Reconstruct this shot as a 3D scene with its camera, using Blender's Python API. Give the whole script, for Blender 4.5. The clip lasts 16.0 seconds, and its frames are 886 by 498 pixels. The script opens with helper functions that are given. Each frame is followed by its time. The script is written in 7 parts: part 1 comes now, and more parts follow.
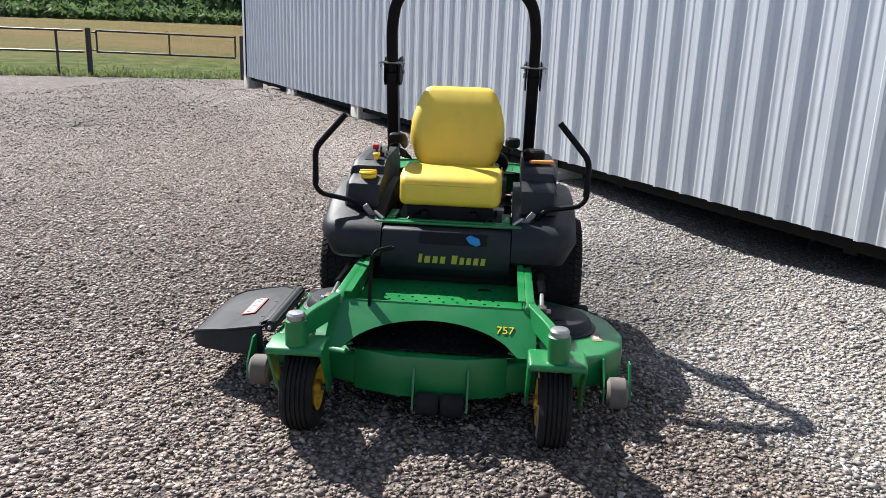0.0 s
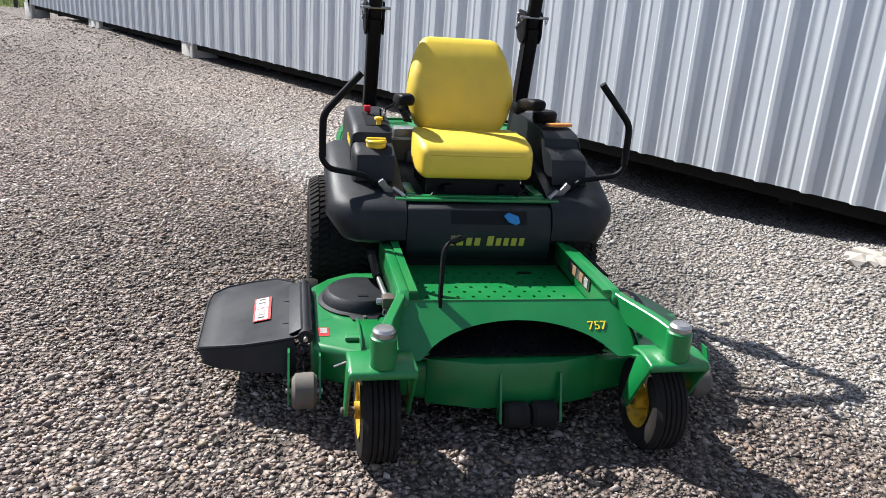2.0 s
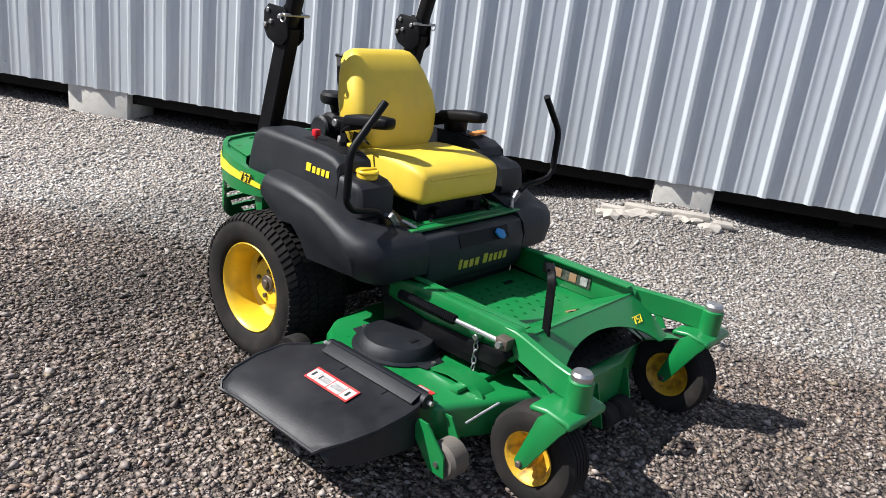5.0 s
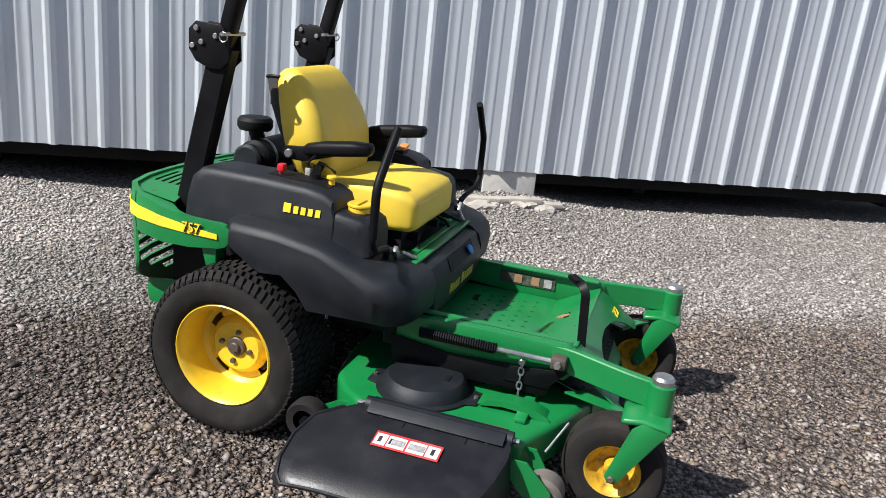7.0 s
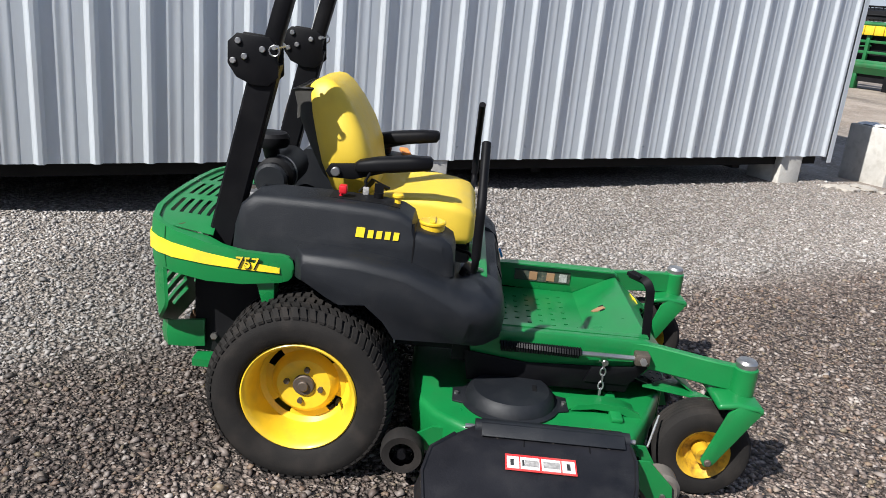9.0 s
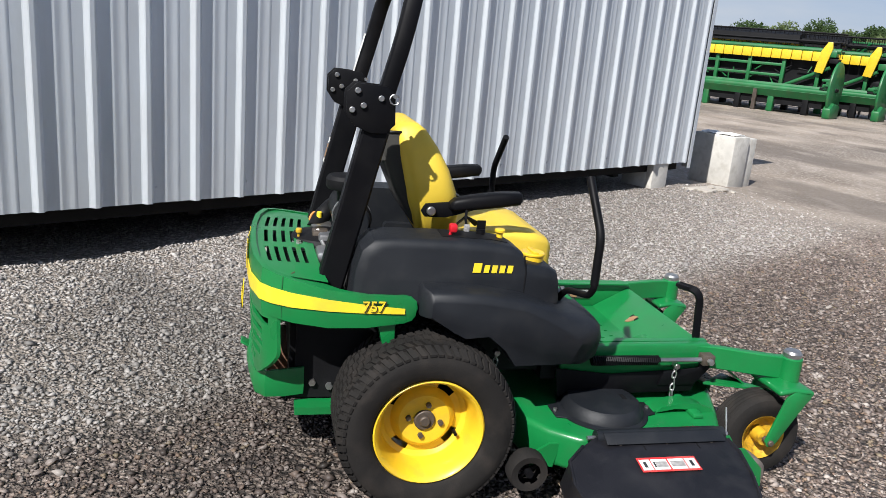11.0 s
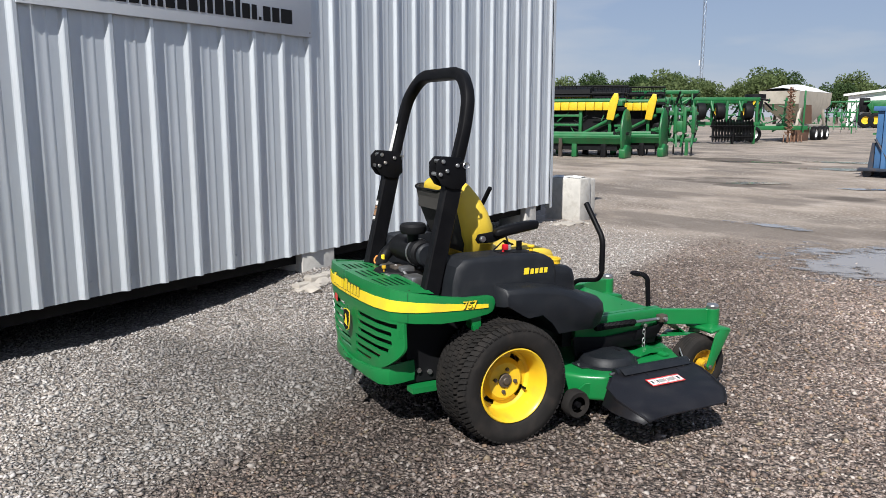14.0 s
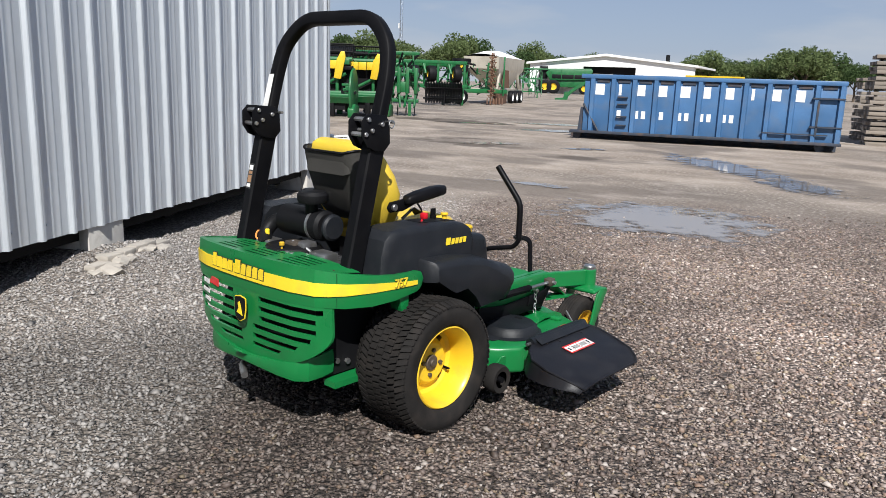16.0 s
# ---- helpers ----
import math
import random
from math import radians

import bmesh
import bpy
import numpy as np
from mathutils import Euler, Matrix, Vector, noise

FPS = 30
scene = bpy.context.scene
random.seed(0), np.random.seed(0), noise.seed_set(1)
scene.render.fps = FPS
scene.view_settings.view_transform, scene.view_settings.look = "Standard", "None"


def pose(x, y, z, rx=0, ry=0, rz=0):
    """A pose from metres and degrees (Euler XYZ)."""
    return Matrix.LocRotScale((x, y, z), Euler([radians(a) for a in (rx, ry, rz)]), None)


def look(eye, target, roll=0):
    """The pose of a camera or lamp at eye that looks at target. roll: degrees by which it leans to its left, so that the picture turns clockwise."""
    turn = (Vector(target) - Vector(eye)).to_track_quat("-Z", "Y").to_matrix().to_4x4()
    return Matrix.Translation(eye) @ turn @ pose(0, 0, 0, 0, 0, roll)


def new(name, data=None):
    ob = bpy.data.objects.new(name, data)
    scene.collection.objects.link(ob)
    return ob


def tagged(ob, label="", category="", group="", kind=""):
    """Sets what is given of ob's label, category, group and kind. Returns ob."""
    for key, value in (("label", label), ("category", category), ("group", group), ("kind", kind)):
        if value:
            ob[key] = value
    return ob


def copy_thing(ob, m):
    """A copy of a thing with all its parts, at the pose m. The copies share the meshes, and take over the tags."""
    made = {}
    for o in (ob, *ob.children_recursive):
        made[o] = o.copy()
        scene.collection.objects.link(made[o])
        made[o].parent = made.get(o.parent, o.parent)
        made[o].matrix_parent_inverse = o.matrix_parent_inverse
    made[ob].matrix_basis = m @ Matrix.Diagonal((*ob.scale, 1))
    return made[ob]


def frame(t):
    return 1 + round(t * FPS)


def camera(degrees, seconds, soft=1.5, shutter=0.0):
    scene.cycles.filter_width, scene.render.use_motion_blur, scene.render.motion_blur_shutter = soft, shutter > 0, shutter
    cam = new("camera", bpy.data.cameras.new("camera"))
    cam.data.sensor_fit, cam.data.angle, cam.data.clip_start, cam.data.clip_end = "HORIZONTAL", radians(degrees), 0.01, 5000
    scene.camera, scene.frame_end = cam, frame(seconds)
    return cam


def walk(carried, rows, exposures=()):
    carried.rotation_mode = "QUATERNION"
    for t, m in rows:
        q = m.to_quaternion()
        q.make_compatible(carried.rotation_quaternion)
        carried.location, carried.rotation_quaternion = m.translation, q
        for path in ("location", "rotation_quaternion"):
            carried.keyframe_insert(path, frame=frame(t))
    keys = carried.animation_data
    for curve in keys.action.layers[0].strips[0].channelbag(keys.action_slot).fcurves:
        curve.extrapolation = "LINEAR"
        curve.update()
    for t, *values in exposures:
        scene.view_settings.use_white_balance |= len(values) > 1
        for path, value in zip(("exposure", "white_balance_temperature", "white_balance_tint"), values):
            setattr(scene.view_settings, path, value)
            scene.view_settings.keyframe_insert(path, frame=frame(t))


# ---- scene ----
cam = camera(59.3, 16.0, soft=0.65)
PATH = [
    (0, (0.262, 0.078, 1.46), (0.12, 2.006, 0.946), 2.1),
    (0.5, (0.042, 0.247, 1.483), (-0.038, 2.179, 0.971), 1.9),
    (1, (-0.298, 0.271, 1.493), (-0.221, 2.197, 0.957), 2.6),
    (1.5, (-0.558, 0.368, 1.482), (-0.328, 2.268, 0.902), 3.6),
    (2, (-0.727, 0.606, 1.466), (-0.343, 2.461, 0.823), 4.1),
    (2.5, (-0.952, 0.732, 1.46), (-0.379, 2.526, 0.787), 4.9),
    (3, (-1.314, 0.836, 1.498), (-0.549, 2.567, 0.851), 5.1),
    (3.5, (-1.56, 1.054, 1.488), (-0.623, 2.7, 0.844), 5.4),
    (4, (-1.805, 1.273, 1.514), (-0.688, 2.805, 0.878), 5.8),
    (4.2, (-1.95, 1.331, 1.535), (-0.756, 2.8, 0.891), 6.3),
    (6.3, (-2.694, 2.395, 1.532), (-0.951, 3.179, 0.942), 6.7),
    (6.5, (-2.74, 2.475, 1.525), (-0.964, 3.182, 0.938), 6.7),
    (7, (-2.761, 2.769, 1.499), (-0.924, 3.302, 0.913), 6.1),
    (7.5, (-2.778, 3.04, 1.523), (-0.905, 3.429, 0.941), 5.6),
    (8, (-2.885, 3.296, 1.532), (-0.989, 3.531, 0.942), 6.1),
    (8.5, (-2.952, 3.494, 1.536), (-1.042, 3.582, 0.949), 7.1),
    (9, (-2.824, 3.706, 1.521), (-0.917, 3.72, 0.92), 5.5),
    (9.2, (-2.777, 3.793, 1.532), (-0.871, 3.792, 0.926), 5.2),
    (11.3, (-2.903, 4.875, 1.54), (-1.039, 4.343, 1.048), 4.3),
    (11.5, (-2.961, 5.005, 1.544), (-1.101, 4.434, 1.083), 3.29),
    (12, (-3.174, 5.296, 1.592), (-1.335, 4.599, 1.225), 1.16),
    (12.5, (-3.471, 5.484, 1.563), (-1.626, 4.78, 1.246), 0.94),
    (13, (-3.642, 5.659, 1.579), (-1.798, 4.953, 1.268), 0.34),
    (13.5, (-3.698, 5.925, 1.576), (-1.889, 5.13, 1.272), -0.37),
    (14, (-3.658, 6.055, 1.564), (-1.899, 5.165, 1.228), 0.02),
    (14.5, (-3.437, 6.135, 1.553), (-1.742, 5.142, 1.178), 0.22),
    (15, (-3.224, 6.335, 1.549), (-1.676, 5.131, 1.158), 0.81),
    (15.5, (-3.018, 6.527, 1.558), (-1.624, 5.148, 1.168), 1.99),
    (16, (-2.737, 6.578, 1.523), (-1.445, 5.112, 1.098), 1.97),
]
walk(cam, [(t, look(eye, target, roll)) for t, eye, target, roll in PATH], exposures=[(0, 1.12), (3.5, 0.97), (7, 0.69), (9, 0.65), (13.5, 0.45), (16, 0.39)])

# ---------- world and sun ----------
SUN = Vector((-0.72, 0.675, 1.0)).normalized()          # towards the sun
world = bpy.data.worlds.new("sky_world")
scene.world = world
world.use_nodes = True
wn, wl = world.node_tree.nodes, world.node_tree.links
sky = wn.new("ShaderNodeTexSky")
sky.sky_type, sky.sun_disc = "NISHITA", False
sky.sun_elevation, sky.sun_rotation = math.asin(SUN.z), math.atan2(SUN.x, SUN.y)
sky.air_density, sky.dust_density, sky.ozone_density = 1.0, 0.4, 1.5
# thin broken cloud, mixed into the sky all round
wco = wn.new("ShaderNodeTexCoord")
wmap = wn.new("ShaderNodeMapping")
wmap.inputs["Scale"].default_value = (1.0, 1.0, 4.5)
wnoise = wn.new("ShaderNodeTexNoise")
wnoise.inputs["Scale"].default_value, wnoise.inputs["Detail"].default_value = 3.2, 6
wramp = wn.new("ShaderNodeValToRGB")
wramp.color_ramp.elements[0].position, wramp.color_ramp.elements[1].position = 0.46, 0.70
wramp.color_ramp.elements[1].color = (0.8, 0.8, 0.8, 1)
wmix = wn.new("ShaderNodeMix")
wmix.data_type = "RGBA"
wmix.inputs["B"].default_value = (7.4, 7.9, 8.7, 1)
# pale haze over the whole dome
whaze = wn.new("ShaderNodeMix")
whaze.data_type = "RGBA"
whaze.inputs["Factor"].default_value = 0.72
wsep = wn.new("ShaderNodeSeparateXYZ")
wgrad = wn.new("ShaderNodeValToRGB")
wgrad.color_ramp.elements[0].position, wgrad.color_ramp.elements[0].color = 0.0, (5.0, 6.2, 8.9, 1)
wgrad.color_ramp.elements[1].position, wgrad.color_ramp.elements[1].color = 0.75, (1.3, 2.1, 4.3, 1)
wgrad.color_ramp.elements.new(0.22).color = (4.0, 5.2, 8.0, 1)
wl.new(wco.outputs["Generated"], wsep.inputs[0])
wl.new(wsep.outputs[2], wgrad.inputs["Fac"])
wl.new(wgrad.outputs["Color"], whaze.inputs["B"])
wl.new(sky.outputs["Color"], whaze.inputs["A"])
wl.new(wco.outputs["Generated"], wmap.inputs["Vector"])
wl.new(wmap.outputs["Vector"], wnoise.inputs["Vector"])
wl.new(wnoise.outputs["Fac"], wramp.inputs["Fac"])
wl.new(wramp.outputs["Color"], wmix.inputs["Factor"])
wl.new(whaze.outputs["Result"], wmix.inputs["A"])
wl.new(wmix.outputs["Result"], wn["Background"].inputs["Color"])
wn["Background"].inputs["Strength"].default_value = 0.055

sun_data = bpy.data.lights.new("sun", "SUN")
sun_data.energy, sun_data.angle, sun_data.color = 5.0, radians(0.6), (1.0, 0.985, 0.962)
sun = new("sun", sun_data)
sun.matrix_world = look(SUN * 30, (0, 0, 0))


# ---------- materials ----------
def surf(name, col, rough=0.5, metal=0.0, var=0.2, scale=6.0, grain=150.0, bump=0.15, dirt=None, dirt_amount=0.4, coat=0.0, spec=0.5,
         stretch=(1, 1, 1), island=0.0, piece=0.0, rough_var=0.15):
    """Paint, plastic, rubber, metal: colour that varies at two scales, a fine relief and dust."""
    m = bpy.data.materials.new(name)
    m.use_nodes = True
    n, l = m.node_tree.nodes, m.node_tree.links
    b = n["Principled BSDF"]
    co = n.new("ShaderNodeTexCoord")
    mp = n.new("ShaderNodeMapping")
    mp.inputs["Scale"].default_value = stretch
    l.new(co.outputs["Object"], mp.inputs["Vector"])

    def tex(sc, detail):
        t = n.new("ShaderNodeTexNoise")
        t.inputs["Scale"].default_value, t.inputs["Detail"].default_value = sc, detail
        l.new(mp.outputs["Vector"], t.inputs["Vector"])
        return t.outputs["Fac"]

    def mix(fac, a, bb):
        x = n.new("ShaderNodeMix")
        x.data_type = "RGBA"
        for key, v in (("Factor", fac), ("A", a), ("B", bb)):
            if isinstance(v, (int, float)):
                x.inputs[key].default_value = v
            elif isinstance(v, tuple):
                x.inputs[key].default_value = (*v, 1) if len(v) == 3 else v
            else:
                l.new(v, x.inputs[key])
        return x.outputs["Result"]

    def ramp(fac, lo, hi, top=1.0):
        r = n.new("ShaderNodeMapRange")
        r.inputs["From Min"].default_value, r.inputs["From Max"].default_value, r.inputs["To Max"].default_value = lo, hi, top
        l.new(fac, r.inputs["Value"])
        return r.outputs["Result"]

    big, fine = tex(scale, 4), tex(grain, 3)
    dark = tuple(c * (1 - var) for c in col)
    light = tuple(min(1, c * (1 + var)) for c in col)
    c = mix(ramp(big, 0.3, 0.7), dark, light)
    c = mix(ramp(fine, 0.35, 0.65, 0.35), c, dark)
    if island or piece:
        if island:
            g = n.new("ShaderNodeNewGeometry").outputs["Random Per Island"]
        else:
            g = n.new("ShaderNodeObjectInfo").outputs["Random"]
        k = island or piece
        c = mix(ramp(g, 0, 1, 0.8), c, tuple(min(1, v * (1 + k)) for v in col))
    if dirt:
        d = tex(scale * 2.3, 7)
        c = mix(ramp(d, 0.48, 0.75, dirt_amount), c, dirt)
    l.new(c, b.inputs["Base Color"])
    l.new(ramp(big, 0.2, 0.8), b.inputs["Roughness"])
    rr = b.inputs["Roughness"].links[0].from_node
    rr.inputs["To Min"].default_value, rr.inputs["To Max"].default_value = max(0.02, rough - rough_var), min(1, rough + rough_var)
    b.inputs["Metallic"].default_value = metal
    b.inputs["Coat Weight"].default_value = coat
    b.inputs["Coat Roughness"].default_value = 0.12
    b.inputs["Specular IOR Level"].default_value = spec
    if bump:
        bp = n.new("ShaderNodeBump")
        bp.inputs["Strength"].default_value, bp.inputs["Distance"].default_value = bump, 0.003
        l.new(fine, bp.inputs["Height"])
        l.new(bp.outputs["Normal"], b.inputs["Normal"])
    return m


DUST = (0.22, 0.19, 0.15)
M_GREEN = surf("green_paint", (0.005, 0.165, 0.040), 0.36, var=0.10, dirt=(0.030, 0.100, 0.040), dirt_amount=0.22, coat=0.12, bump=0.04)
M_YELLOW = surf("yellow_paint", (0.74, 0.48, 0.022), 0.38, var=0.08, dirt=(0.30, 0.20, 0.06), dirt_amount=0.35, coat=0.2, bump=0.04)
M_RUSTY = surf("worn_yellow_rim", (0.62, 0.36, 0.02), 0.5, var=0.15, scale=14, dirt=(0.10, 0.04, 0.015), dirt_amount=0.9, bump=0.1)
M_SEAT = surf("yellow_vinyl", (0.70, 0.49, 0.045), 0.5, var=0.06, grain=420, bump=0.25, dirt=(0.50, 0.36, 0.06), dirt_amount=0.25)
M_PLASTIC = surf("dark_grey_plastic", (0.009, 0.0105, 0.0135), 0.52, var=0.15, grain=500, bump=0.25, dirt=(0.040, 0.040, 0.041), dirt_amount=0.20, spec=0.32, rough_var=0.08)
M_BLACK = surf("black_steel_paint", (0.0040, 0.0040, 0.0050), 0.50, var=0.25, dirt=(0.016, 0.015, 0.014), dirt_amount=0.18, bump=0.06, spec=0.13)
M_TYRE = surf("tyre_rubber", (0.016, 0.0145, 0.0135), 0.85, var=0.3, dirt=(0.048, 0.039, 0.033), dirt_amount=0.34, spec=0.2, grain=220, bump=0.3)
M_CHUTE = surf("black_rubber_flap", (0.008, 0.008, 0.0105), 0.5, var=0.25, dirt=(0.030, 0.029, 0.030), dirt_amount=0.28, bump=0.2, spec=0.35)
M_GREYRUB = surf("grey_roller_rubber", (0.125, 0.108, 0.092), 0.75, var=0.25, dirt=(0.07, 0.06, 0.05), dirt_amount=0.6)
M_STEEL = surf("zinc_steel", (0.42, 0.42, 0.42), 0.4, metal=0.9, var=0.25, dirt=(0.18, 0.13, 0.08), dirt_amount=0.5)
M_ALU = surf("cast_aluminium", (0.20, 0.20, 0.205), 0.45, metal=0.8, var=0.2, dirt=(0.10, 0.09, 0.08), dirt_amount=0.5)
M_BROWNSTEEL = surf("weathered_steel", (0.10, 0.08, 0.065), 0.55, metal=0.5, var=0.3)
M_RED = surf("red_plastic", (0.55, 0.01, 0.02), 0.4, var=0.1)
M_ORANGE = surf("orange_plastic", (0.75, 0.25, 0.05), 0.5, var=0.1)
M_BLUE = surf("blue_cloth", (0.02, 0.22, 0.55), 0.7, var=0.2)
M_LABELW = surf("white_label", (0.72, 0.72, 0.70), 0.5, var=0.1, dirt=DUST, dirt_amount=0.4)
M_LABELR = surf("red_label", (0.60, 0.03, 0.03), 0.5, var=0.1, dirt=DUST, dirt_amount=0.3)


def translucent(m, amount):
    n, l = m.node_tree.nodes, m.node_tree.links
    b, out = n["Principled BSDF"], n["Material Output"]
    t = n.new("ShaderNodeBsdfTranslucent")
    l.new(b.inputs["Base Color"].links[0].from_socket, t.inputs["Color"])
    x = n.new("ShaderNodeMixShader")
    x.inputs[0].default_value = amount
    l.new(b.outputs[0], x.inputs[1])
    l.new(t.outputs[0], x.inputs[2])
    l.new(x.outputs[0], out.inputs["Surface"])


M_FADED = surf("faded_decal", (0.30, 0.17, 0.09), 0.6, var=0.25, dirt=(0.12, 0.12, 0.11), dirt_amount=0.5)
M_DECALBACK = surf("faded_decal_back", (0.035, 0.045, 0.035), 0.6, var=0.5, scale=40, dirt=(0.16, 0.12, 0.08), dirt_amount=0.6)
M_LABELK = surf("label_print", (0.03, 0.03, 0.03), 0.5, var=0.2)
M_FADEDPRINT = surf("faded_label_print", (0.30, 0.29, 0.28), 0.6, var=0.4, scale=90)
M_DECAL = surf("yellow_decal", (0.85, 0.62, 0.03), 0.35, var=0.06, dirt=(0.3, 0.25, 0.08), dirt_amount=0.25, bump=0.02)
M_MESH = surf("black_pouch_mesh", (0.035, 0.033, 0.029), 0.8, var=0.25, grain=300, bump=0.4)
M_WALL = surf("light_grey_steel_cladding", (0.56, 0.595, 0.625), 0.42, metal=0.40, var=0.05, scale=2.5, grain=60, bump=0.02, dirt=(0.42, 0.41, 0.40), dirt_amount=0.25, stretch=(1, 1, 0.25), rough_var=0.06)
M_SIGN = surf("sign_face", (0.60, 0.63, 0.67), 0.45, var=0.05, scale=1.5, grain=40, bump=0.02, rough_var=0.05)
M_SIGNTXT = surf("sign_black", (0.008, 0.008, 0.009), 0.6, var=0.1, spec=0.15)
M_CONCRETE = surf("concrete", (0.50, 0.48, 0.44), 0.85, var=0.15, scale=5, grain=90, bump=0.3, dirt=(0.28, 0.25, 0.21), dirt_amount=0.5)
# Near-black: the shade under the building is put into this colour.
M_UNDER = surf("underside_shade", (0.012, 0.011, 0.010), 0.9, var=0.3, spec=0.15)
M_FENCE = surf("black_pipe", (0.015, 0.013, 0.012), 0.5, var=0.3)
M_DUMP = surf("blue_container_steel", (0.052, 0.140, 0.290), 0.5, var=0.18, scale=1.2, grain=30, dirt=(0.12, 0.15, 0.19), dirt_amount=0.42, bump=0.08)
M_DUMPDK = surf("container_underframe", (0.03, 0.04, 0.06), 0.7, var=0.3, scale=2, dirt=(0.12, 0.07, 0.04), dirt_amount=0.6)
M_WHITE = surf("white_paint", (0.78, 0.78, 0.76), 0.6, var=0.06, scale=3, dirt=(0.45, 0.42, 0.38), dirt_amount=0.3)
M_FARGREEN = surf("machine_green", (0.009, 0.125, 0.036), 0.45, var=0.2, scale=2, dirt=(0.07, 0.09, 0.04), dirt_amount=0.4)
M_FARDARK = surf("machine_black", (0.006, 0.006, 0.007), 0.6, var=0.3, scale=3, spec=0.2)
M_RUST = surf("rusty_steel", (0.14, 0.07, 0.04), 0.8, var=0.3, scale=5)
M_BEIGE = surf("beige_trailer_sheet", (0.45, 0.41, 0.34), 0.5, var=0.12, scale=1.0, dirt=(0.25, 0.21, 0.16), dirt_amount=0.5)
M_WOOD = surf("weathered_lumber", (0.20, 0.17, 0.14), 0.85, var=0.25, scale=4, stretch=(1, 8, 8), piece=0.5)
M_BARK = surf("bark", (0.10, 0.075, 0.055), 0.9, var=0.3, scale=8, bump=0.4)
M_LEAF = surf("foliage", (0.132, 0.172, 0.070), 0.7, var=0.25, scale=0.5, grain=8, island=0.5, spec=0.2, bump=0)
M_LEAF2 = surf("dark_foliage", (0.070, 0.112, 0.042), 0.7, var=0.25, scale=0.5, grain=8, island=0.5, spec=0.2, bump=0)
M_GRASS = surf("grass_blades", (0.10, 0.125, 0.045), 0.7, var=0.3, scale=1, grain=10, island=0.8, bump=0)
for leafy in (M_LEAF, M_LEAF2, M_GRASS):
    translucent(leafy, 0.55)
M_ROCK = surf("pale_rubble", (0.38, 0.345, 0.30), 0.85, var=0.2, scale=8, grain=60, bump=0.4)


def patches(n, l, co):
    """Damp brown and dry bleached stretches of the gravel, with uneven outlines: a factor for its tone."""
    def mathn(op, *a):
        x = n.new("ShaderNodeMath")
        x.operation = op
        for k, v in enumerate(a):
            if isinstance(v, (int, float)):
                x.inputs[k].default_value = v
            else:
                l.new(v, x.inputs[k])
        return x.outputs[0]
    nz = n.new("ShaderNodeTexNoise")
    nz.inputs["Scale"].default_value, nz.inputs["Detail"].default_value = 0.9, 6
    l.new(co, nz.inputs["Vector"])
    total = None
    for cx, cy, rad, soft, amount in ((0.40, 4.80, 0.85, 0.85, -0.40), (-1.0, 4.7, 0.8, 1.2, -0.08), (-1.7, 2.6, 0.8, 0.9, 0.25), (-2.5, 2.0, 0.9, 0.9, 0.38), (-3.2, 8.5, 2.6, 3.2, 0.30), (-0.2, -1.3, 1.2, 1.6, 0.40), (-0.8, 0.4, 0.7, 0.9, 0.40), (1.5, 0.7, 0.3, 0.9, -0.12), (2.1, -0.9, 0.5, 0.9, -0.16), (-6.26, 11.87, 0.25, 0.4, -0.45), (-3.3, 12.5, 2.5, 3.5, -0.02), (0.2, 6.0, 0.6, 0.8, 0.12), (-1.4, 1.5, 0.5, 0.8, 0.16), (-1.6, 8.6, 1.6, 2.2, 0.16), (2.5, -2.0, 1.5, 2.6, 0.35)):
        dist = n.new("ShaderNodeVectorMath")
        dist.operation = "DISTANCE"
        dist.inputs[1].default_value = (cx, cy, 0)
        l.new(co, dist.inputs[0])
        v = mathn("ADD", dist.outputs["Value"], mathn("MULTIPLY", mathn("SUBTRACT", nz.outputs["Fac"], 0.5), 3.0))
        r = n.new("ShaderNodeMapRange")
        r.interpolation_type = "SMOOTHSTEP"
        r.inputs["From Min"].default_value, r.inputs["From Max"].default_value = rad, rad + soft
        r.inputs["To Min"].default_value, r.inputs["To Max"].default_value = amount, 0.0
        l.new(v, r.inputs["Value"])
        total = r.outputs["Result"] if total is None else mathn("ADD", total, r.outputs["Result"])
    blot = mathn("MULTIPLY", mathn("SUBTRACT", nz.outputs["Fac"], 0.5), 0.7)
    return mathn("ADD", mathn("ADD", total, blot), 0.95)


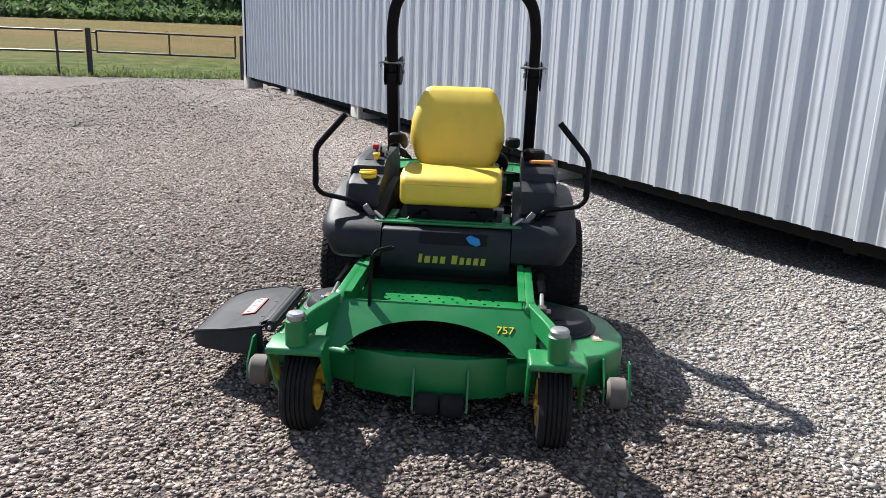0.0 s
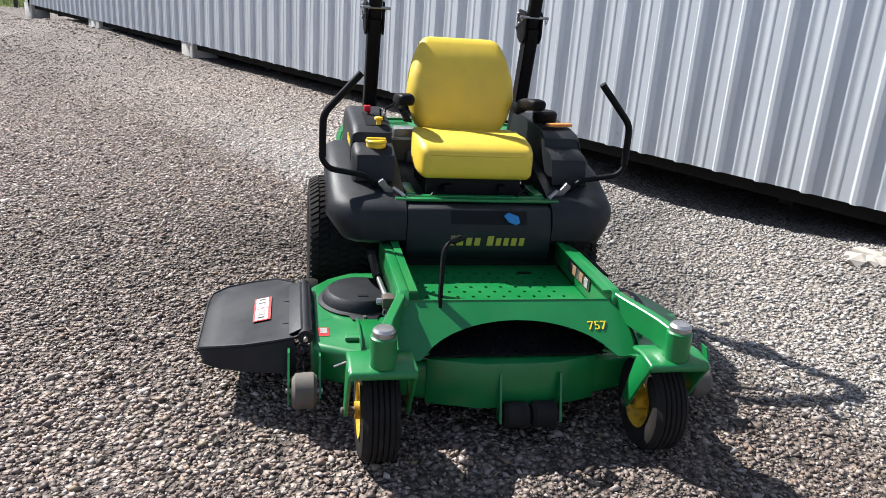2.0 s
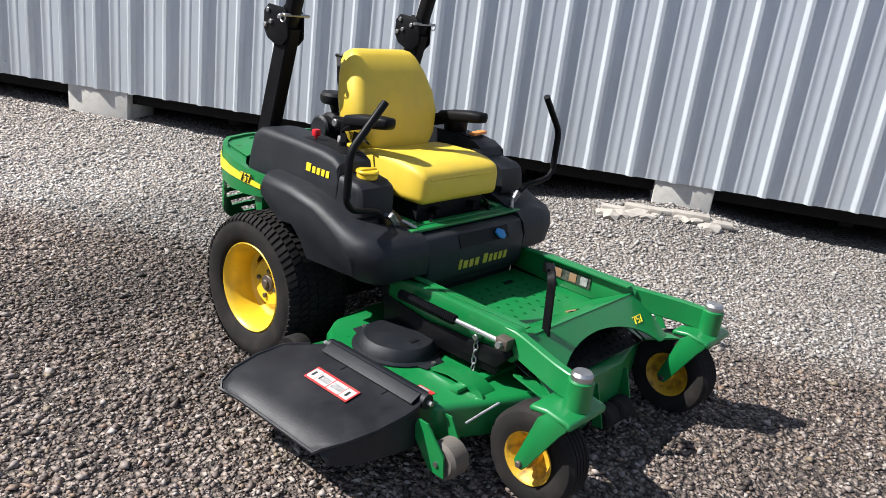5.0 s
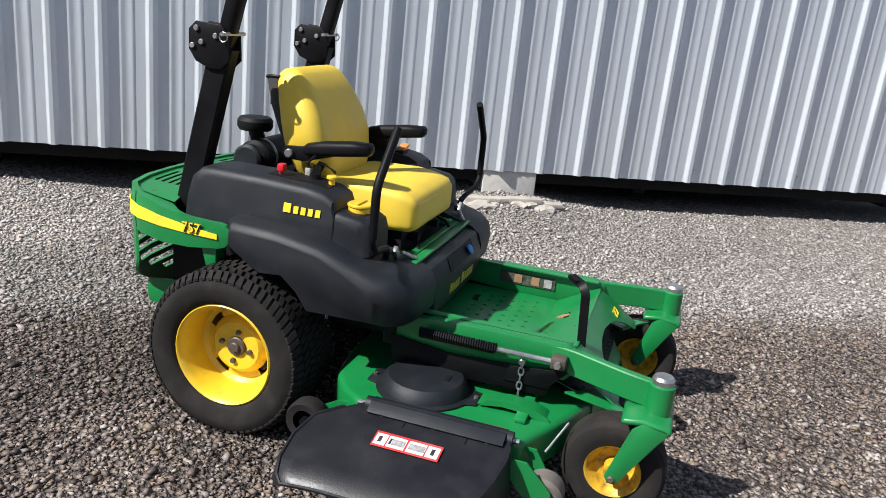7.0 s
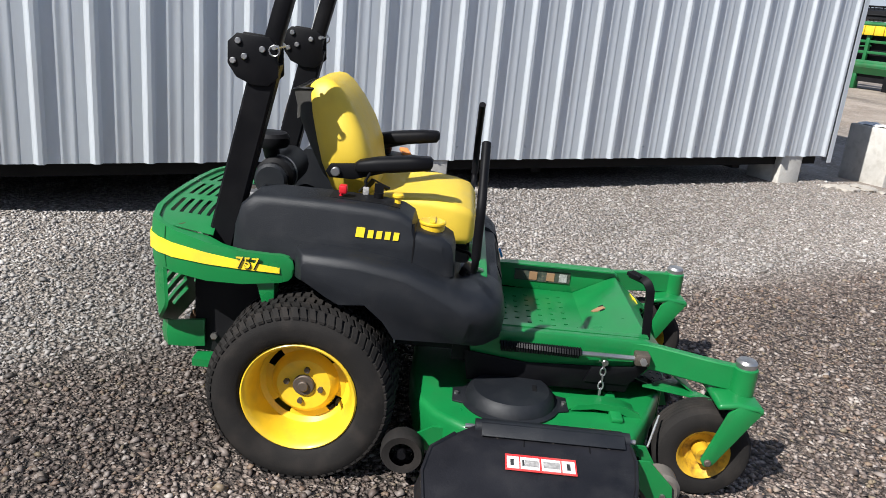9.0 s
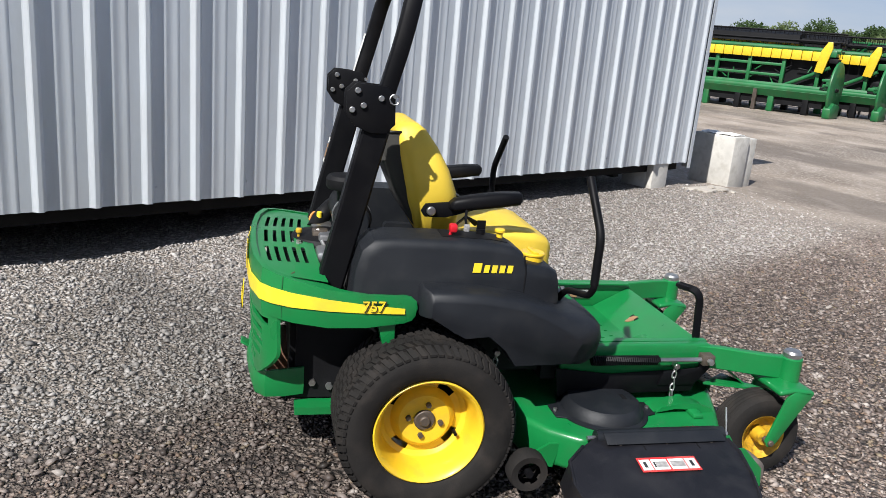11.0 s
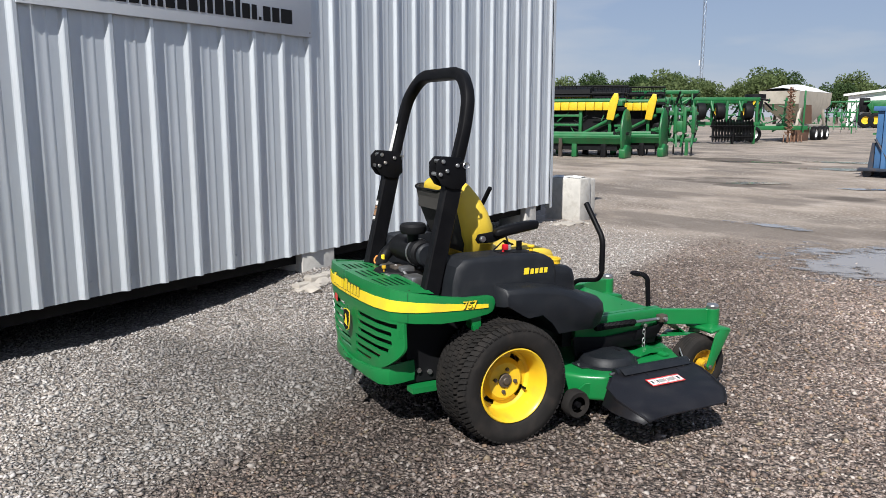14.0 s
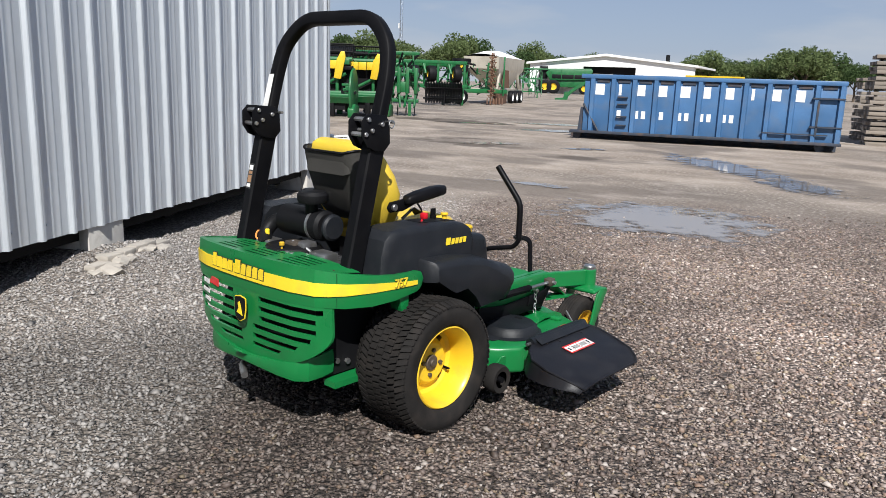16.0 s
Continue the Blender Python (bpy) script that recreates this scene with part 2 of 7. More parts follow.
def stone_material():
    """Crushed stone: grey, brown and a few pale lumps, each of its own tone."""
    m = bpy.data.materials.new("gravel_stone")
    m.use_nodes = True
    n, l = m.node_tree.nodes, m.node_tree.links
    b = n["Principled BSDF"]
    co = n.new("ShaderNodeTexCoord").outputs["Object"]
    g = n.new("ShaderNodeNewGeometry").outputs["Random Per Island"]
    r = n.new("ShaderNodeValToRGB")
    tones = ((0.0, (0.041, 0.031, 0.025)), (0.25, (0.121, 0.089, 0.075)), (0.48, (0.168, 0.131, 0.112)), (0.60, (0.209, 0.139, 0.099)), (0.66, (0.199, 0.157, 0.103)), (0.72, (0.219, 0.176, 0.152)), (0.92, (0.291, 0.243, 0.214)), (1.0, (0.408, 0.362, 0.323)))
    els = r.color_ramp.elements
    els[0].position, els[0].color = tones[0][0], (*tones[0][1], 1)
    els[1].position, els[1].color = tones[-1][0], (*tones[-1][1], 1)
    for p, c in tones[1:-1]:
        els.new(p).color = (*c, 1)
    l.new(g, r.inputs["Fac"])
    # the bank of pale limestone beside the building
    sep = n.new("ShaderNodeSeparateXYZ")
    l.new(co, sep.inputs[0])
    dot = n.new("ShaderNodeVectorMath")
    dot.operation = "DOT_PRODUCT"
    dot.inputs[1].default_value = (0.869, 0.494, 0)
    l.new(co, dot.inputs[0])
    mr = n.new("ShaderNodeMapRange")
    mr.inputs["From Min"].default_value, mr.inputs["From Max"].default_value = 2.42, 2.72
    mr.inputs["To Max"].default_value = 0.85
    l.new(dot.outputs["Value"], mr.inputs["Value"])
    along = n.new("ShaderNodeVectorMath")
    along.operation = "DOT_PRODUCT"
    along.inputs[1].default_value = (-0.494, 0.869, 0)
    l.new(co, along.inputs[0])
    fade = n.new("ShaderNodeMapRange")
    fade.inputs["From Min"].default_value, fade.inputs["From Max"].default_value = 6.0, 9.0
    fade.inputs["To Min"].default_value, fade.inputs["To Max"].default_value = 1.0, 0.15
    l.new(along.outputs["Value"], fade.inputs["Value"])
    bank = n.new("ShaderNodeMath")
    bank.operation = "MULTIPLY"
    l.new(mr.outputs["Result"], bank.inputs[0])
    l.new(fade.outputs["Result"], bank.inputs[1])
    r2 = n.new("ShaderNodeMapRange")
    r2.inputs["To Min"].default_value, r2.inputs["To Max"].default_value = 0.18, 0.48
    l.new(g, r2.inputs["Value"])
    tint = n.new("ShaderNodeMix")
    tint.data_type, tint.blend_type = "RGBA", "MULTIPLY"
    tint.inputs["Factor"].default_value = 1.0
    tint.inputs["A"].default_value = (1.02, 0.96, 0.90, 1)
    l.new(r2.outputs["Result"], tint.inputs["B"])
    y = n.new("ShaderNodeMix")
    y.data_type = "RGBA"
    l.new(bank.outputs[0], y.inputs["Factor"])
    l.new(r.outputs["Color"], y.inputs["A"])
    l.new(tint.outputs["Result"], y.inputs["B"])
    x = n.new("ShaderNodeMix")
    x.data_type, x.blend_type = "RGBA", "MULTIPLY"
    x.inputs["Factor"].default_value = 1.0
    l.new(y.outputs["Result"], x.inputs["A"])
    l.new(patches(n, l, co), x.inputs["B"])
    l.new(x.outputs["Result"], b.inputs["Base Color"])
    b.inputs["Roughness"].default_value = 0.62
    b.inputs["Specular IOR Level"].default_value = 0.5
    return m


def ground_material():
    """Gravel pad, paler crushed stone along the building, brown wheel-packed yard beyond, grass past the fence."""
    m = bpy.data.materials.new("gravel_and_yard")
    m.use_nodes = True
    n, l = m.node_tree.nodes, m.node_tree.links
    b = n["Principled BSDF"]
    co = n.new("ShaderNodeTexCoord").outputs["Object"]

    def noise_tex(sc, det=4, stretch=None):
        t = n.new("ShaderNodeTexNoise")
        t.inputs["Scale"].default_value, t.inputs["Detail"].default_value = sc, det
        if stretch:
            mp = n.new("ShaderNodeMapping")
            mp.inputs["Scale"].default_value = stretch
            mp.inputs["Rotation"].default_value = (0, 0, radians(30))
            l.new(co, mp.inputs["Vector"])
            l.new(mp.outputs["Vector"], t.inputs["Vector"])
        else:
            l.new(co, t.inputs["Vector"])
        return t.outputs["Fac"]

    def mathn(op, a, c, clamp=False):
        x = n.new("ShaderNodeMath")
        x.operation, x.use_clamp = op, clamp
        for k, v in enumerate((a, c)):
            if isinstance(v, (int, float)):
                x.inputs[k].default_value = v
            else:
                l.new(v, x.inputs[k])
        return x.outputs[0]

    def mix(f, a, c):
        x = n.new("ShaderNodeMix")
        x.data_type = "RGBA"
        for key, v in (("Factor", f), ("A", a), ("B", c)):
            if isinstance(v, tuple):
                x.inputs[key].default_value = (*v, 1)
            elif isinstance(v, (int, float)):
                x.inputs[key].default_value = v
            else:
                l.new(v, x.inputs[key])
        return x.outputs["Result"]

    def rng(f, lo, hi, a=0.0, c=1.0):
        x = n.new("ShaderNodeMapRange")
        x.inputs["From Min"].default_value, x.inputs["From Max"].default_value = lo, hi
        x.inputs["To Min"].default_value, x.inputs["To Max"].default_value = a, c
        l.new(f, x.inputs["Value"])
        return x.outputs["Result"]

    sep = n.new("ShaderNodeSeparateXYZ")
    l.new(co, sep.inputs[0])
    X, Y = sep.outputs[0], sep.outputs[1]
    big = noise_tex(0.55, 6)
    wide = noise_tex(0.13, 4)

    def plane(a, c, d, lo, hi, wob):
        v = mathn("ADD", mathn("MULTIPLY", X, a), mathn("MULTIPLY", Y, c))
        v = mathn("ADD", mathn("SUBTRACT", v, d), mathn("MULTIPLY", mathn("SUBTRACT", big, 0.5), wob))
        return rng(v, lo, hi)

    # gravel stones
    vor = n.new("ShaderNodeTexVoronoi")
    vor.inputs["Scale"].default_value = 42
    l.new(co, vor.inputs["Vector"])
    vor2 = n.new("ShaderNodeTexVoronoi")
    vor2.inputs["Scale"].default_value = 95
    l.new(co, vor2.inputs["Vector"])
    sc = n.new("ShaderNodeSeparateColor")
    l.new(vor.outputs["Color"], sc.inputs[0])
    stone = mix(rng(sc.outputs[0], 0.0, 1.0), (0.079, 0.058, 0.048), (0.43, 0.350, 0.295))
    stone = mix(rng(sc.outputs[1], 0.6, 1.0, 0, 0.6), stone, (0.25, 0.18, 0.145))
    stone = mix(rng(vor.outputs["Distance"], 0.30, 0.70, 0, 0.8), stone, (0.028, 0.024, 0.022))
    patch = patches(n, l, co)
    pale = mix(rng(sc.outputs[0], 0.0, 1.0), (0.215, 0.182, 0.156), (0.51, 0.45, 0.40))
    pale = mix(rng(vor.outputs["Distance"], 0.30, 0.72, 0, 0.8), pale, (0.14, 0.12, 0.10))
    along = mathn("ADD", mathn("MULTIPLY", X, -0.494), mathn("MULTIPLY", Y, 0.869))
    col = mix(mathn("MULTIPLY", plane(0.869, 0.494, 2.6, -0.35, 0.35, 0.8), rng(along, 6.0, 9.5, 1.0, 0.3)), stone, pale)
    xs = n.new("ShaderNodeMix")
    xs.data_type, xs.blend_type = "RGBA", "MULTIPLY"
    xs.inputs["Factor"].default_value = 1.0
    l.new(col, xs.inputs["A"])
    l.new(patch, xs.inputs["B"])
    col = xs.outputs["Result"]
    # packed yard
    tracks = noise_tex(0.7, 9, (0.8, 1.2, 1))
    specks = noise_tex(18, 6)
    mud = mix(rng(tracks, 0.38, 0.66), (0.215, 0.172, 0.134), (0.375, 0.315, 0.258))
    mud = mix(rng(wide, 0.52, 0.62, 0, 0.75), mud, (0.140, 0.118, 0.097))
    mud = mix(rng(specks, 0.50, 0.68, 0, 0.75), mud, (0.46, 0.41, 0.365))
    damp = noise_tex(0.30, 8, (0.8, 1.3, 1))
    mud = mix(rng(damp, 0.53, 0.60, 0, 0.75), mud, (0.135, 0.112, 0.093))
    ruts = noise_tex(1.5, 9, (0.7, 1.3, 1))
    mud = mix(rng(ruts, 0.55, 0.72, 0, 0.4), mud, (0.48, 0.42, 0.37))
    mud = mix(rng(noise_tex(4.5, 8), 0.45, 0.65, 0, 0.35), mud, (0.215, 0.182, 0.153))
    # wet mud holes
    for cx, cy, rad in ((17.3, -16.4, 1.0), (15.4, -16.2, 0.9), (18.8, -15.8, 0.7), (9.2, -8.1, 0.5), (11.2, -9.0, 0.4), (6.0, -7.5, 0.4)):
        hole = n.new("ShaderNodeVectorMath")
        hole.operation = "DISTANCE"
        hole.inputs[1].default_value = (cx, cy, 0)
        l.new(co, hole.inputs[0])
        v = mathn("ADD", hole.outputs["Value"], mathn("MULTIPLY", mathn("SUBTRACT", tracks, 0.5), 4.0))
        mud = mix(rng(v, rad, rad + 0.35, 0.8, 0.0), mud, (0.085, 0.068, 0.055))
    yard = plane(0.51, -0.86, 2.9, -1.1, 1.3, 3.2)
    col = mix(yard, col, mud)
    # field beyond the fence
    grass = mix(rng(noise_tex(1.3, 6), 0.4, 0.65), (0.075, 0.105, 0.03), (0.15, 0.15, 0.06))
    stubble = mix(rng(noise_tex(0.35, 5, (0.3, 2.0, 1)), 0.4, 0.65), (0.19, 0.130, 0.060), (0.135, 0.125, 0.045))
    fld = mix(plane(-0.36, 0.93, 40.0, -4, 6, 8.0), grass, stubble)
    fence_side = plane(-0.36, 0.93, 27.6, -0.5, 0.6, 1.4)
    col = mix(fence_side, col, fld)
    l.new(col, b.inputs["Base Color"])
    b.inputs["Roughness"].default_value = 0.78
    l.new(rng(fence_side, 0, 1, 0.3, 0.02), b.inputs["Specular IOR Level"])
    bp = n.new("ShaderNodeBump")
    bp.inputs["Distance"].default_value = 0.03
    bp.inputs["Strength"].default_value = 1.0
    hgt = mathn("ADD", mathn("MULTIPLY", vor.outputs["Distance"], -1.0), mathn("MULTIPLY", vor2.outputs["Distance"], -0.35))
    hgt = mathn("MULTIPLY", hgt, rng(yard, 0, 1, 1.0, 0.15))
    l.new(mathn("ADD", hgt, mathn("MULTIPLY", specks, 0.3)), bp.inputs["Height"])
    l.new(bp.outputs["Normal"], b.inputs["Normal"])
    return m


def water_material():
    """Shallow rain water over mud, thinning out at its broken edges."""
    m = bpy.data.materials.new("puddle_water")
    m.use_nodes = True
    n, l = m.node_tree.nodes, m.node_tree.links
    b = n["Principled BSDF"]
    co = n.new("ShaderNodeTexCoord").outputs["Object"]
    pos = n.new("ShaderNodeNewGeometry").outputs["Position"]
    t = n.new("ShaderNodeTexNoise")
    t.inputs["Scale"].default_value, t.inputs["Detail"].default_value = 2.6, 10
    t.inputs["Roughness"].default_value = 0.72
    l.new(pos, t.inputs["Vector"])
    ln = n.new("ShaderNodeVectorMath")
    ln.operation = "LENGTH"
    l.new(co, ln.inputs[0])
    a = n.new("ShaderNodeMath")
    a.operation = "MULTIPLY_ADD"
    a.inputs[1].default_value, a.inputs[2].default_value = 3.0, -1.5
    l.new(t.outputs["Fac"], a.inputs[0])
    s = n.new("ShaderNodeMath")
    l.new(ln.outputs["Value"], s.inputs[0])
    l.new(a.outputs[0], s.inputs[1])
    r = n.new("ShaderNodeMapRange")
    r.interpolation_type = "SMOOTHSTEP"
    r.inputs["From Min"].default_value, r.inputs["From Max"].default_value = 0.45, 0.95
    r.inputs["To Min"].default_value, r.inputs["To Max"].default_value = 1.0, 0.0
    l.new(s.outputs[0], r.inputs["Value"])
    l.new(r.outputs["Result"], b.inputs["Alpha"])
    b.inputs["Base Color"].default_value = (0.27, 0.24, 0.21, 1)
    b.inputs["Roughness"].default_value = 0.09
    b.inputs["IOR"].default_value = 1.33
    b.inputs["Specular IOR Level"].default_value = 0.6
    return m


M_GROUND, M_WATER, M_STONE = ground_material(), water_material(), stone_material()


# ---------- mesh helpers ----------
ORG = {}


def thing(name, label, category, at=(0, 0, 0), rz=0.0, group="", kind="", org=(0, 0, 0)):
    """An Empty at the base of a thing; its parts are given in coordinates from org."""
    ob = new(name)
    ob.empty_display_size = 0.1
    ob.matrix_basis = pose(*at, 0, 0, rz)
    tagged(ob, label, category, group, kind)
    ORG[ob.name] = Vector(org)
    return ob


def finish(bm, name, mat, angle=35):
    bmesh.ops.recalc_face_normals(bm, faces=bm.faces)
    me = bpy.data.meshes.new(name)
    bm.to_mesh(me)
    bm.free()
    me.materials.append(mat)
    me.polygons.foreach_set("use_smooth", [True] * len(me.polygons))
    me.set_sharp_from_angle(angle=radians(angle))
    return me


def part(name, bm, mat, parent, label="", kind="", angle=35):
    o = ORG[parent.name]
    if o.length:
        bmesh.ops.translate(bm, vec=-o, verts=bm.verts)
    ob = new(name, finish(bm, name, mat, angle))
    ob.parent = parent
    ORG[ob.name] = o
    return tagged(ob, label, "", "", kind)


def solo(name, bm, mat, label, category, group="", kind="", at=None, angle=35):
    """A thing of one mesh; at: the base point that becomes its origin."""
    if at is not None:
        bmesh.ops.translate(bm, vec=-Vector(at), verts=bm.verts)
    ob = new(name, finish(bm, name, mat, angle))
    if at is not None:
        ob.location = at
    return tagged(ob, label, category, group, kind)


def bevel(bm, width, seg=2, angle=28):
    if width > 0:
        edges = [e for e in bm.edges if len(e.link_faces) == 2 and e.calc_face_angle(0) > radians(angle)]
        bmesh.ops.bevel(bm, geom=edges, offset=width, segments=seg, profile=0.5, affect="EDGES", clamp_overlap=True)
    return bm


def box(x0, x1, y0, y1, z0, z1, bev=0.0, seg=2):
    bm = bmesh.new()
    bmesh.ops.create_cube(bm, size=1.0, matrix=Matrix.Translation(((x0 + x1) / 2, (y0 + y1) / 2, (z0 + z1) / 2)) @ Matrix.Diagonal((abs(x1 - x0), abs(y1 - y0), abs(z1 - z0), 1)))
    return bevel(bm, bev, seg)


def prism(poly, axis, a, b, bev=0.0, seg=2):
    """A flat outline pushed along an axis. For x the outline is (y, z), for y (x, z), for z (x, y)."""
    bm = bmesh.new()

    def p(u, v, w):
        return {"x": (w, u, v), "y": (u, w, v), "z": (u, v, w)}[axis]
    lo = [bm.verts.new(p(u, v, a)) for u, v in poly]
    hi = [bm.verts.new(p(u, v, b)) for u, v in poly]
    k = len(poly)
    bm.faces.new(lo)
    bm.faces.new(hi[::-1])
    for i in range(k):
        bm.faces.new((lo[i], hi[i], hi[(i + 1) % k], lo[(i + 1) % k]))
    bmesh.ops.recalc_face_normals(bm, faces=bm.faces)
    return bevel(bm, bev, seg)


def loft(rings, caps=True, closed=True):
    bm = bmesh.new()
    vs = [[bm.verts.new(p) for p in r] for r in rings]
    k = len(rings[0])
    for a, b in zip(vs, vs[1:]):
        for i in range(k if closed else k - 1):
            j = (i + 1) % k
            bm.faces.new((a[i], a[j], b[j], b[i]))
    if caps and closed:
        bm.faces.new(vs[0][::-1])
        bm.faces.new(vs[-1])
    bmesh.ops.recalc_face_normals(bm, faces=bm.faces)
    return bm


def fillet(path, r, k=4):
    """Rounds the corners of a path."""
    path = [Vector(p) for p in path]
    out = [path[0]]
    for a, b, c in zip(path, path[1:], path[2:]):
        u, v = (a - b), (c - b)
        d = min(r, u.length * 0.45, v.length * 0.45)
        p, q = b + u.normalized() * d, b + v.normalized() * d
        for i in range(k + 1):
            t = i / k
            out.append(p * (1 - t) ** 2 + b * 2 * t * (1 - t) + q * t * t)
    return out + [path[-1]]


def tube(path, r, seg=10, rect=None, up=(0, 0, 1)):
    """A round bar, or with rect=(half width, half height) a square one, along a path."""
    path = [Vector(p) for p in path]
    rings = []
    prev = None
    for i, p in enumerate(path):
        d = (path[min(i + 1, len(path) - 1)] - path[max(i - 1, 0)]).normalized()
        ref = prev if prev is not None else Vector(up)
        side = d.cross(ref)
        if side.length < 1e-4:
            side = d.cross(Vector((1, 0, 0)))
        side.normalize()
        nrm = side.cross(d).normalized()
        prev = nrm
        if rect:
            w, h = rect
            c = min(w, h) * 0.25
            prof = [(-w + c, -h), (w - c, -h), (w, -h + c), (w, h - c), (w - c, h), (-w + c, h), (-w, h - c), (-w, -h + c)]
        else:
            prof = [(r * math.cos(2 * math.pi * j / seg), r * math.sin(2 * math.pi * j / seg)) for j in range(seg)]
        rings.append([p + side * u + nrm * v for u, v in prof])
    return loft(rings)


def lathe(profile, c, axis="z", seg=32, caps=False):
    """Turned round an axis through c; profile: (radius, way along the axis)."""
    rings = []
    for r, h in profile:
        ring = []
        for j in range(seg):
            a = 2 * math.pi * j / seg
            u, v = r * math.cos(a), r * math.sin(a)
            ring.append(Vector(c) + Vector({"x": (h, u, v), "y": (u, h, v), "z": (u, v, h)}[axis]))
        rings.append(ring)
    return loft(rings, caps=caps)


def cyl(c, r, a, b, axis="z", seg=20, bev=0.0):
    bv = bev
    prof = [(r, a), (r, b)] if bv <= 0 else [(r - bv, a), (r, a + bv), (r, b - bv), (r - bv, b)]
    return lathe(prof, c, axis, seg, caps=True)


def join(*bms):
    out = bmesh.new()
    for b in bms:
        me = bpy.data.meshes.new("tmp")
        b.to_mesh(me)
        b.free()
        out.from_mesh(me)
        bpy.data.meshes.remove(me)
    return out


def thicken(bm, vec):
    """Gives an open sheet a thickness."""
    ret = bmesh.ops.extrude_face_region(bm, geom=list(bm.faces), use_keep_orig=True)
    bmesh.ops.translate(bm, vec=Vector(vec), verts=[v for v in ret["geom"] if isinstance(v, bmesh.types.BMVert)])
    return bm


def face_about(root):
    """Turns a machine's detailed side to its other flank."""
    seen = set()
    for ob in root.children_recursive:
        if ob.type == "MESH" and ob.data.name not in seen:
            seen.add(ob.data.name)
            ob.data.transform(Matrix.Diagonal((1, -1, 1, 1)))
            ob.data.flip_normals()


def turned(bm, m):
    bmesh.ops.transform(bm, matrix=m, verts=bm.verts)
    return bm


def from_arrays(name, verts, faces, mat, smooth=False):
    me = bpy.data.meshes.new(name)
    me.from_pydata(verts, [], faces)
    me.materials.append(mat)
    if smooth:
        me.polygons.foreach_set("use_smooth", [True] * len(me.polygons))
    me.update()
    return me


def lettering(text, size, depth, m, swell=0.0):
    """Raised lettering in Blender's own font, as a mesh standing in the pose m."""
    cu = bpy.data.curves.new("lettering", "FONT")
    cu.body, cu.size, cu.extrude, cu.align_x, cu.align_y = text, size, depth, "CENTER", "CENTER"
    cu.offset = swell
    ob = bpy.data.objects.new("lettering", cu)
    scene.collection.objects.link(ob)
    bpy.context.view_layer.update()
    me = bpy.data.meshes.new_from_object(ob.evaluated_get(bpy.context.evaluated_depsgraph_get()))
    bm = bmesh.new()
    bm.from_mesh(me)
    bpy.data.objects.remove(ob)
    bpy.data.curves.remove(cu)
    bpy.data.meshes.remove(me)
    bmesh.ops.transform(bm, matrix=m, verts=bm.verts)
    return bm


def bars(widths, h, depth, gap, m):
    """Plain letter-sized bars in a row, centred, standing in the pose m."""
    total = sum(widths) + gap * (len(widths) - 1)
    x = -total / 2
    bms = []
    for w in widths:
        if w > 0:
            bms.append(box(x, x + w, -h / 2, h / 2, -depth, depth))
        x += abs(w) + gap
    return turned(join(*bms), m)


# ---------- ground ----------
WA = radians(29.6)
WN, WU, WD = Vector((math.cos(WA), math.sin(WA), 0)), Vector((-math.sin(WA), math.cos(WA), 0)), 4.5


def smooth(lo, hi, v):
    t = np.clip((v - lo) / (hi - lo), 0, 1)
    return t * t * (3 - 2 * t)


def ground_height(x, y):
    """Bank of crushed stone along the building, elsewhere nearly level."""
    d = x * WN.x + y * WN.y
    s = x * WU.x + y * WU.y
    crest = 0.12 - 0.07 * np.exp(-((s - 4.0) / 0.9) ** 2) + 0.10 * np.exp(-((s - 2.05) / 0.55) ** 2) + 0.05 * smooth(4.8, 6.5, s) + 0.07 * smooth(11.0, 17.0, s)
    bank = crest * smooth(WD - 1.5, WD - 0.05, d) * smooth(-4.2, -2.4, s) * (1 - smooth(WD + 0.35, WD + 1.6, d) * 0.8) * (1 - smooth(18.5, 22.5, s))
    # the field beyond the fence climbs gently to the wood
    f = np.clip((-0.36 * x + 0.93 * y - 31.0) / 44.0, 0, 1.8)
    bank = bank + 2.15 * f * smooth(0.0, 0.25, f)
    wob = 0.008 * np.sin(x * 2.1 + 0.4 * y) * np.cos(y * 1.7 - 0.3 * x) * smooth(60, 10, np.hypot(x, y))
    return bank + wob


def build_ground():
    def axis(lo, hi, step, far):
        core = np.arange(lo, hi + step, step)
        out = [hi]
        k = step
        while out[-1] < far:
            k *= 1.35
            out.append(out[-1] + k)
        neg = [lo]
        k = step
        while neg[-1] > -far:
            k *= 1.35
            neg.append(neg[-1] - k)
        return np.concatenate([np.array(neg[1:][::-1]), core, np.array(out[1:])])
    xs, ys = axis(-6, 9, 0.12, 1500), axis(-4, 26, 0.12, 1500)
    gx, gy = np.meshgrid(xs, ys)
    gz = ground_height(gx, gy)
    verts = np.stack([gx.ravel(), gy.ravel(), gz.ravel()], 1)
    nx, ny = len(xs), len(ys)
    i = np.arange(nx * ny).reshape(ny, nx)
    faces = np.stack([i[:-1, :-1].ravel(), i[:-1, 1:].ravel(), i[1:, 1:].ravel(), i[1:, :-1].ravel()], 1)
    ob = new("ground", from_arrays("ground", verts.tolist(), faces.tolist(), M_GROUND, True))
    tagged(ob, "grey-brown gravel yard with packed dirt and a stubble field beyond", "ground", kind="structure")


build_ground()


# ---------- the steel building ----------
S0, S1, EAVE, FOOT = -2.64, 21.7, 4.6, 0.388


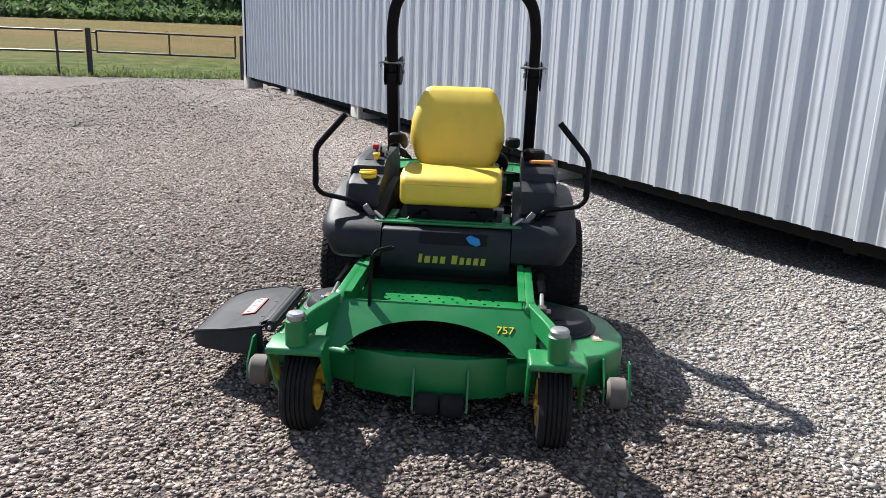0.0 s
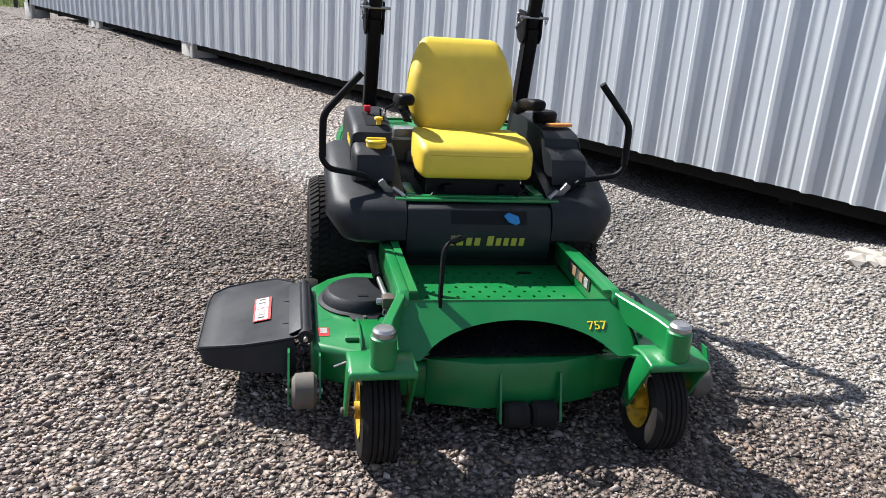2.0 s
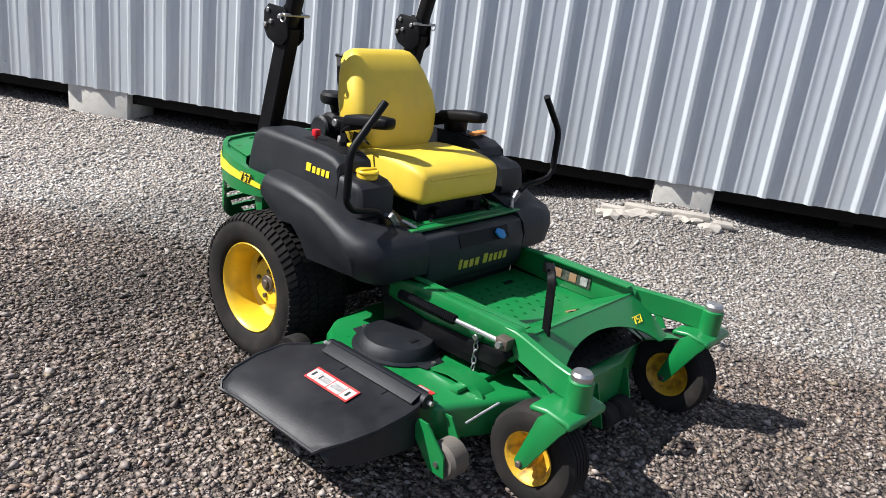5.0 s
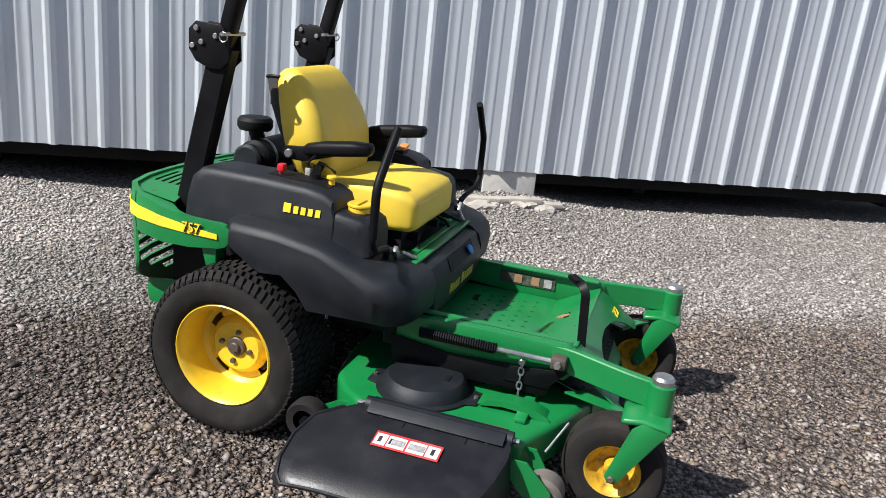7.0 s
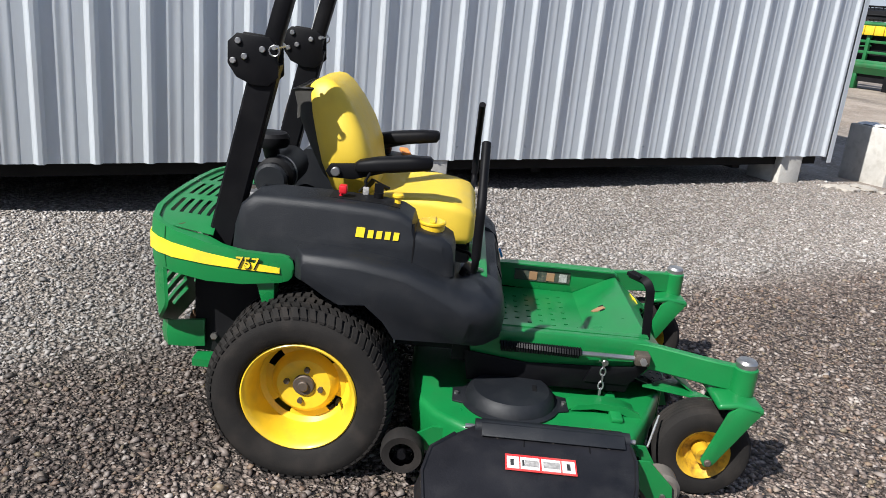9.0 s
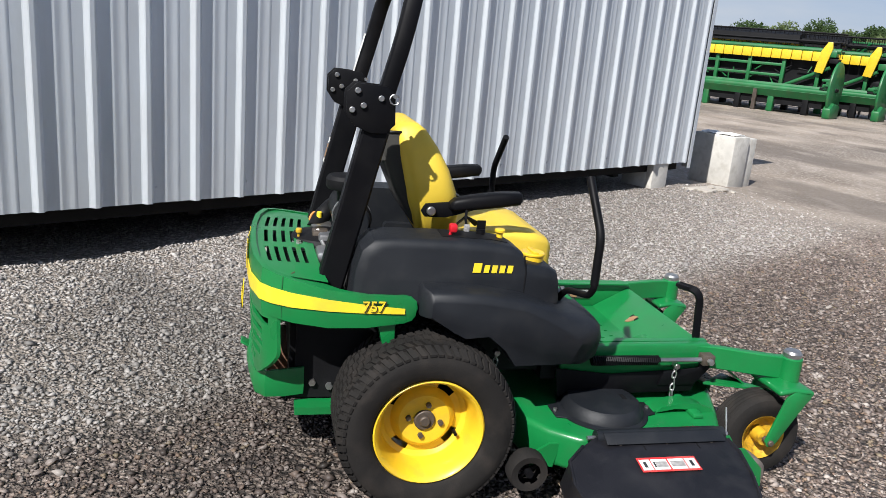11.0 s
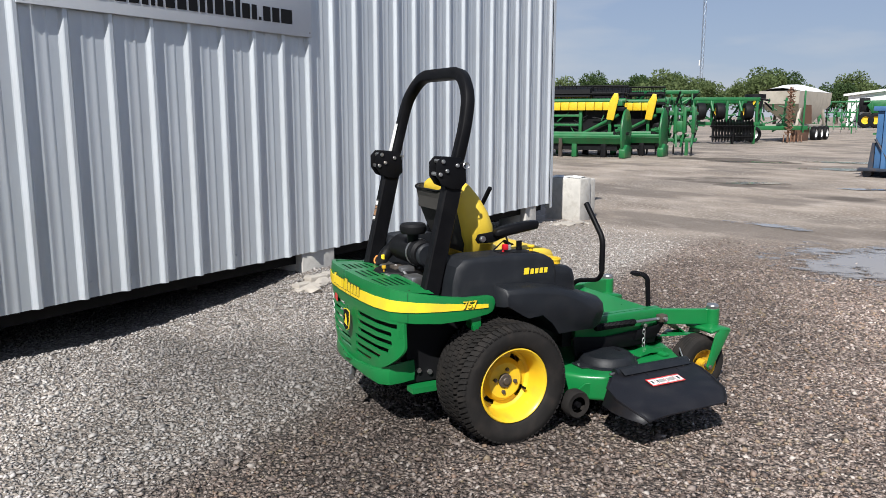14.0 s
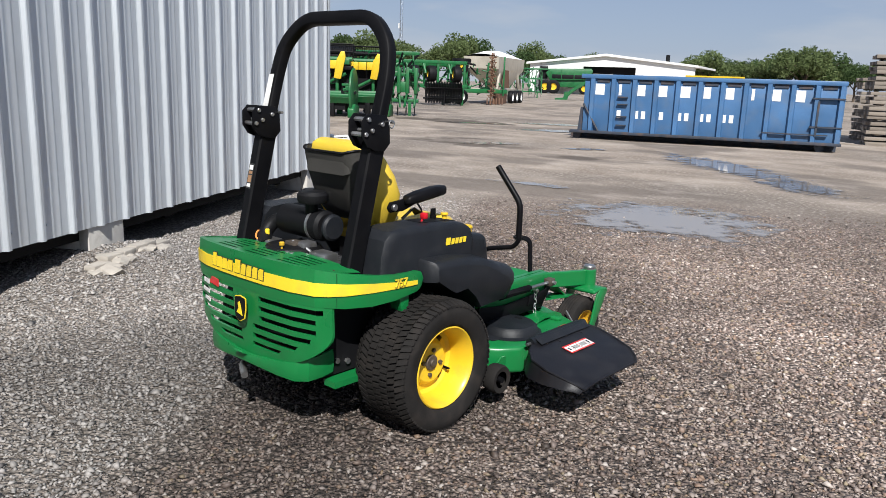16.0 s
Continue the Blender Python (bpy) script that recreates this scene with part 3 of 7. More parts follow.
def cladding_panel():
    """One sheet, three high ribs with two low ones between, and its screws."""
    pitch, prof = 0.3088, []
    for k in range(3):
        o = k * pitch
        prof += [(o, 0.0), (o + 0.010, -0.001), (o + 0.016, -0.006), (o + 0.031, -0.028), (o + 0.037, -0.032), (o + 0.060, -0.032), (o + 0.066, -0.028), (o + 0.081, -0.006), (o + 0.088, -0.001)]
        for c in (0.150, 0.218):
            prof += [(o + c, 0.0), (o + c + 0.013, -0.0045), (o + c + 0.023, -0.0045), (o + c + 0.036, 0.0)]
    prof.append((3 * pitch, 0.0))
    bm = bmesh.new()
    rows = [[bm.verts.new((x, y, z)) for y, x in prof] for z in (FOOT, EAVE)]
    back = [[bm.verts.new((x + 0.004, y, z)) for y, x in prof] for z in (FOOT, EAVE)]
    for i in range(len(prof) - 1):
        bm.faces.new((rows[0][i], rows[0][i + 1], rows[1][i + 1], rows[1][i]))
        bm.faces.new((back[0][i + 1], back[0][i], back[1][i], back[1][i + 1]))
        bm.faces.new((rows[0][i + 1], rows[0][i], back[0][i], back[0][i + 1]))
    me = finish(bm, "wall_panel", M_WALL, 20)
    bm = bmesh.new()
    for z in (FOOT + 0.10, FOOT + 3.2):
        for k in range(3):
            bmesh.ops.create_cone(bm, cap_ends=True, segments=8, radius1=0.0095, radius2=0.007, depth=0.010,
                                  matrix=Matrix.Translation((-0.004, k * pitch + 0.300, z)) @ Matrix.Rotation(radians(90), 4, "Y"))
    return me, finish(bm, "panel_screws", M_WALL, 20)


def build_building():
    base = WN * WD
    b = thing("metal_building", "long light-grey ribbed steel building raised on concrete blocks", "building", (base.x, base.y, 0), 29.6, kind="structure")
    me, screws = cladding_panel()
    width, y = 0.9264, S0 + 0.035
    while y < S1 - 0.4:
        ob = new("wall_panel", me)
        ob.parent = b
        ob.location = (0, y, 0)
        sc = new("panel_screws", screws)
        sc.parent, sc.location = b, (0, y, 0)
        tagged(sc, "", "", "", "stuff")
        y += width
    end = y + 0.2
    part("corner_trim", prism([(-0.040, S0 - 0.01), (-0.040, S0 + 0.055), (-0.036, S0 + 0.055), (-0.036, S0 - 0.006), (0.07, S0 - 0.006), (0.07, S0 - 0.01)], "z", FOOT - 0.06, EAVE), M_WALL, b)
    part("corner_trim", prism([(-0.040, end + 0.01), (-0.040, end - 0.23), (-0.036, end - 0.23), (-0.036, end + 0.006), (0.07, end + 0.006), (0.07, end + 0.01)], "z", FOOT - 0.02, EAVE), M_WALL, b)
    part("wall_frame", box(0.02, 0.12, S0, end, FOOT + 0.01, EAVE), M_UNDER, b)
    part("side_wall", box(0.12, 14.0, S0, S0 + 0.1, FOOT, EAVE), M_WALL, b)
    part("side_wall", box(0.12, 14.0, end - 0.1, end, FOOT, EAVE), M_WALL, b)
    # Unseen; carried below ground so that no light passes under the floor.
    part("rear_wall", box(13.9, 14.0, S0 + 0.1, end - 0.1, -0.2, EAVE), M_WALL, b)
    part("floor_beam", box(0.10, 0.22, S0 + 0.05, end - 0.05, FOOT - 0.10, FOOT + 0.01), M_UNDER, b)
    # Unseen wall added inside the gap to keep it dark.
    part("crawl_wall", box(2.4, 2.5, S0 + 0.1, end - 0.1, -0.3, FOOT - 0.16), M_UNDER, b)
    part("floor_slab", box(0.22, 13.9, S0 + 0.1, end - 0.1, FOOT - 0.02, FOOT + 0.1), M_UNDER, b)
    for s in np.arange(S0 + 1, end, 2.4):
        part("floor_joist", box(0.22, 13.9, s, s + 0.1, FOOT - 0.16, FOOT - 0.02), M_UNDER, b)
    part("roof", prism([(-0.3, EAVE), (-0.3, EAVE + 0.12), (7, EAVE + 1.2), (14.3, EAVE + 0.12), (14.3, EAVE)], "y", S0 - 0.15, end + 0.15), M_WALL, b)
    # blocks that carry it
    for s, h, w in ((-2.28, 0.03, 0.30), (1.78, 0.12, 0.42), (6.45, 0.10, 0.55), (12.35, 0.10, 0.40), (16.6, 0.14, 0.6), (21.4, 0.16, 0.6)):
        p0 = WN * (WD + 0.01) + WU * (s + w / 2)
        bm = turned(join(box(0, 0.085, -w / 2, w / 2, h - 0.15, FOOT + 0.005, 0.010), box(0.085, 0.40, -w / 2, w / 2, h - 0.15, FOOT - 0.104, 0.010)), Matrix.Translation(p0) @ Matrix.Rotation(WA, 4, "Z"))
        solo("concrete_block", bm, M_CONCRETE, "grey concrete footing block under the steel building", "block", "footing blocks", at=(p0.x, p0.y, h))


def build_sign():
    p0 = WN * (WD - 0.037) + WU * 3.305
    sgn = thing("sign", "large pale grey flat sign with black letter bars", "sign", (p0.x, p0.y, 2.215), 29.6)
    part("panel", box(-0.012, 0.0, -1.235, 1.235, 0.0, 1.22, 0.002), M_SIGN, sgn)
    face = Matrix.Rotation(radians(-90), 4, "Z") @ Matrix.Rotation(radians(90), 4, "X")
    ws = [0.12, 0.12, 0.12, 0.035, 0.09, 0.085, 0.06, 0.04, 0.055, 0.085, 0.085, 0.085, 0.055, 0.06, 0.085, 0.085, 0.055, 0.085, 0.06, 0.035, 0.085, 0.085, 0.13]
    y = 1.037
    for k, w in enumerate(ws):
        w *= 1.02
        tall = -0.085 if k in (3, 19) else 0.035 if k in (4, 8, 13, 16) else 0.0
        part("letter_bar", box(-0.0165, -0.0125, y - w + 0.012, y, 0.085, 0.195 + tall), M_SIGNTXT, sgn)
        y -= w + 0.010
    part("rule_line", bars([2.0], 0.012, 0.002, 0.01, Matrix.Translation((-0.0145, -0.08, 0.300)) @ face), M_SIGNTXT, sgn)
    for k in range(15):
        part("letter_bar", box(-0.0165, -0.0125, 0.84 - 0.125 * k, 0.84 - 0.125 * k + (0.085 if k % 4 else 0.05), 0.38, 0.53), M_SIGNTXT, sgn)
    part("logo_shape", bars([0.7], 0.34, 0.002, 0.05, Matrix.Translation((-0.0145, 0.0, 0.82)) @ face), M_SIGNTXT, sgn)
    for yy in (-1.21, 1.21):
        part("screw", cyl((-0.012, yy, 0.035), 0.008, -0.005, 0.0, "x", 8), M_STEEL, sgn)


build_building()
build_sign()

# ---------- the mower ----------
MO = (0, 3.5, 0)
mower = thing("zero_turn_mower", "green and yellow zero-turn riding mower with black roll bar", "mower", (0.02, 3.5, 0), org=MO)
RAX = (4.135, 0.288)      # rear axle: y, z
CAX = (2.79, 0.163)       # caster axle


def ring(poly, x):
    return [(x, y, z) for y, z in poly]


def tyre_profile():
    return [(0.172, -0.100), (0.186, -0.118), (0.191, -0.134), (0.200, -0.142), (0.225, -0.149), (0.245, -0.152), (0.262, -0.150), (0.284, -0.138), (0.292, -0.11), (0.296, -0.05), (0.297, 0.0),
            (0.296, 0.05), (0.292, 0.11), (0.284, 0.138), (0.262, 0.150), (0.245, 0.152), (0.225, 0.149), (0.200, 0.142), (0.191, 0.134), (0.186, 0.118), (0.172, 0.100)]


def tread_lugs(c, sgn):
    """Turf tread: rows of small raised blocks in shallow waves."""
    bms = bmesh.new()
    rows, across = 64, 7
    for k in range(rows):
        a0 = 2 * math.pi * k / rows
        for j in range(across):
            u0, u1 = -0.150 + 0.300 * j / across + 0.003, -0.150 + 0.300 * (j + 1) / across - 0.003
            vs = []
            for u, da in ((u0, 0), (u1, 0), (u1, 1), (u0, 1)):
                wave = 0.10 * math.sin((u / 0.15) * 4.4) + 1.3 * max(0.0, abs(u) - 0.06) / 0.09 + 0.45 * (j % 2)
                ang = a0 + (da * (0.60 + 0.12 * ((k * 7 + j * 3) % 4 == 0)) + wave) * 2 * math.pi / rows
                shoulder = max(0.0, abs(u) - 0.105) / 0.045
                for r in (0.285 - 0.010 * shoulder, 0.3035 - 0.022 * shoulder ** 1.6):
                    vs.append(bms.verts.new((c[0] + u * sgn, c[1] + r * math.cos(ang), c[2] + r * math.sin(ang))))
            lo, hi = vs[0::2], vs[1::2]
            bms.faces.new(hi)
            for i in range(4):
                bms.faces.new((lo[i], lo[(i + 1) % 4], hi[(i + 1) % 4], hi[i]))
    return bms


def rear_wheel(side):
    xc = side * 0.517
    c = (xc, *RAX)
    # rim: turned barrel with a dished disc that has four slots
    prof = [(0.160, -0.118), (0.178, -0.128), (0.184, -0.122), (0.172, -0.112), (0.160, -0.10), (0.155, -0.02), (0.158, 0.05), (0.164, 0.10), (0.176, 0.116), (0.186, 0.124), (0.187, 0.130), (0.182, 0.134), (0.176, 0.130), (0.168, 0.112), (0.160, 0.090), (0.155, 0.060), (0.150, 0.020)]
    barrel = lathe([(r, h * side) for r, h in prof], c, "x", 48)
    disc = bmesh.new()
    seg = 64
    radii = [(0.150, 0.020), (0.134, 0.008), (0.112, 0.010), (0.100, 0.030), (0.088, 0.040), (0.070, 0.040), (0.030, 0.036)]
    vr = [[disc.verts.new((xc + h * side, c[1] + r * math.cos(2 * math.pi * j / seg), c[2] + r * math.sin(2 * math.pi * j / seg))) for j in range(seg)] for r, h in radii]
    for k in range(len(radii) - 1):
        for j in range(seg):
            ang = (j + 0.5) / seg * 360
            if k == 1 and any(abs((ang - q + 180) % 360 - 180) < 13 for q in (35, 125, 215, 305)):
                continue
            disc.faces.new((vr[k][j], vr[k][(j + 1) % seg], vr[k + 1][(j + 1) % seg], vr[k + 1][j]))
    rim = part("rear_wheel", join(barrel, disc), M_YELLOW, mower, "yellow steel rear wheel rim with slots")
    part("tyre", lathe([(r, h * side) for r, h in tyre_profile()], c, "x", 64), M_TYRE, rim, "dusty black turf tyre")
    part("tread", tread_lugs(c, side), M_TYRE, rim)
    part("hub", join(cyl(c, 0.036, min(0.0, 0.048 * side), max(0.0, 0.048 * side), "x", 24, 0.004), cyl(c, 0.018, min(0.0, 0.058 * side), max(0.0, 0.058 * side), "x", 16, 0.003)), M_BROWNSTEEL, rim, "rusty brown hub")
    for k in range(4):
        a = radians(10 + 90 * k)
        part("lug_nut", cyl((xc, c[1] + 0.057 * math.cos(a), c[2] + 0.057 * math.sin(a)), 0.010, min(0.015 * side, 0.050 * side), max(0.015 * side, 0.050 * side), "x", 6), M_BROWNSTEEL, rim)
    part("valve", cyl((xc, c[1] - 0.112, c[2] - 0.055), 0.006, min(0.01 * side, 0.05 * side), max(0.01 * side, 0.05 * side), "x", 8), M_BLACK, rim)


def caster(side):
    xc = side * 0.475
    c = (xc, *CAX)
    prof = [(0.080, -0.048), (0.105, -0.058), (0.135, -0.062), (0.152, -0.056), (0.160, -0.044)]
    for k in range(5):
        u = -0.043 + 0.086 * k / 5
        prof += [(0.164, u + 0.002), (0.165, u + 0.0125), (0.157, u + 0.0145), (0.157, u + 0.0165)]
    prof += [(0.160, 0.045), (0.152, 0.056), (0.135, 0.062), (0.105, 0.058), (0.080, 0.048)]
    rim = part("caster_wheel", lathe([(0.085, -0.052), (0.090, -0.060), (0.082, -0.056), (0.060, -0.020), (0.030, -0.015), (0.028, -0.07), (0.0, -0.07)], c, "x", 36), M_RUSTY, mower, "worn yellow caster wheel rim")
    part("rim_half", lathe([(0.085, 0.052), (0.090, 0.060), (0.082, 0.056), (0.060, 0.020), (0.030, 0.015), (0.028, 0.07), (0.0, 0.07)], c, "x", 36), M_RUSTY, rim)
    part("tyre", lathe(prof, c, "x", 48), M_TYRE, rim, "ribbed black caster tyre")
    # fork
    leg = [(2.655, 0.372), (2.725, 0.376), (2.755, 0.345), (2.812, 0.168), (2.800, 0.146), (2.778, 0.146), (2.766, 0.160), (2.672, 0.318), (2.652, 0.345)]
    fork = part("caster_fork", join(prism(leg, "x", xc - 0.105, xc - 0.093, 0.003), prism(leg, "x", xc + 0.093, xc + 0.105, 0.003),
                                    prism([(2.640, 0.344), (2.640, 0.372), (2.730, 0.386), (2.792, 0.376), (2.792, 0.352), (2.73, 0.362)], "x", xc - 0.105, xc + 0.105, 0.012, 3)), M_GREEN, mower)
    part("axle_bolt", cyl((xc, *CAX), 0.012, -0.114, 0.114, "x", 12, 0.003), M_BROWNSTEEL, fork)
    tub = part("pivot_tube", lathe([(0.034, 0.372), (0.041, 0.376), (0.041, 0.468), (0.036, 0.472)], (xc, 2.69, 0), "z", 24, True), M_GREEN, mower)
    part("grease_cap", lathe([(0.034, 0.470), (0.035, 0.488), (0.028, 0.497), (0.0, 0.498)], (xc, 2.69, 0), "z", 20), M_STEEL, tub, "grey metal cap")


def front_frame():
    """Footplate with its perforated floor and cut-out front, rails and caster arms."""
    w = 0.355
    floor_ = bmesh.new()
    # floor as a grid with small holes
    nx, ny = 60, 26
    y0, y1 = 3.15, 3.56
    g = [[floor_.verts.new((-w + 2 * w * i / nx, y0 + (y1 - y0) * j / ny, 0.372)) for i in range(nx + 1)] for j in range(ny + 1)]
    for j in range(ny):
        for i in range(nx):
            hole = 6 < i < nx - 6 and 1 < j < 20 and j % 3 == 1 and (i + (j // 3) * 2) % 5 == 0
            if not hole:
                floor_.faces.new((g[j][i], g[j][i + 1], g[j + 1][i + 1], g[j + 1][i]))
    thicken(floor_, (0, 0, -0.005))
    plate = part("footplate", floor_, M_GREEN, mower, "green perforated steel footplate")
    # sloping toe board
    part("toe_board", prism([(3.152, 0.3715), (2.985, 0.462), (2.978, 0.462), (2.978, 0.455), (3.150, 0.3655)], "x", -w, w), M_GREEN, plate)
    # front sheet with an arched cut-out
    fs = bmesh.new()
    k = 36
    top, bot = [], []
    for i in range(k + 1):
        x = -0.405 + 0.81 * i / k
        arch = max(0.0, 1 - (x / 0.325) ** 2) ** 0.65
        zb = 0.322 + 0.090 * arch
        f = (0.462 - zb) / (0.462 - 0.322)
        tz = 0.462 if abs(x) <= 0.36 else 0.462 - (abs(x) - 0.36) * 1.3
        top.append((x, 2.982 - (0.462 - tz) * 1.0, tz))
        bot.append((x, 2.978 - 0.165 * f, zb))
    vt, vb = [fs.verts.new(p) for p in top], [fs.verts.new(p) for p in bot]
    for i in range(k):
        fs.faces.new((vt[i], vt[i + 1], vb[i + 1], vb[i]))
    thicken(fs, (0, 0.005, -0.004))
    part("front_sheet", fs, M_GREEN, plate)
    part("number_decal", lettering("757", 0.046, 0.0015, Matrix.Translation((0.285, 2.8985, 0.3960)) @ Matrix.Rotation(radians(40.5), 4, "X")), M_DECAL, plate, "yellow number 757")
    for s in (-1, 1):
        rail = part("side_rail", join(prism([(3.60, 0.385), (3.60, 0.470), (3.40, 0.488), (3.0, 0.490), (2.965, 0.470), (2.965, 0.405), (3.0, 0.365), (3.3, 0.365)], "x", s * 0.358, s * 0.395, 0.006),
                                      box(min(s * 0.33, s * 0.358), max(s * 0.33, s * 0.358), 2.99, 3.55, 0.484, 0.490)), M_GREEN, mower)
        arm = fillet([(s * 0.378, 3.06, 0.440), (s * 0.385, 2.985, 0.438), (s * 0.452, 2.79, 0.430), (s * 0.468, 2.70, 0.425)], 0.04, 3)
        part("caster_arm", tube(arm, 0, rect=(0.016, 0.044)), M_GREEN, rail)
        part("gusset", prism([(s * 0.385, 2.99), (s * 0.46, 2.74), (s * 0.40, 2.80), (s * 0.30, 2.86)], "z", 0.318, 0.326), M_GREEN, rail)
        if s > 0:
            part("decal", box(0.352, 0.3575, 3.17, 3.41, 0.410, 0.458), M_DECALBACK, rail, "faded warning decals")
            for yy, mt in ((3.20, M_FADEDPRINT), (3.255, M_FADED), (3.33, M_FADED), (3.39, M_BROWNSTEEL)):
                part("decal_patch", box(0.3495, 0.352, yy - 0.017, yy + 0.017, 0.416, 0.452), mt, rail)
    guard = bmesh.new()
    nx, ny = 64, 20
    g = [[guard.verts.new((-0.33 + 0.66 * i / nx, 2.885 + 0.225 * j / ny, 0.300 + 0.075 * j / ny)) for i in range(nx + 1)] for j in range(ny + 1)]
    for j in range(ny):
        for i in range(nx):
            if not (j % 3 == 1 and (i + (j // 3) * 2) % 4 == 0):
                guard.faces.new((g[j][i], g[j][i + 1], g[j + 1][i + 1], g[j + 1][i]))
    thicken(guard, (0, 0, -0.003))
    part("belt_guard", guard, M_BLACK, plate, "black perforated guard plate")
    # Pale sheet added behind the guard for the light seen through its holes.
    part("guard_backing", prism([(2.90, 0.285), (3.10, 0.350), (3.10, 0.347), (2.90, 0.282)], "x", -0.32, 0.32), M_ALU, plate)
    # dark opening and slots of the floor
    part("floor_slot", box(0.16, 0.215, 3.455, 3.475, 0.3725, 0.3755), M_FARDARK, plate)
    part("floor_slot", box(-0.27, -0.22, 3.17, 3.178, 0.3725, 0.3755), M_FARDARK, plate)
    part("toe_slot", turned(box(-0.045, 0.005, -0.010, 0.010, -0.001, 0.002), Matrix.Translation((0.105, 3.072, 0.4155)) @ Matrix.Rotation(radians(-28), 4, "X")), M_FARDARK, plate)
    wear = Matrix.Translation((0.085, 3.085, 0.409)) @ Matrix.Rotation(radians(-28), 4, "X")
    part("worn_spot", turned(prism([(-0.012, -0.03), (0.010, -0.022), (0.016, 0.0), (0.006, 0.03), (-0.008, 0.022), (-0.018, 0.004)], "z", -0.001, 0.0022), wear), M_FADED, plate, "worn rusty spot")
    # height pedal
    pedal = part("lift_pedal", tube(fillet([(-0.255, 2.972, 0.440), (-0.252, 2.985, 0.630), (-0.238, 3.000, 0.655), (-0.185, 3.045, 0.660)], 0.02, 3), 0, rect=(0.0055, 0.015), up=(0, 1, 0)), M_BLACK, mower, "black steel lift pedal")
    part("pad", tube([(-0.222, 3.014, 0.6575), (-0.178, 3.050, 0.661)], 0, rect=(0.014, 0.007)), M_BLACK, pedal)
    # damper springs beside the rails
    for s in (-1, 1):
        p0, p1, p2 = Vector((s * 0.435, 3.50, 0.444)), Vector((s * 0.435, 3.23, 0.444)), Vector((s * 0.425, 3.03, 0.440))
        sp = part("damper", tube([p1, p2], 0.009), M_STEEL, mower, "grey rod with black coil spring")
        coil = [p0.lerp(p1, i / 220) + Vector((0.016 * math.cos(i * 0.9), 0, 0.016 * math.sin(i * 0.9))) for i in range(221)]
        part("spring", tube(coil, 0.0042, 5), M_BLACK, sp)
        part("core", tube([p0, p1], 0.011), M_BLACK, sp)
        part("rod_end", box(*sorted((s * 0.40, s * 0.445)), 2.995, 3.045, 0.420, 0.462, 0.006), M_BROWNSTEEL, sp)
        part("bolt", cyl((s * 0.45, 3.02, 0.441), 0.012, -0.012, 0.012, "x", 6), M_STEEL, sp)
        part("bracket", prism([(3.02, 0.46), (3.04, 0.40), (3.18, 0.385), (3.2, 0.33), (3.05, 0.33), (2.99, 0.40)], "x", *sorted((s * 0.402, s * 0.412)), 0.002), M_BLACK, sp)


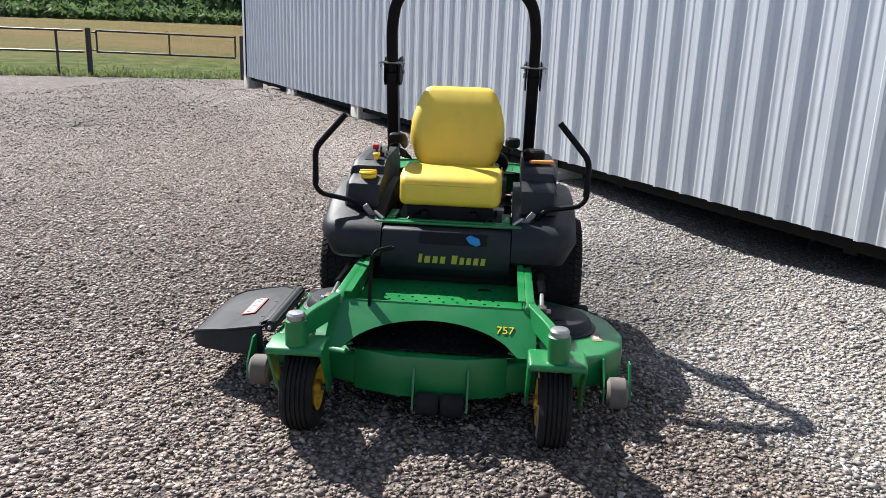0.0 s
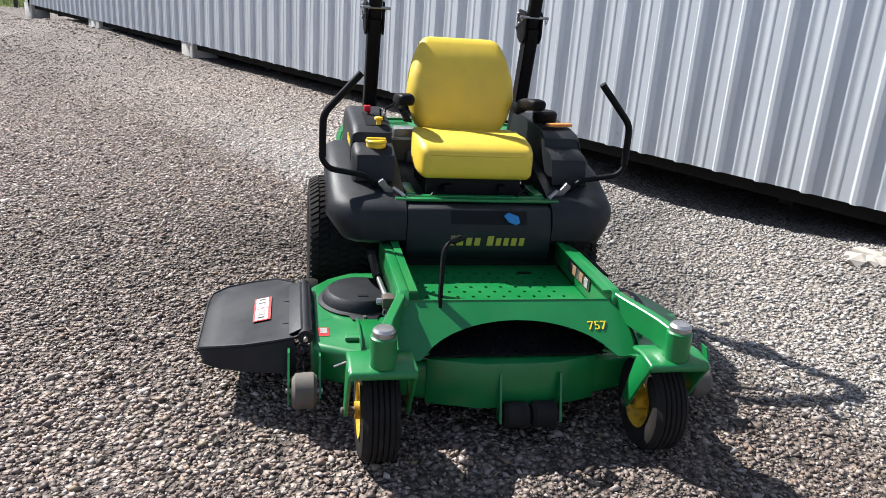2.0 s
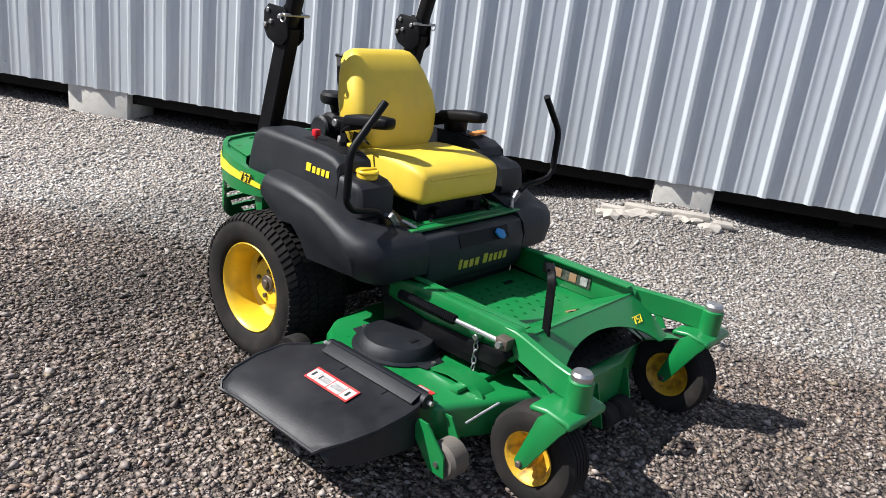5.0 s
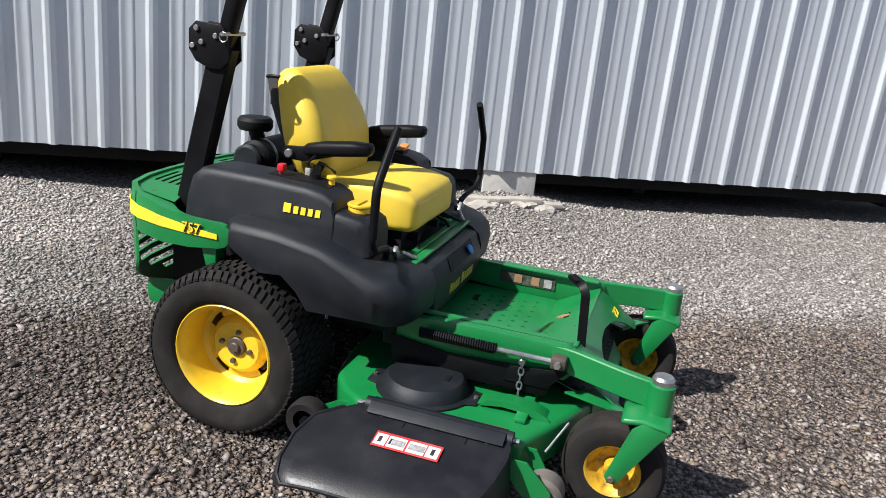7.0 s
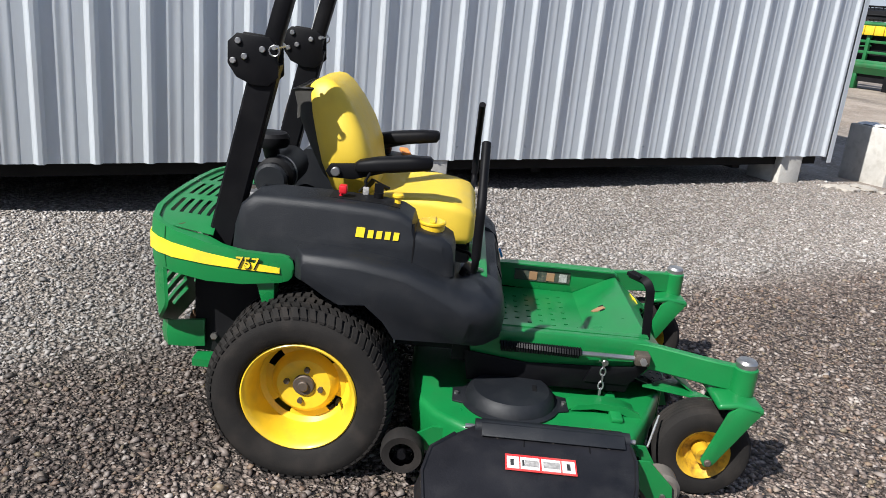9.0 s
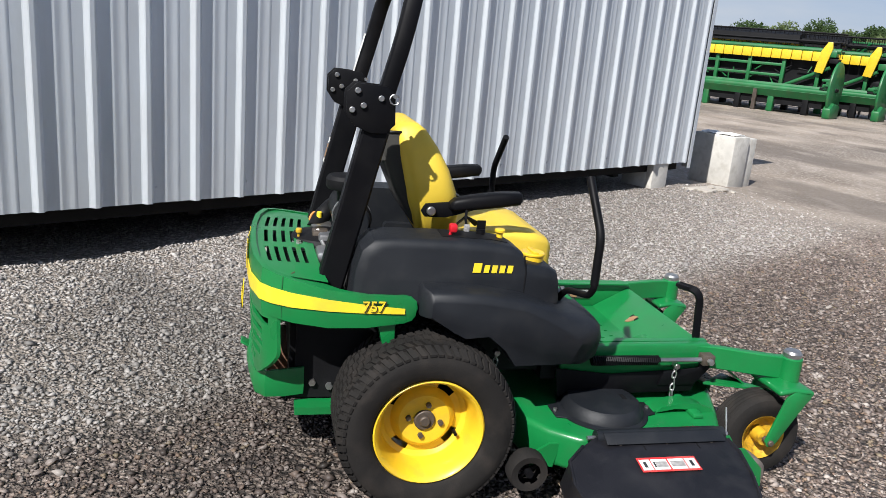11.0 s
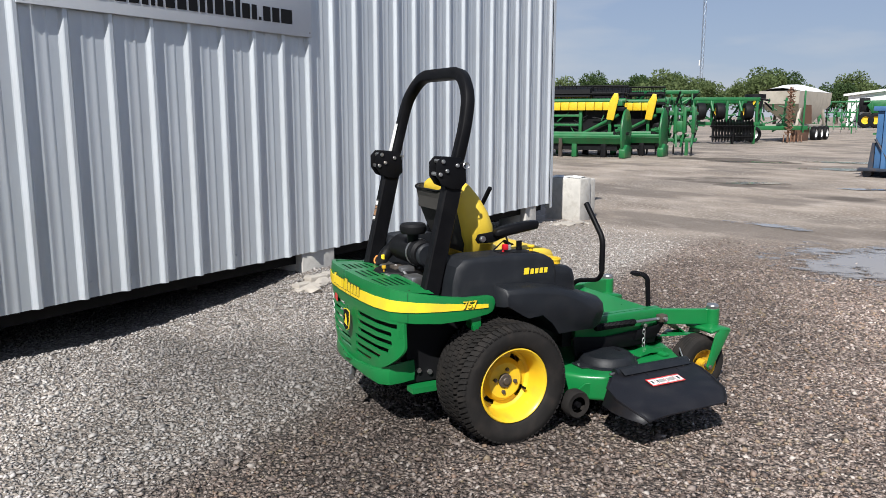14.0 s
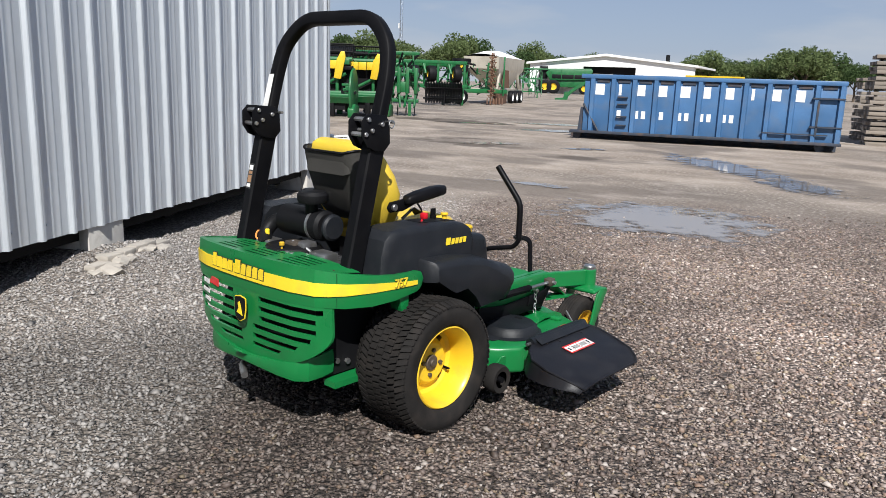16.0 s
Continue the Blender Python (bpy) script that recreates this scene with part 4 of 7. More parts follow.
def deck():
    out = [(-0.675, 3.07), (-0.675, 3.60), (-0.60, 3.70), (-0.50, 3.77), (-0.30, 3.80), (0.30, 3.80), (0.48, 3.72), (0.66, 3.62), (0.76, 3.48), (0.80, 3.32),
           (0.78, 3.16), (0.70, 3.05), (0.52, 2.97), (0.30, 2.90), (-0.30, 2.90), (-0.50, 2.985)]
    d = part("mower_deck", prism(out, "z", 0.125, 0.262, 0.022, 3), M_GREEN, mower, "green stamped steel mower deck")
    part("deck_skirt", prism([(-0.30, 2.895), (-0.12, 2.845), (0.12, 2.845), (0.30, 2.895), (0.30, 2.91), (-0.30, 2.91)], "z", 0.118, 0.286, 0.006), M_GREEN, d)
    part("deck_beam", box(-0.56, 0.56, 3.08, 3.12, 0.262, 0.280, 0.006), M_GREEN, d)
    for s in (-1, 1):
        arch = [(3.27, 0.262), (3.235, 0.279), (3.16, 0.292), (3.08, 0.288), (3.03, 0.270), (3.004, 0.236), (2.994, 0.170)]
        rib = loft([[(s * 0.430, y, z), (s * 0.505, y, z), (s * 0.505, y + 0.004, z - 0.006), (s * 0.430, y + 0.004, z - 0.006)] for y, z in arch])
        part("deck_rib", rib, M_GREEN, d)
        part("rib_flange", prism([(y - 0.008, z + 0.010) for y, z in arch[1:]] + [(y + 0.012, z - 0.012) for y, z in arch[:0:-1]], "x", *sorted((s * 0.505, s * 0.511))), M_GREEN, d)
        cx, cy = (-0.475, 3.45) if s < 0 else (0.52, 3.36)
        cov = part("pulley_cover", lathe([(0.168, 0.263), (0.168, 0.269), (0.152, 0.274), (0.143, 0.300), (0.128, 0.313), (0.06, 0.317), (0.0, 0.317)], (cx, cy, 0), "z", 36), M_PLASTIC, mower, "black plastic belt cover")
        part("cover_slot", box(cx - 0.02, cx + 0.02, cy - 0.085, cy - 0.070, 0.311, 0.3185), M_FARDARK, cov)
        for q in (-1, 1):
            part("cover_ear", prism([(cx - 0.075, cy + q * 0.10), (cx + 0.075, cy + q * 0.10), (cx + 0.045, cy + q * 0.195), (cx - 0.045, cy + q * 0.195)], "z", 0.2635, 0.2695, 0.002), M_PLASTIC, cov)
            part("ear_bolt", cyl((cx, cy + q * 0.182, 0), 0.008, 0.2695, 0.277, "z", 6), M_STEEL, cov)
        # black hanger plate under the side rail
        part("hanger_plate", prism([(3.02, 0.395), (3.05, 0.300), (3.60, 0.290), (3.62, 0.40), (3.4, 0.375)], "x", *sorted((s * 0.398, s * 0.404)), 0.002), M_BLACK, mower)
        # chains that hold the deck
        for yy, zt in ((3.14, 0.40), (3.86, 0.46)):
            ch = part("lift_chain", join(*[turned(tube([(0.009 * math.cos(q), 0, 0.016 * math.sin(q)) for q in np.linspace(0, 2 * math.pi, 9)], 0.003, 5),
                                                  Matrix.Translation((s * 0.415, yy, zt - 0.026 * i)) @ Matrix.Rotation(radians(90 * (i % 2)), 4, "Z")) for i in range(5)]), M_STEEL, mower)
            part("chain_bolt", cyl((s * 0.415, yy, zt + 0.012), 0.012, -0.015, 0.015, "x", 8, 0.002), M_STEEL, ch)
        # anti-scalp wheels at the front corners
        wx = s * 0.70 + (0.04 if s > 0 else 0)
        wh = part("gauge_wheel", cyl((wx, 2.975, 0.135), 0.062, -0.042, 0.042, "x", 28, 0.012), M_GREYRUB, mower, "scuffed grey anti-scalp roller")
        part("wheel_bracket", prism([(2.94, 0.10), (3.0, 0.10), (3.09, 0.20), (3.07, 0.25), (3.03, 0.25), (2.95, 0.17)], "x", wx - 0.056, wx - 0.049), M_GREEN, wh)
        part("wheel_bracket", prism([(2.945, 0.12), (2.99, 0.12), (3.06, 0.24), (3.02, 0.24)], "x", wx + 0.049, wx + 0.056), M_GREEN, wh)
        part("axle", cyl((wx, 2.975, 0.135), 0.009, -0.062, 0.062, "x", 8), M_STEEL, wh)
        wr = part("gauge_wheel", join(lathe([(0.040, -0.030), (0.064, -0.034), (0.070, -0.02), (0.070, 0.02), (0.064, 0.034), (0.040, 0.030), (0.034, 0.0)], (s * 0.665, 3.79, 0.150), "x", 28)), M_TYRE, mower, "small black anti-scalp wheel")
        part("hub", join(cyl((s * 0.665, 3.79, 0.150), 0.014, -0.036, 0.036, "x", 10), *[turned(box(-0.004, 0.004, -0.005, 0.005, 0.0, 0.045), Matrix.Translation((s * 0.665, 3.79, 0.150)) @ Matrix.Rotation(q * math.pi / 2.5, 4, "X")) for q in range(5)]), M_BLACK, wr)
        part("wheel_bracket", prism([(3.68, 0.13), (3.80, 0.14), (3.80, 0.16), (3.70, 0.22), (3.66, 0.22)], "x", *sorted((s * 0.615, s * 0.625))), M_GREEN, wr)
    # front rollers
    for x in (0.0, 0.098):
        r = part("front_roller", cyl((x, 2.815, 0.110), 0.044, -0.044, 0.044, "x", 24, 0.010), M_TYRE, mower, "dark rubber front roller")
        part("roller_bracket", prism([(2.79, 0.09), (2.83, 0.085), (2.87, 0.24), (2.84, 0.25)], "x", *((x - 0.060, x - 0.052) if x < 0.05 else (x + 0.052, x + 0.060))), M_GREEN, r)
    # small hinge rod and decal on the deck
    part("latch_rod", tube([(-0.60, 3.0, 0.21), (-0.54, 2.97, 0.25), (-0.50, 2.95, 0.275)], 0.004, 6), M_STEEL, d)
    part("warning_decal", box(-0.648, -0.612, 3.13, 3.20, 0.2625, 0.2640), M_LABELR, d, "red and white warning decal")
    part("decal_print", box(-0.642, -0.618, 3.150, 3.194, 0.2642, 0.2652), M_FADEDPRINT, d)
    part("warning_decal", box(0.66, 0.70, 3.20, 3.29, 0.2625, 0.2640), M_FADED, d)
    part("decal_print", box(0.668, 0.690, 3.22, 3.26, 0.2642, 0.2652), M_LABELW, d)
    part("deck_crossbar", box(-0.33, 0.33, 3.30, 3.34, 0.30, 0.345, 0.004), M_BLACK, d)
    part("debris_plate", box(-0.24, 0.30, 2.93, 3.14, 0.262, 0.270), M_FARDARK, d)


def chute():
    """Discharge flap hinged on the deck, drooping outwards."""
    xs = [(-0.665, 0.285), (-0.700, 0.293), (-0.735, 0.277), (-0.80, 0.268), (-0.90, 0.247), (-1.00, 0.228), (-1.055, 0.208), (-1.07, 0.190)]
    ylim = [(3.10, 3.56), (3.10, 3.56), (3.09, 3.63), (3.085, 3.70), (3.10, 3.72), (3.13, 3.71), (3.17, 3.69), (3.19, 3.67)]
    bm = bmesh.new()
    rows = []
    ny = 12
    for (x, z), (a, b) in zip(xs, ylim):
        row = []
        for j in range(ny + 1):
            t = j / ny
            y = a + (b - a) * t
            droop = -0.012 * max(0, (t - 0.72) / 0.28) ** 1.5 * min(1, max(0, -0.68 - x) / 0.1)
            row.append(bm.verts.new((x, y, z + droop)))
        rows.append(row)
    for r0, r1 in zip(rows, rows[1:]):
        for j in range(ny):
            bm.faces.new((r0[j], r0[j + 1], r1[j + 1], r1[j]))
    edge = [r[-1].co.copy() for r in rows[2:]] + [v.co.copy() for v in rows[-1][::-1][1:-1]] + [r[0].co.copy() for r in rows[:1:-1]]
    # hanging front skirt
    top = [r[0] for r in rows[2:]]
    low = [bm.verts.new((v.co.x + 0.01, v.co.y - 0.02, 0.155 if i < 5 else 0.19)) for i, v in enumerate(top)]
    for i in range(len(top) - 1):
        bm.faces.new((top[i], top[i + 1], low[i + 1], low[i]))
    back = [r[-1] for r in rows[2:]]
    low2 = [bm.verts.new((v.co.x + 0.01, v.co.y + 0.02, min(v.co.z - 0.02, 0.17))) for v in back]
    for i in range(len(back) - 1):
        bm.faces.new((back[i + 1], back[i], low2[i], low2[i + 1]))
    bmesh.ops.recalc_face_normals(bm, faces=bm.faces)
    bm.normal_update()
    bmesh.ops.solidify(bm, geom=list(bm.faces), thickness=0.010)
    ch = part("discharge_chute", bm, M_CHUTE, mower, "black rubber side discharge chute", angle=50)
    part("edge_bead", tube(edge, 0.0065, 6), M_CHUTE, ch)
    for yy in (3.22, 3.42):
        part("flap_slot", tube([(-0.738, yy, 0.2765), (-0.748, yy, 0.2752), (-0.775, yy, 0.2715)], 0.0025, 5), M_FARDARK, ch)
    part("hinge_strip", prism([(-0.672, 0.298), (-0.712, 0.303), (-0.752, 0.283), (-0.750, 0.279), (-0.712, 0.298), (-0.672, 0.293)], "y", 3.11, 3.55, 0.001), M_PLASTIC, ch)
    part("hinge_roll", join(tube([(-0.695, 3.09, 0.278), (-0.695, 3.57, 0.278)], 0.026, 14)), M_PLASTIC, ch)
    part("hinge_rod", tube([(-0.695, 3.07, 0.278), (-0.695, 3.60, 0.278)], 0.008, 8), M_STEEL, ch)
    tilt = Matrix.Translation((-0.850, 3.375, 0.2620)) @ Matrix.Rotation(radians(-11.9), 4, "Y")
    part("warning_label", turned(box(-0.032, 0.032, -0.105, 0.105, 0.0, 0.0018), tilt), M_LABELR, ch, "red and white safety label")
    for a, b in ((-0.100, -0.062), (-0.058, -0.002), (0.004, 0.060), (0.064, 0.100)):
        part("label_panel", turned(box(-0.025, 0.022, a, b, 0.0018, 0.0030), tilt), M_LABELW, ch)
    for a, w, mt in ((-0.086, 0.010, M_LABELK), (-0.055, 0.048, M_FADEDPRINT), (0.007, 0.040, M_FADEDPRINT), (0.049, 0.006, M_LABELK), (0.080, 0.010, M_LABELK)):
        part("label_line", turned(box(-0.014, 0.010, a, a + w, 0.0030, 0.0042), tilt), mt, ch)
    for yy in (3.16, 3.33, 3.50):
        part("chute_bolt", cyl((-0.742, yy, 0), 0.007, 0.270, 0.284, "z", 8), M_BROWNSTEEL, ch)


def fender(side):
    prof = [(3.66, 0.482), (3.53, 0.478), (3.503, 0.498), (3.497, 0.565), (3.512, 0.612), (3.545, 0.640), (3.62, 0.660), (3.71, 0.690), (3.83, 0.727), (3.98, 0.751), (4.17, 0.757),
            (4.18, 0.745), (4.18, 0.662), (4.10, 0.655), (4.03, 0.635), (3.95, 0.597), (3.89, 0.548), (3.85, 0.492)]
    rings = []
    for x, fy, dz in ((0.30, 0.0, 0.0), (0.44, 0.002, 0.003), (0.51, 0.012, 0.003), (0.552, 0.036, 0.0), (0.576, 0.062, -0.006), (0.590, 0.088, -0.015), (0.598, 0.110, -0.028), (0.601, 0.118, -0.036)):
        r = []
        for y, z in prof:
            f = max(0.0, (3.80 - y) / 0.30)
            yy = y + fy * f
            if y >= 4.1:
                yy = y - max(0.0, (x - 0.55)) * 0.6
            zz = z + (dz if z > 0.6 and y < 4.12 or z > 0.7 else -dz * 0.25)
            tuck = max(0.0, x - 0.44) / 0.16 * 0.045 * min(1.0, max(0.0, (0.585 - z) / 0.10)) * min(1.0, max(0.0, (3.80 - y) / 0.15))
            r.append((side * (x - tuck), yy, zz))
        rings.append(r)
    part("rear_fender", loft(rings), M_PLASTIC, mower, "dark grey moulded plastic fender", angle=42)


def console(side):
    prof = [(4.400, 0.690), (4.392, 0.79), (4.372, 0.860), (4.335, 0.893), (4.270, 0.900), (4.10, 0.899), (3.93, 0.892), (3.865, 0.882), (3.828, 0.862), (3.815, 0.826), (3.725, 0.812), (3.695, 0.795), (3.684, 0.76), (3.680, 0.69)]
    rings = []
    # flat flank that leans in a little, tight shoulder, flat top
    for x, sy, dz in ((0.335, 0.0, 0.0), (0.470, 0.0, 0.0), (0.486, 0.004, -0.003), (0.496, 0.014, -0.011), (0.5005, 0.026, -0.022), (0.503, 0.030, -0.030)):
        r = []
        for y, z in prof:
            lift = dz if z > 0.72 else 0.0
            end = 1 if y > 4.3 else -1 if y < 3.72 else 0
            r.append((side * (x + (0.006 if z < 0.72 else 0.0)), y - end * sy, z + lift))
        rings.append(r)
    bm = loft(rings)
    c = part("side_console", bm, M_PLASTIC, mower, "dark grey plastic side tank", angle=30)
    part("panel_seam", tube([(side * 0.504, 3.818, 0.70), (side * 0.502, 3.816, 0.80), (side * 0.488, 3.822, 0.852)], 0.0032, 6), M_FARDARK, c)
    if side < 0:
        part("control_recess", prism([(4.10, 0.8965), (3.93, 0.8895), (3.872, 0.8805), (3.872, 0.8855), (3.93, 0.8945), (4.10, 0.9015)], "x", -0.440, -0.345), M_FARDARK, c)
        part("throttle_knob", join(tube([(-0.41, 4.07, 0.89), (-0.415, 4.06, 0.925)], 0.006, 8), turned(box(-0.015, 0.015, -0.013, 0.013, -0.014, 0.014, 0.006, 2), Matrix.Translation((-0.418, 4.06, 0.925)))), M_RED, c, "red throttle knob")
        part("choke_knob", join(cyl((-0.385, 3.885, 0), 0.011, 0.885, 0.905, "z", 10), cyl((-0.385, 3.885, 0), 0.019, 0.905, 0.918, "z", 12, 0.003)), M_YELLOW, c, "yellow knob")
        part("key_switch", join(cyl((-0.372, 3.95, 0), 0.016, 0.890, 0.912, "z", 14), box(-0.375, -0.369, 3.935, 3.965, 0.912, 0.942), tube([(-0.352, 3.99, 0.89), (-0.342, 4.0, 0.940), (-0.31, 3.99, 0.960)], 0.005, 6)), M_BLACK, c)
        part("seat_switch", box(-0.356, -0.344, 3.985, 4.005, 0.893, 0.922, 0.003), M_FADEDPRINT, c)
        word = Matrix.Translation((-0.5045, 3.935, 0.812)) @ Matrix.Rotation(radians(-90), 4, "Z") @ Matrix.Rotation(radians(90), 4, "X")
        small_caps([0.034, 0.022, 0.022, 0.022, 0.022], (0,), 0.032, 0.005, 0.0015, lambda x: word @ Matrix.Translation((x, 0, 0)), M_DECAL, c, "yellow raised name shape")
        part("fuel_cap", join(cyl((-0.405, 3.765, 0), 0.040, 0.812, 0.836, "z", 20, 0.005), cyl((-0.405, 3.765, 0), 0.044, 0.833, 0.846, "z", 20, 0.004), box(-0.445, -0.365, 3.755, 3.775, 0.844, 0.853, 0.004)), M_YELLOW, c, "yellow cap")
    else:
        part("fuel_cap", lathe([(0.052, 0.895), (0.056, 0.915), (0.056, 0.940), (0.045, 0.950), (0.0, 0.951)], (0.395, 4.04, 0), "z", 18), M_BLACK, c)
        part("orange_tab", turned(box(-0.06, 0.06, -0.018, 0.018, 0.0, 0.014, 0.004), Matrix.Translation((0.430, 3.93, 0.898)) @ Matrix.Rotation(radians(12), 4, "Z")), M_ORANGE, c, "orange plastic handle")
        part("control_recess", box(0.345, 0.40, 3.90, 4.0, 0.888, 0.899), M_FARDARK, c)


def small_caps(widths, capitals, h, gap, depth, place, mat, parent, label, grow=0.0, lean=0.12):
    """A row of plain leaning bars in place of a name, some taller than the rest; place: the pose at a way along the row."""
    x = -(sum(abs(w) for w in widths) + gap * (len(widths) - 1)) / 2
    for k, w in enumerate(widths):
        if w > 0:
            top = h / 2 if k in capitals else h * 0.30
            lo = -h / 2
            bm = box(-w * 0.40 - grow, w * 0.40 + grow, lo - grow, top + grow, -depth, depth)
            for v in bm.verts:
                v.co.x += (v.co.y - lo) * lean
            part("name_shape", turned(bm, place(x + w / 2)), mat, parent, label)
        x += abs(w) + gap


def cowl():
    """Dark front panel between the fenders, with the seat deck behind it."""
    prof = [(3.520, 0.415), (3.498, 0.455), (3.498, 0.560), (3.525, 0.625), (3.60, 0.640), (3.60, 0.415)]
    c = part("front_cowl", prism(prof, "x", -0.298, 0.298, 0.008, 2), M_PLASTIC, mower, "dark grey plastic front cowl")
    part("cowl_lip", box(-0.34, 0.34, 3.565, 3.60, 0.640, 0.652, 0.003), M_GREEN, c)
    # Black strip laid on the cowl for the shade inside its pocket.
    part("cowl_recess", prism([(3.4975, 0.568), (3.5185, 0.619), (3.524, 0.617), (3.503, 0.566)], "x", -0.12, 0.19), M_FARDARK, c)
    small_caps([0.020, 0.032, 0.028, 0.028, -0.010, 0.032, 0.025, 0.025, 0.027, 0.025], (0, 5), 0.040, 0.0065, 0.0015, lambda x: Matrix.Translation((0.03 + x, 3.4965, 0.500)) @ Matrix.Rotation(radians(90), 4, "X"), surf("dull_yellow_print", (0.42, 0.34, 0.04), 0.5, var=0.1), c, "dull yellow name shape")
    part("blue_tag", turned(prism([(-0.036, 0.004), (-0.020, 0.022), (0.024, 0.018), (0.038, -0.006), (0.022, -0.020), (-0.012, -0.016)], "y", -0.004, 0.004, 0.002), Matrix.Translation((0.125, 3.497, 0.592)) @ Matrix.Rotation(radians(14), 4, "Y") @ Matrix.Rotation(radians(-24), 4, "X")), M_BLUE, c, "crumpled blue tag")
    # seat platform and frame
    part("seat_platform", join(box(-0.26, 0.26, 3.60, 4.32, 0.52, 0.635), box(-0.20, 0.20, 3.68, 4.02, 0.635, 0.75)), M_FARDARK, mower, "black seat platform")
    part("platform_edge", join(box(-0.29, 0.29, 3.602, 3.63, 0.640, 0.655, 0.003), box(-0.29, -0.25, 3.63, 3.80, 0.640, 0.660, 0.003), box(0.25, 0.29, 3.63, 3.80, 0.640, 0.660, 0.003)), M_GREEN, mower, "green steel platform edge")
    for x in (-0.19, 0.17):
        part("seat_bracket", tube(fillet([(x, 3.61, 0.652), (x + 0.02, 3.63, 0.675), (x + 0.05, 3.66, 0.668), (x + 0.05, 3.70, 0.69)], 0.02, 2), 0.006, 6), M_BLACK, mower)
    for x in (-0.13, 0.10):
        part("seat_rail", box(x, x + 0.03, 3.64, 3.9, 0.665, 0.69), M_BLACK, mower)


def rear_body():
    half = [(-0.534, 4.186, 0.668, 0.690), (-0.536, 4.190, 0.652, 0.704), (-0.538, 4.202, 0.638, 0.715), (-0.540, 4.228, 0.629, 0.721), (-0.540, 4.26, 0.625, 0.720), (-0.538, 4.35, 0.612, 0.722), (-0.524, 4.47, 0.606, 0.735), (-0.492, 4.585, 0.612, 0.756), (-0.455, 4.645, 0.618, 0.768), (-0.415, 4.680, 0.62, 0.775),
            (-0.30, 4.710, 0.62, 0.779), (-0.15, 4.722, 0.62, 0.780), (0.0, 4.725, 0.62, 0.780)]
    full = half + [(-x, y, a, b) for x, y, a, b in half[-2::-1]]

    def band(pts, zb, zt, off, thick):
        """A strip bent round the machine; zb, zt: functions of the point."""
        rings = []
        for i, (x, y, a, b) in enumerate(pts):
            p, q = pts[max(i - 1, 0)], pts[min(i + 1, len(pts) - 1)]
            d = Vector((q[0] - p[0], q[1] - p[1]))
            nrm = Vector((-d.y, d.x)).normalized()      # outwards, for a path that runs from -x round the rear
            o = Vector((x, y)) + nrm * off
            ii = Vector((x, y)) + nrm * (off - thick)
            lo, hi = zb(a, b), zt(a, b)
            mid = (lo + hi) / 2
            bulge = nrm * (0.006 if thick > 0.01 else 0.0)
            rings.append([(*o, lo), (*(o + bulge), mid), (*o, hi), (*ii, hi), (*ii, lo)])
        return loft(rings)

    hood = part("rear_hood", band(full, lambda a, b: a, lambda a, b: b, 0.0, 0.02), M_GREEN, mower, "green rear engine guard with yellow stripe", angle=25)
    # yellow stripe, narrow towards its front ends
    st = []
    for x, y, a, b in full:
        t = min(1.0, max(0.0, (y - 4.22) / 0.45))
        if y > 4.225:
            st.append((x, y, 0.664 + 0.004 * t, 0.681 + 0.042 * t))
    part("stripe", band(st, lambda a, b: a, lambda a, b: b, 0.0095, 0.003), M_DECAL, hood, "yellow stripe")
    for s in (-1, 1):
        part("seam", tube([(s * 0.4735, 4.616, 0.622), (s * 0.4785, 4.620, 0.690), (s * 0.4735, 4.616, 0.760)], 0.0026, 5), M_FARGREEN, hood)
        m = Matrix.Translation((s * 0.551, 4.33, 0.688)) @ Matrix.Rotation(radians(-90 * -s), 4, "Z") @ Matrix.Rotation(radians(90), 4, "X")
        part("number_outline", lettering("757", 0.050, 0.0012, m @ Matrix.Translation((0.002, -0.0015, 0)), 0.0016), M_LABELK, hood)
        part("number_decal", lettering("757", 0.050, 0.003, m), M_DECAL, hood, "yellow number 757")
    def rear_y(x):
        return float(np.interp(abs(x), [0, 0.15, 0.30, 0.415, 0.455, 0.49], [4.725, 4.722, 4.710, 4.680, 4.645, 4.58]))

    names = [0.028, 0.042, 0.038, 0.038, -0.004, 0.044, 0.034, 0.034, 0.036, 0.034]
    for grow, depth, mt, lab in ((0.0035, 0.001, M_LABELK, ""), (0.0, 0.0030, M_DECAL, "raised yellow name shape")):
        small_caps(names, (0, 5), 0.058, 0.006, depth, lambda x: Matrix.Translation((0.045 - x, rear_y(0.045 - x) + 0.0095, 0.715)) @ Matrix.Rotation(radians(180) + (0.045 - x) * 0.30, 4, "Z") @ Matrix.Rotation(radians(90), 4, "X"), mt, hood, lab, grow)

    # vented top: grid with slots
    bm = bmesh.new()
    nx, ny = 60, 48

    def top_pt(i, j):
        x = -0.45 + 0.9 * i / nx
        yb = rear_y(x) - 0.008
        yf = 4.50 - 0.03 * (abs(x) / 0.45) ** 3
        t = j / ny
        return (x, yf + (yb - yf) * t, 0.772 - 0.004 * (1 - t) - (0.008 + 0.022 * (1 - t)) * (abs(x) / 0.45) ** 3)
    g = [[bm.verts.new(top_pt(i, j)) for i in range(nx + 1)] for j in range(ny + 1)]
    for j in range(ny):
        for i in range(nx):
            lo = next((q for q in (9, 24, 39) if q <= i < q + 11), None)
            if lo is not None and 8 <= j < 43 and (j - 8) % 7 < 3:
                continue
            bm.faces.new((g[j][i], g[j][i + 1], g[j + 1][i + 1], g[j + 1][i]))
    thicken(bm, (0, 0, -0.002))
    part("vented_top", bm, M_GREEN, hood, "green slotted top panel")
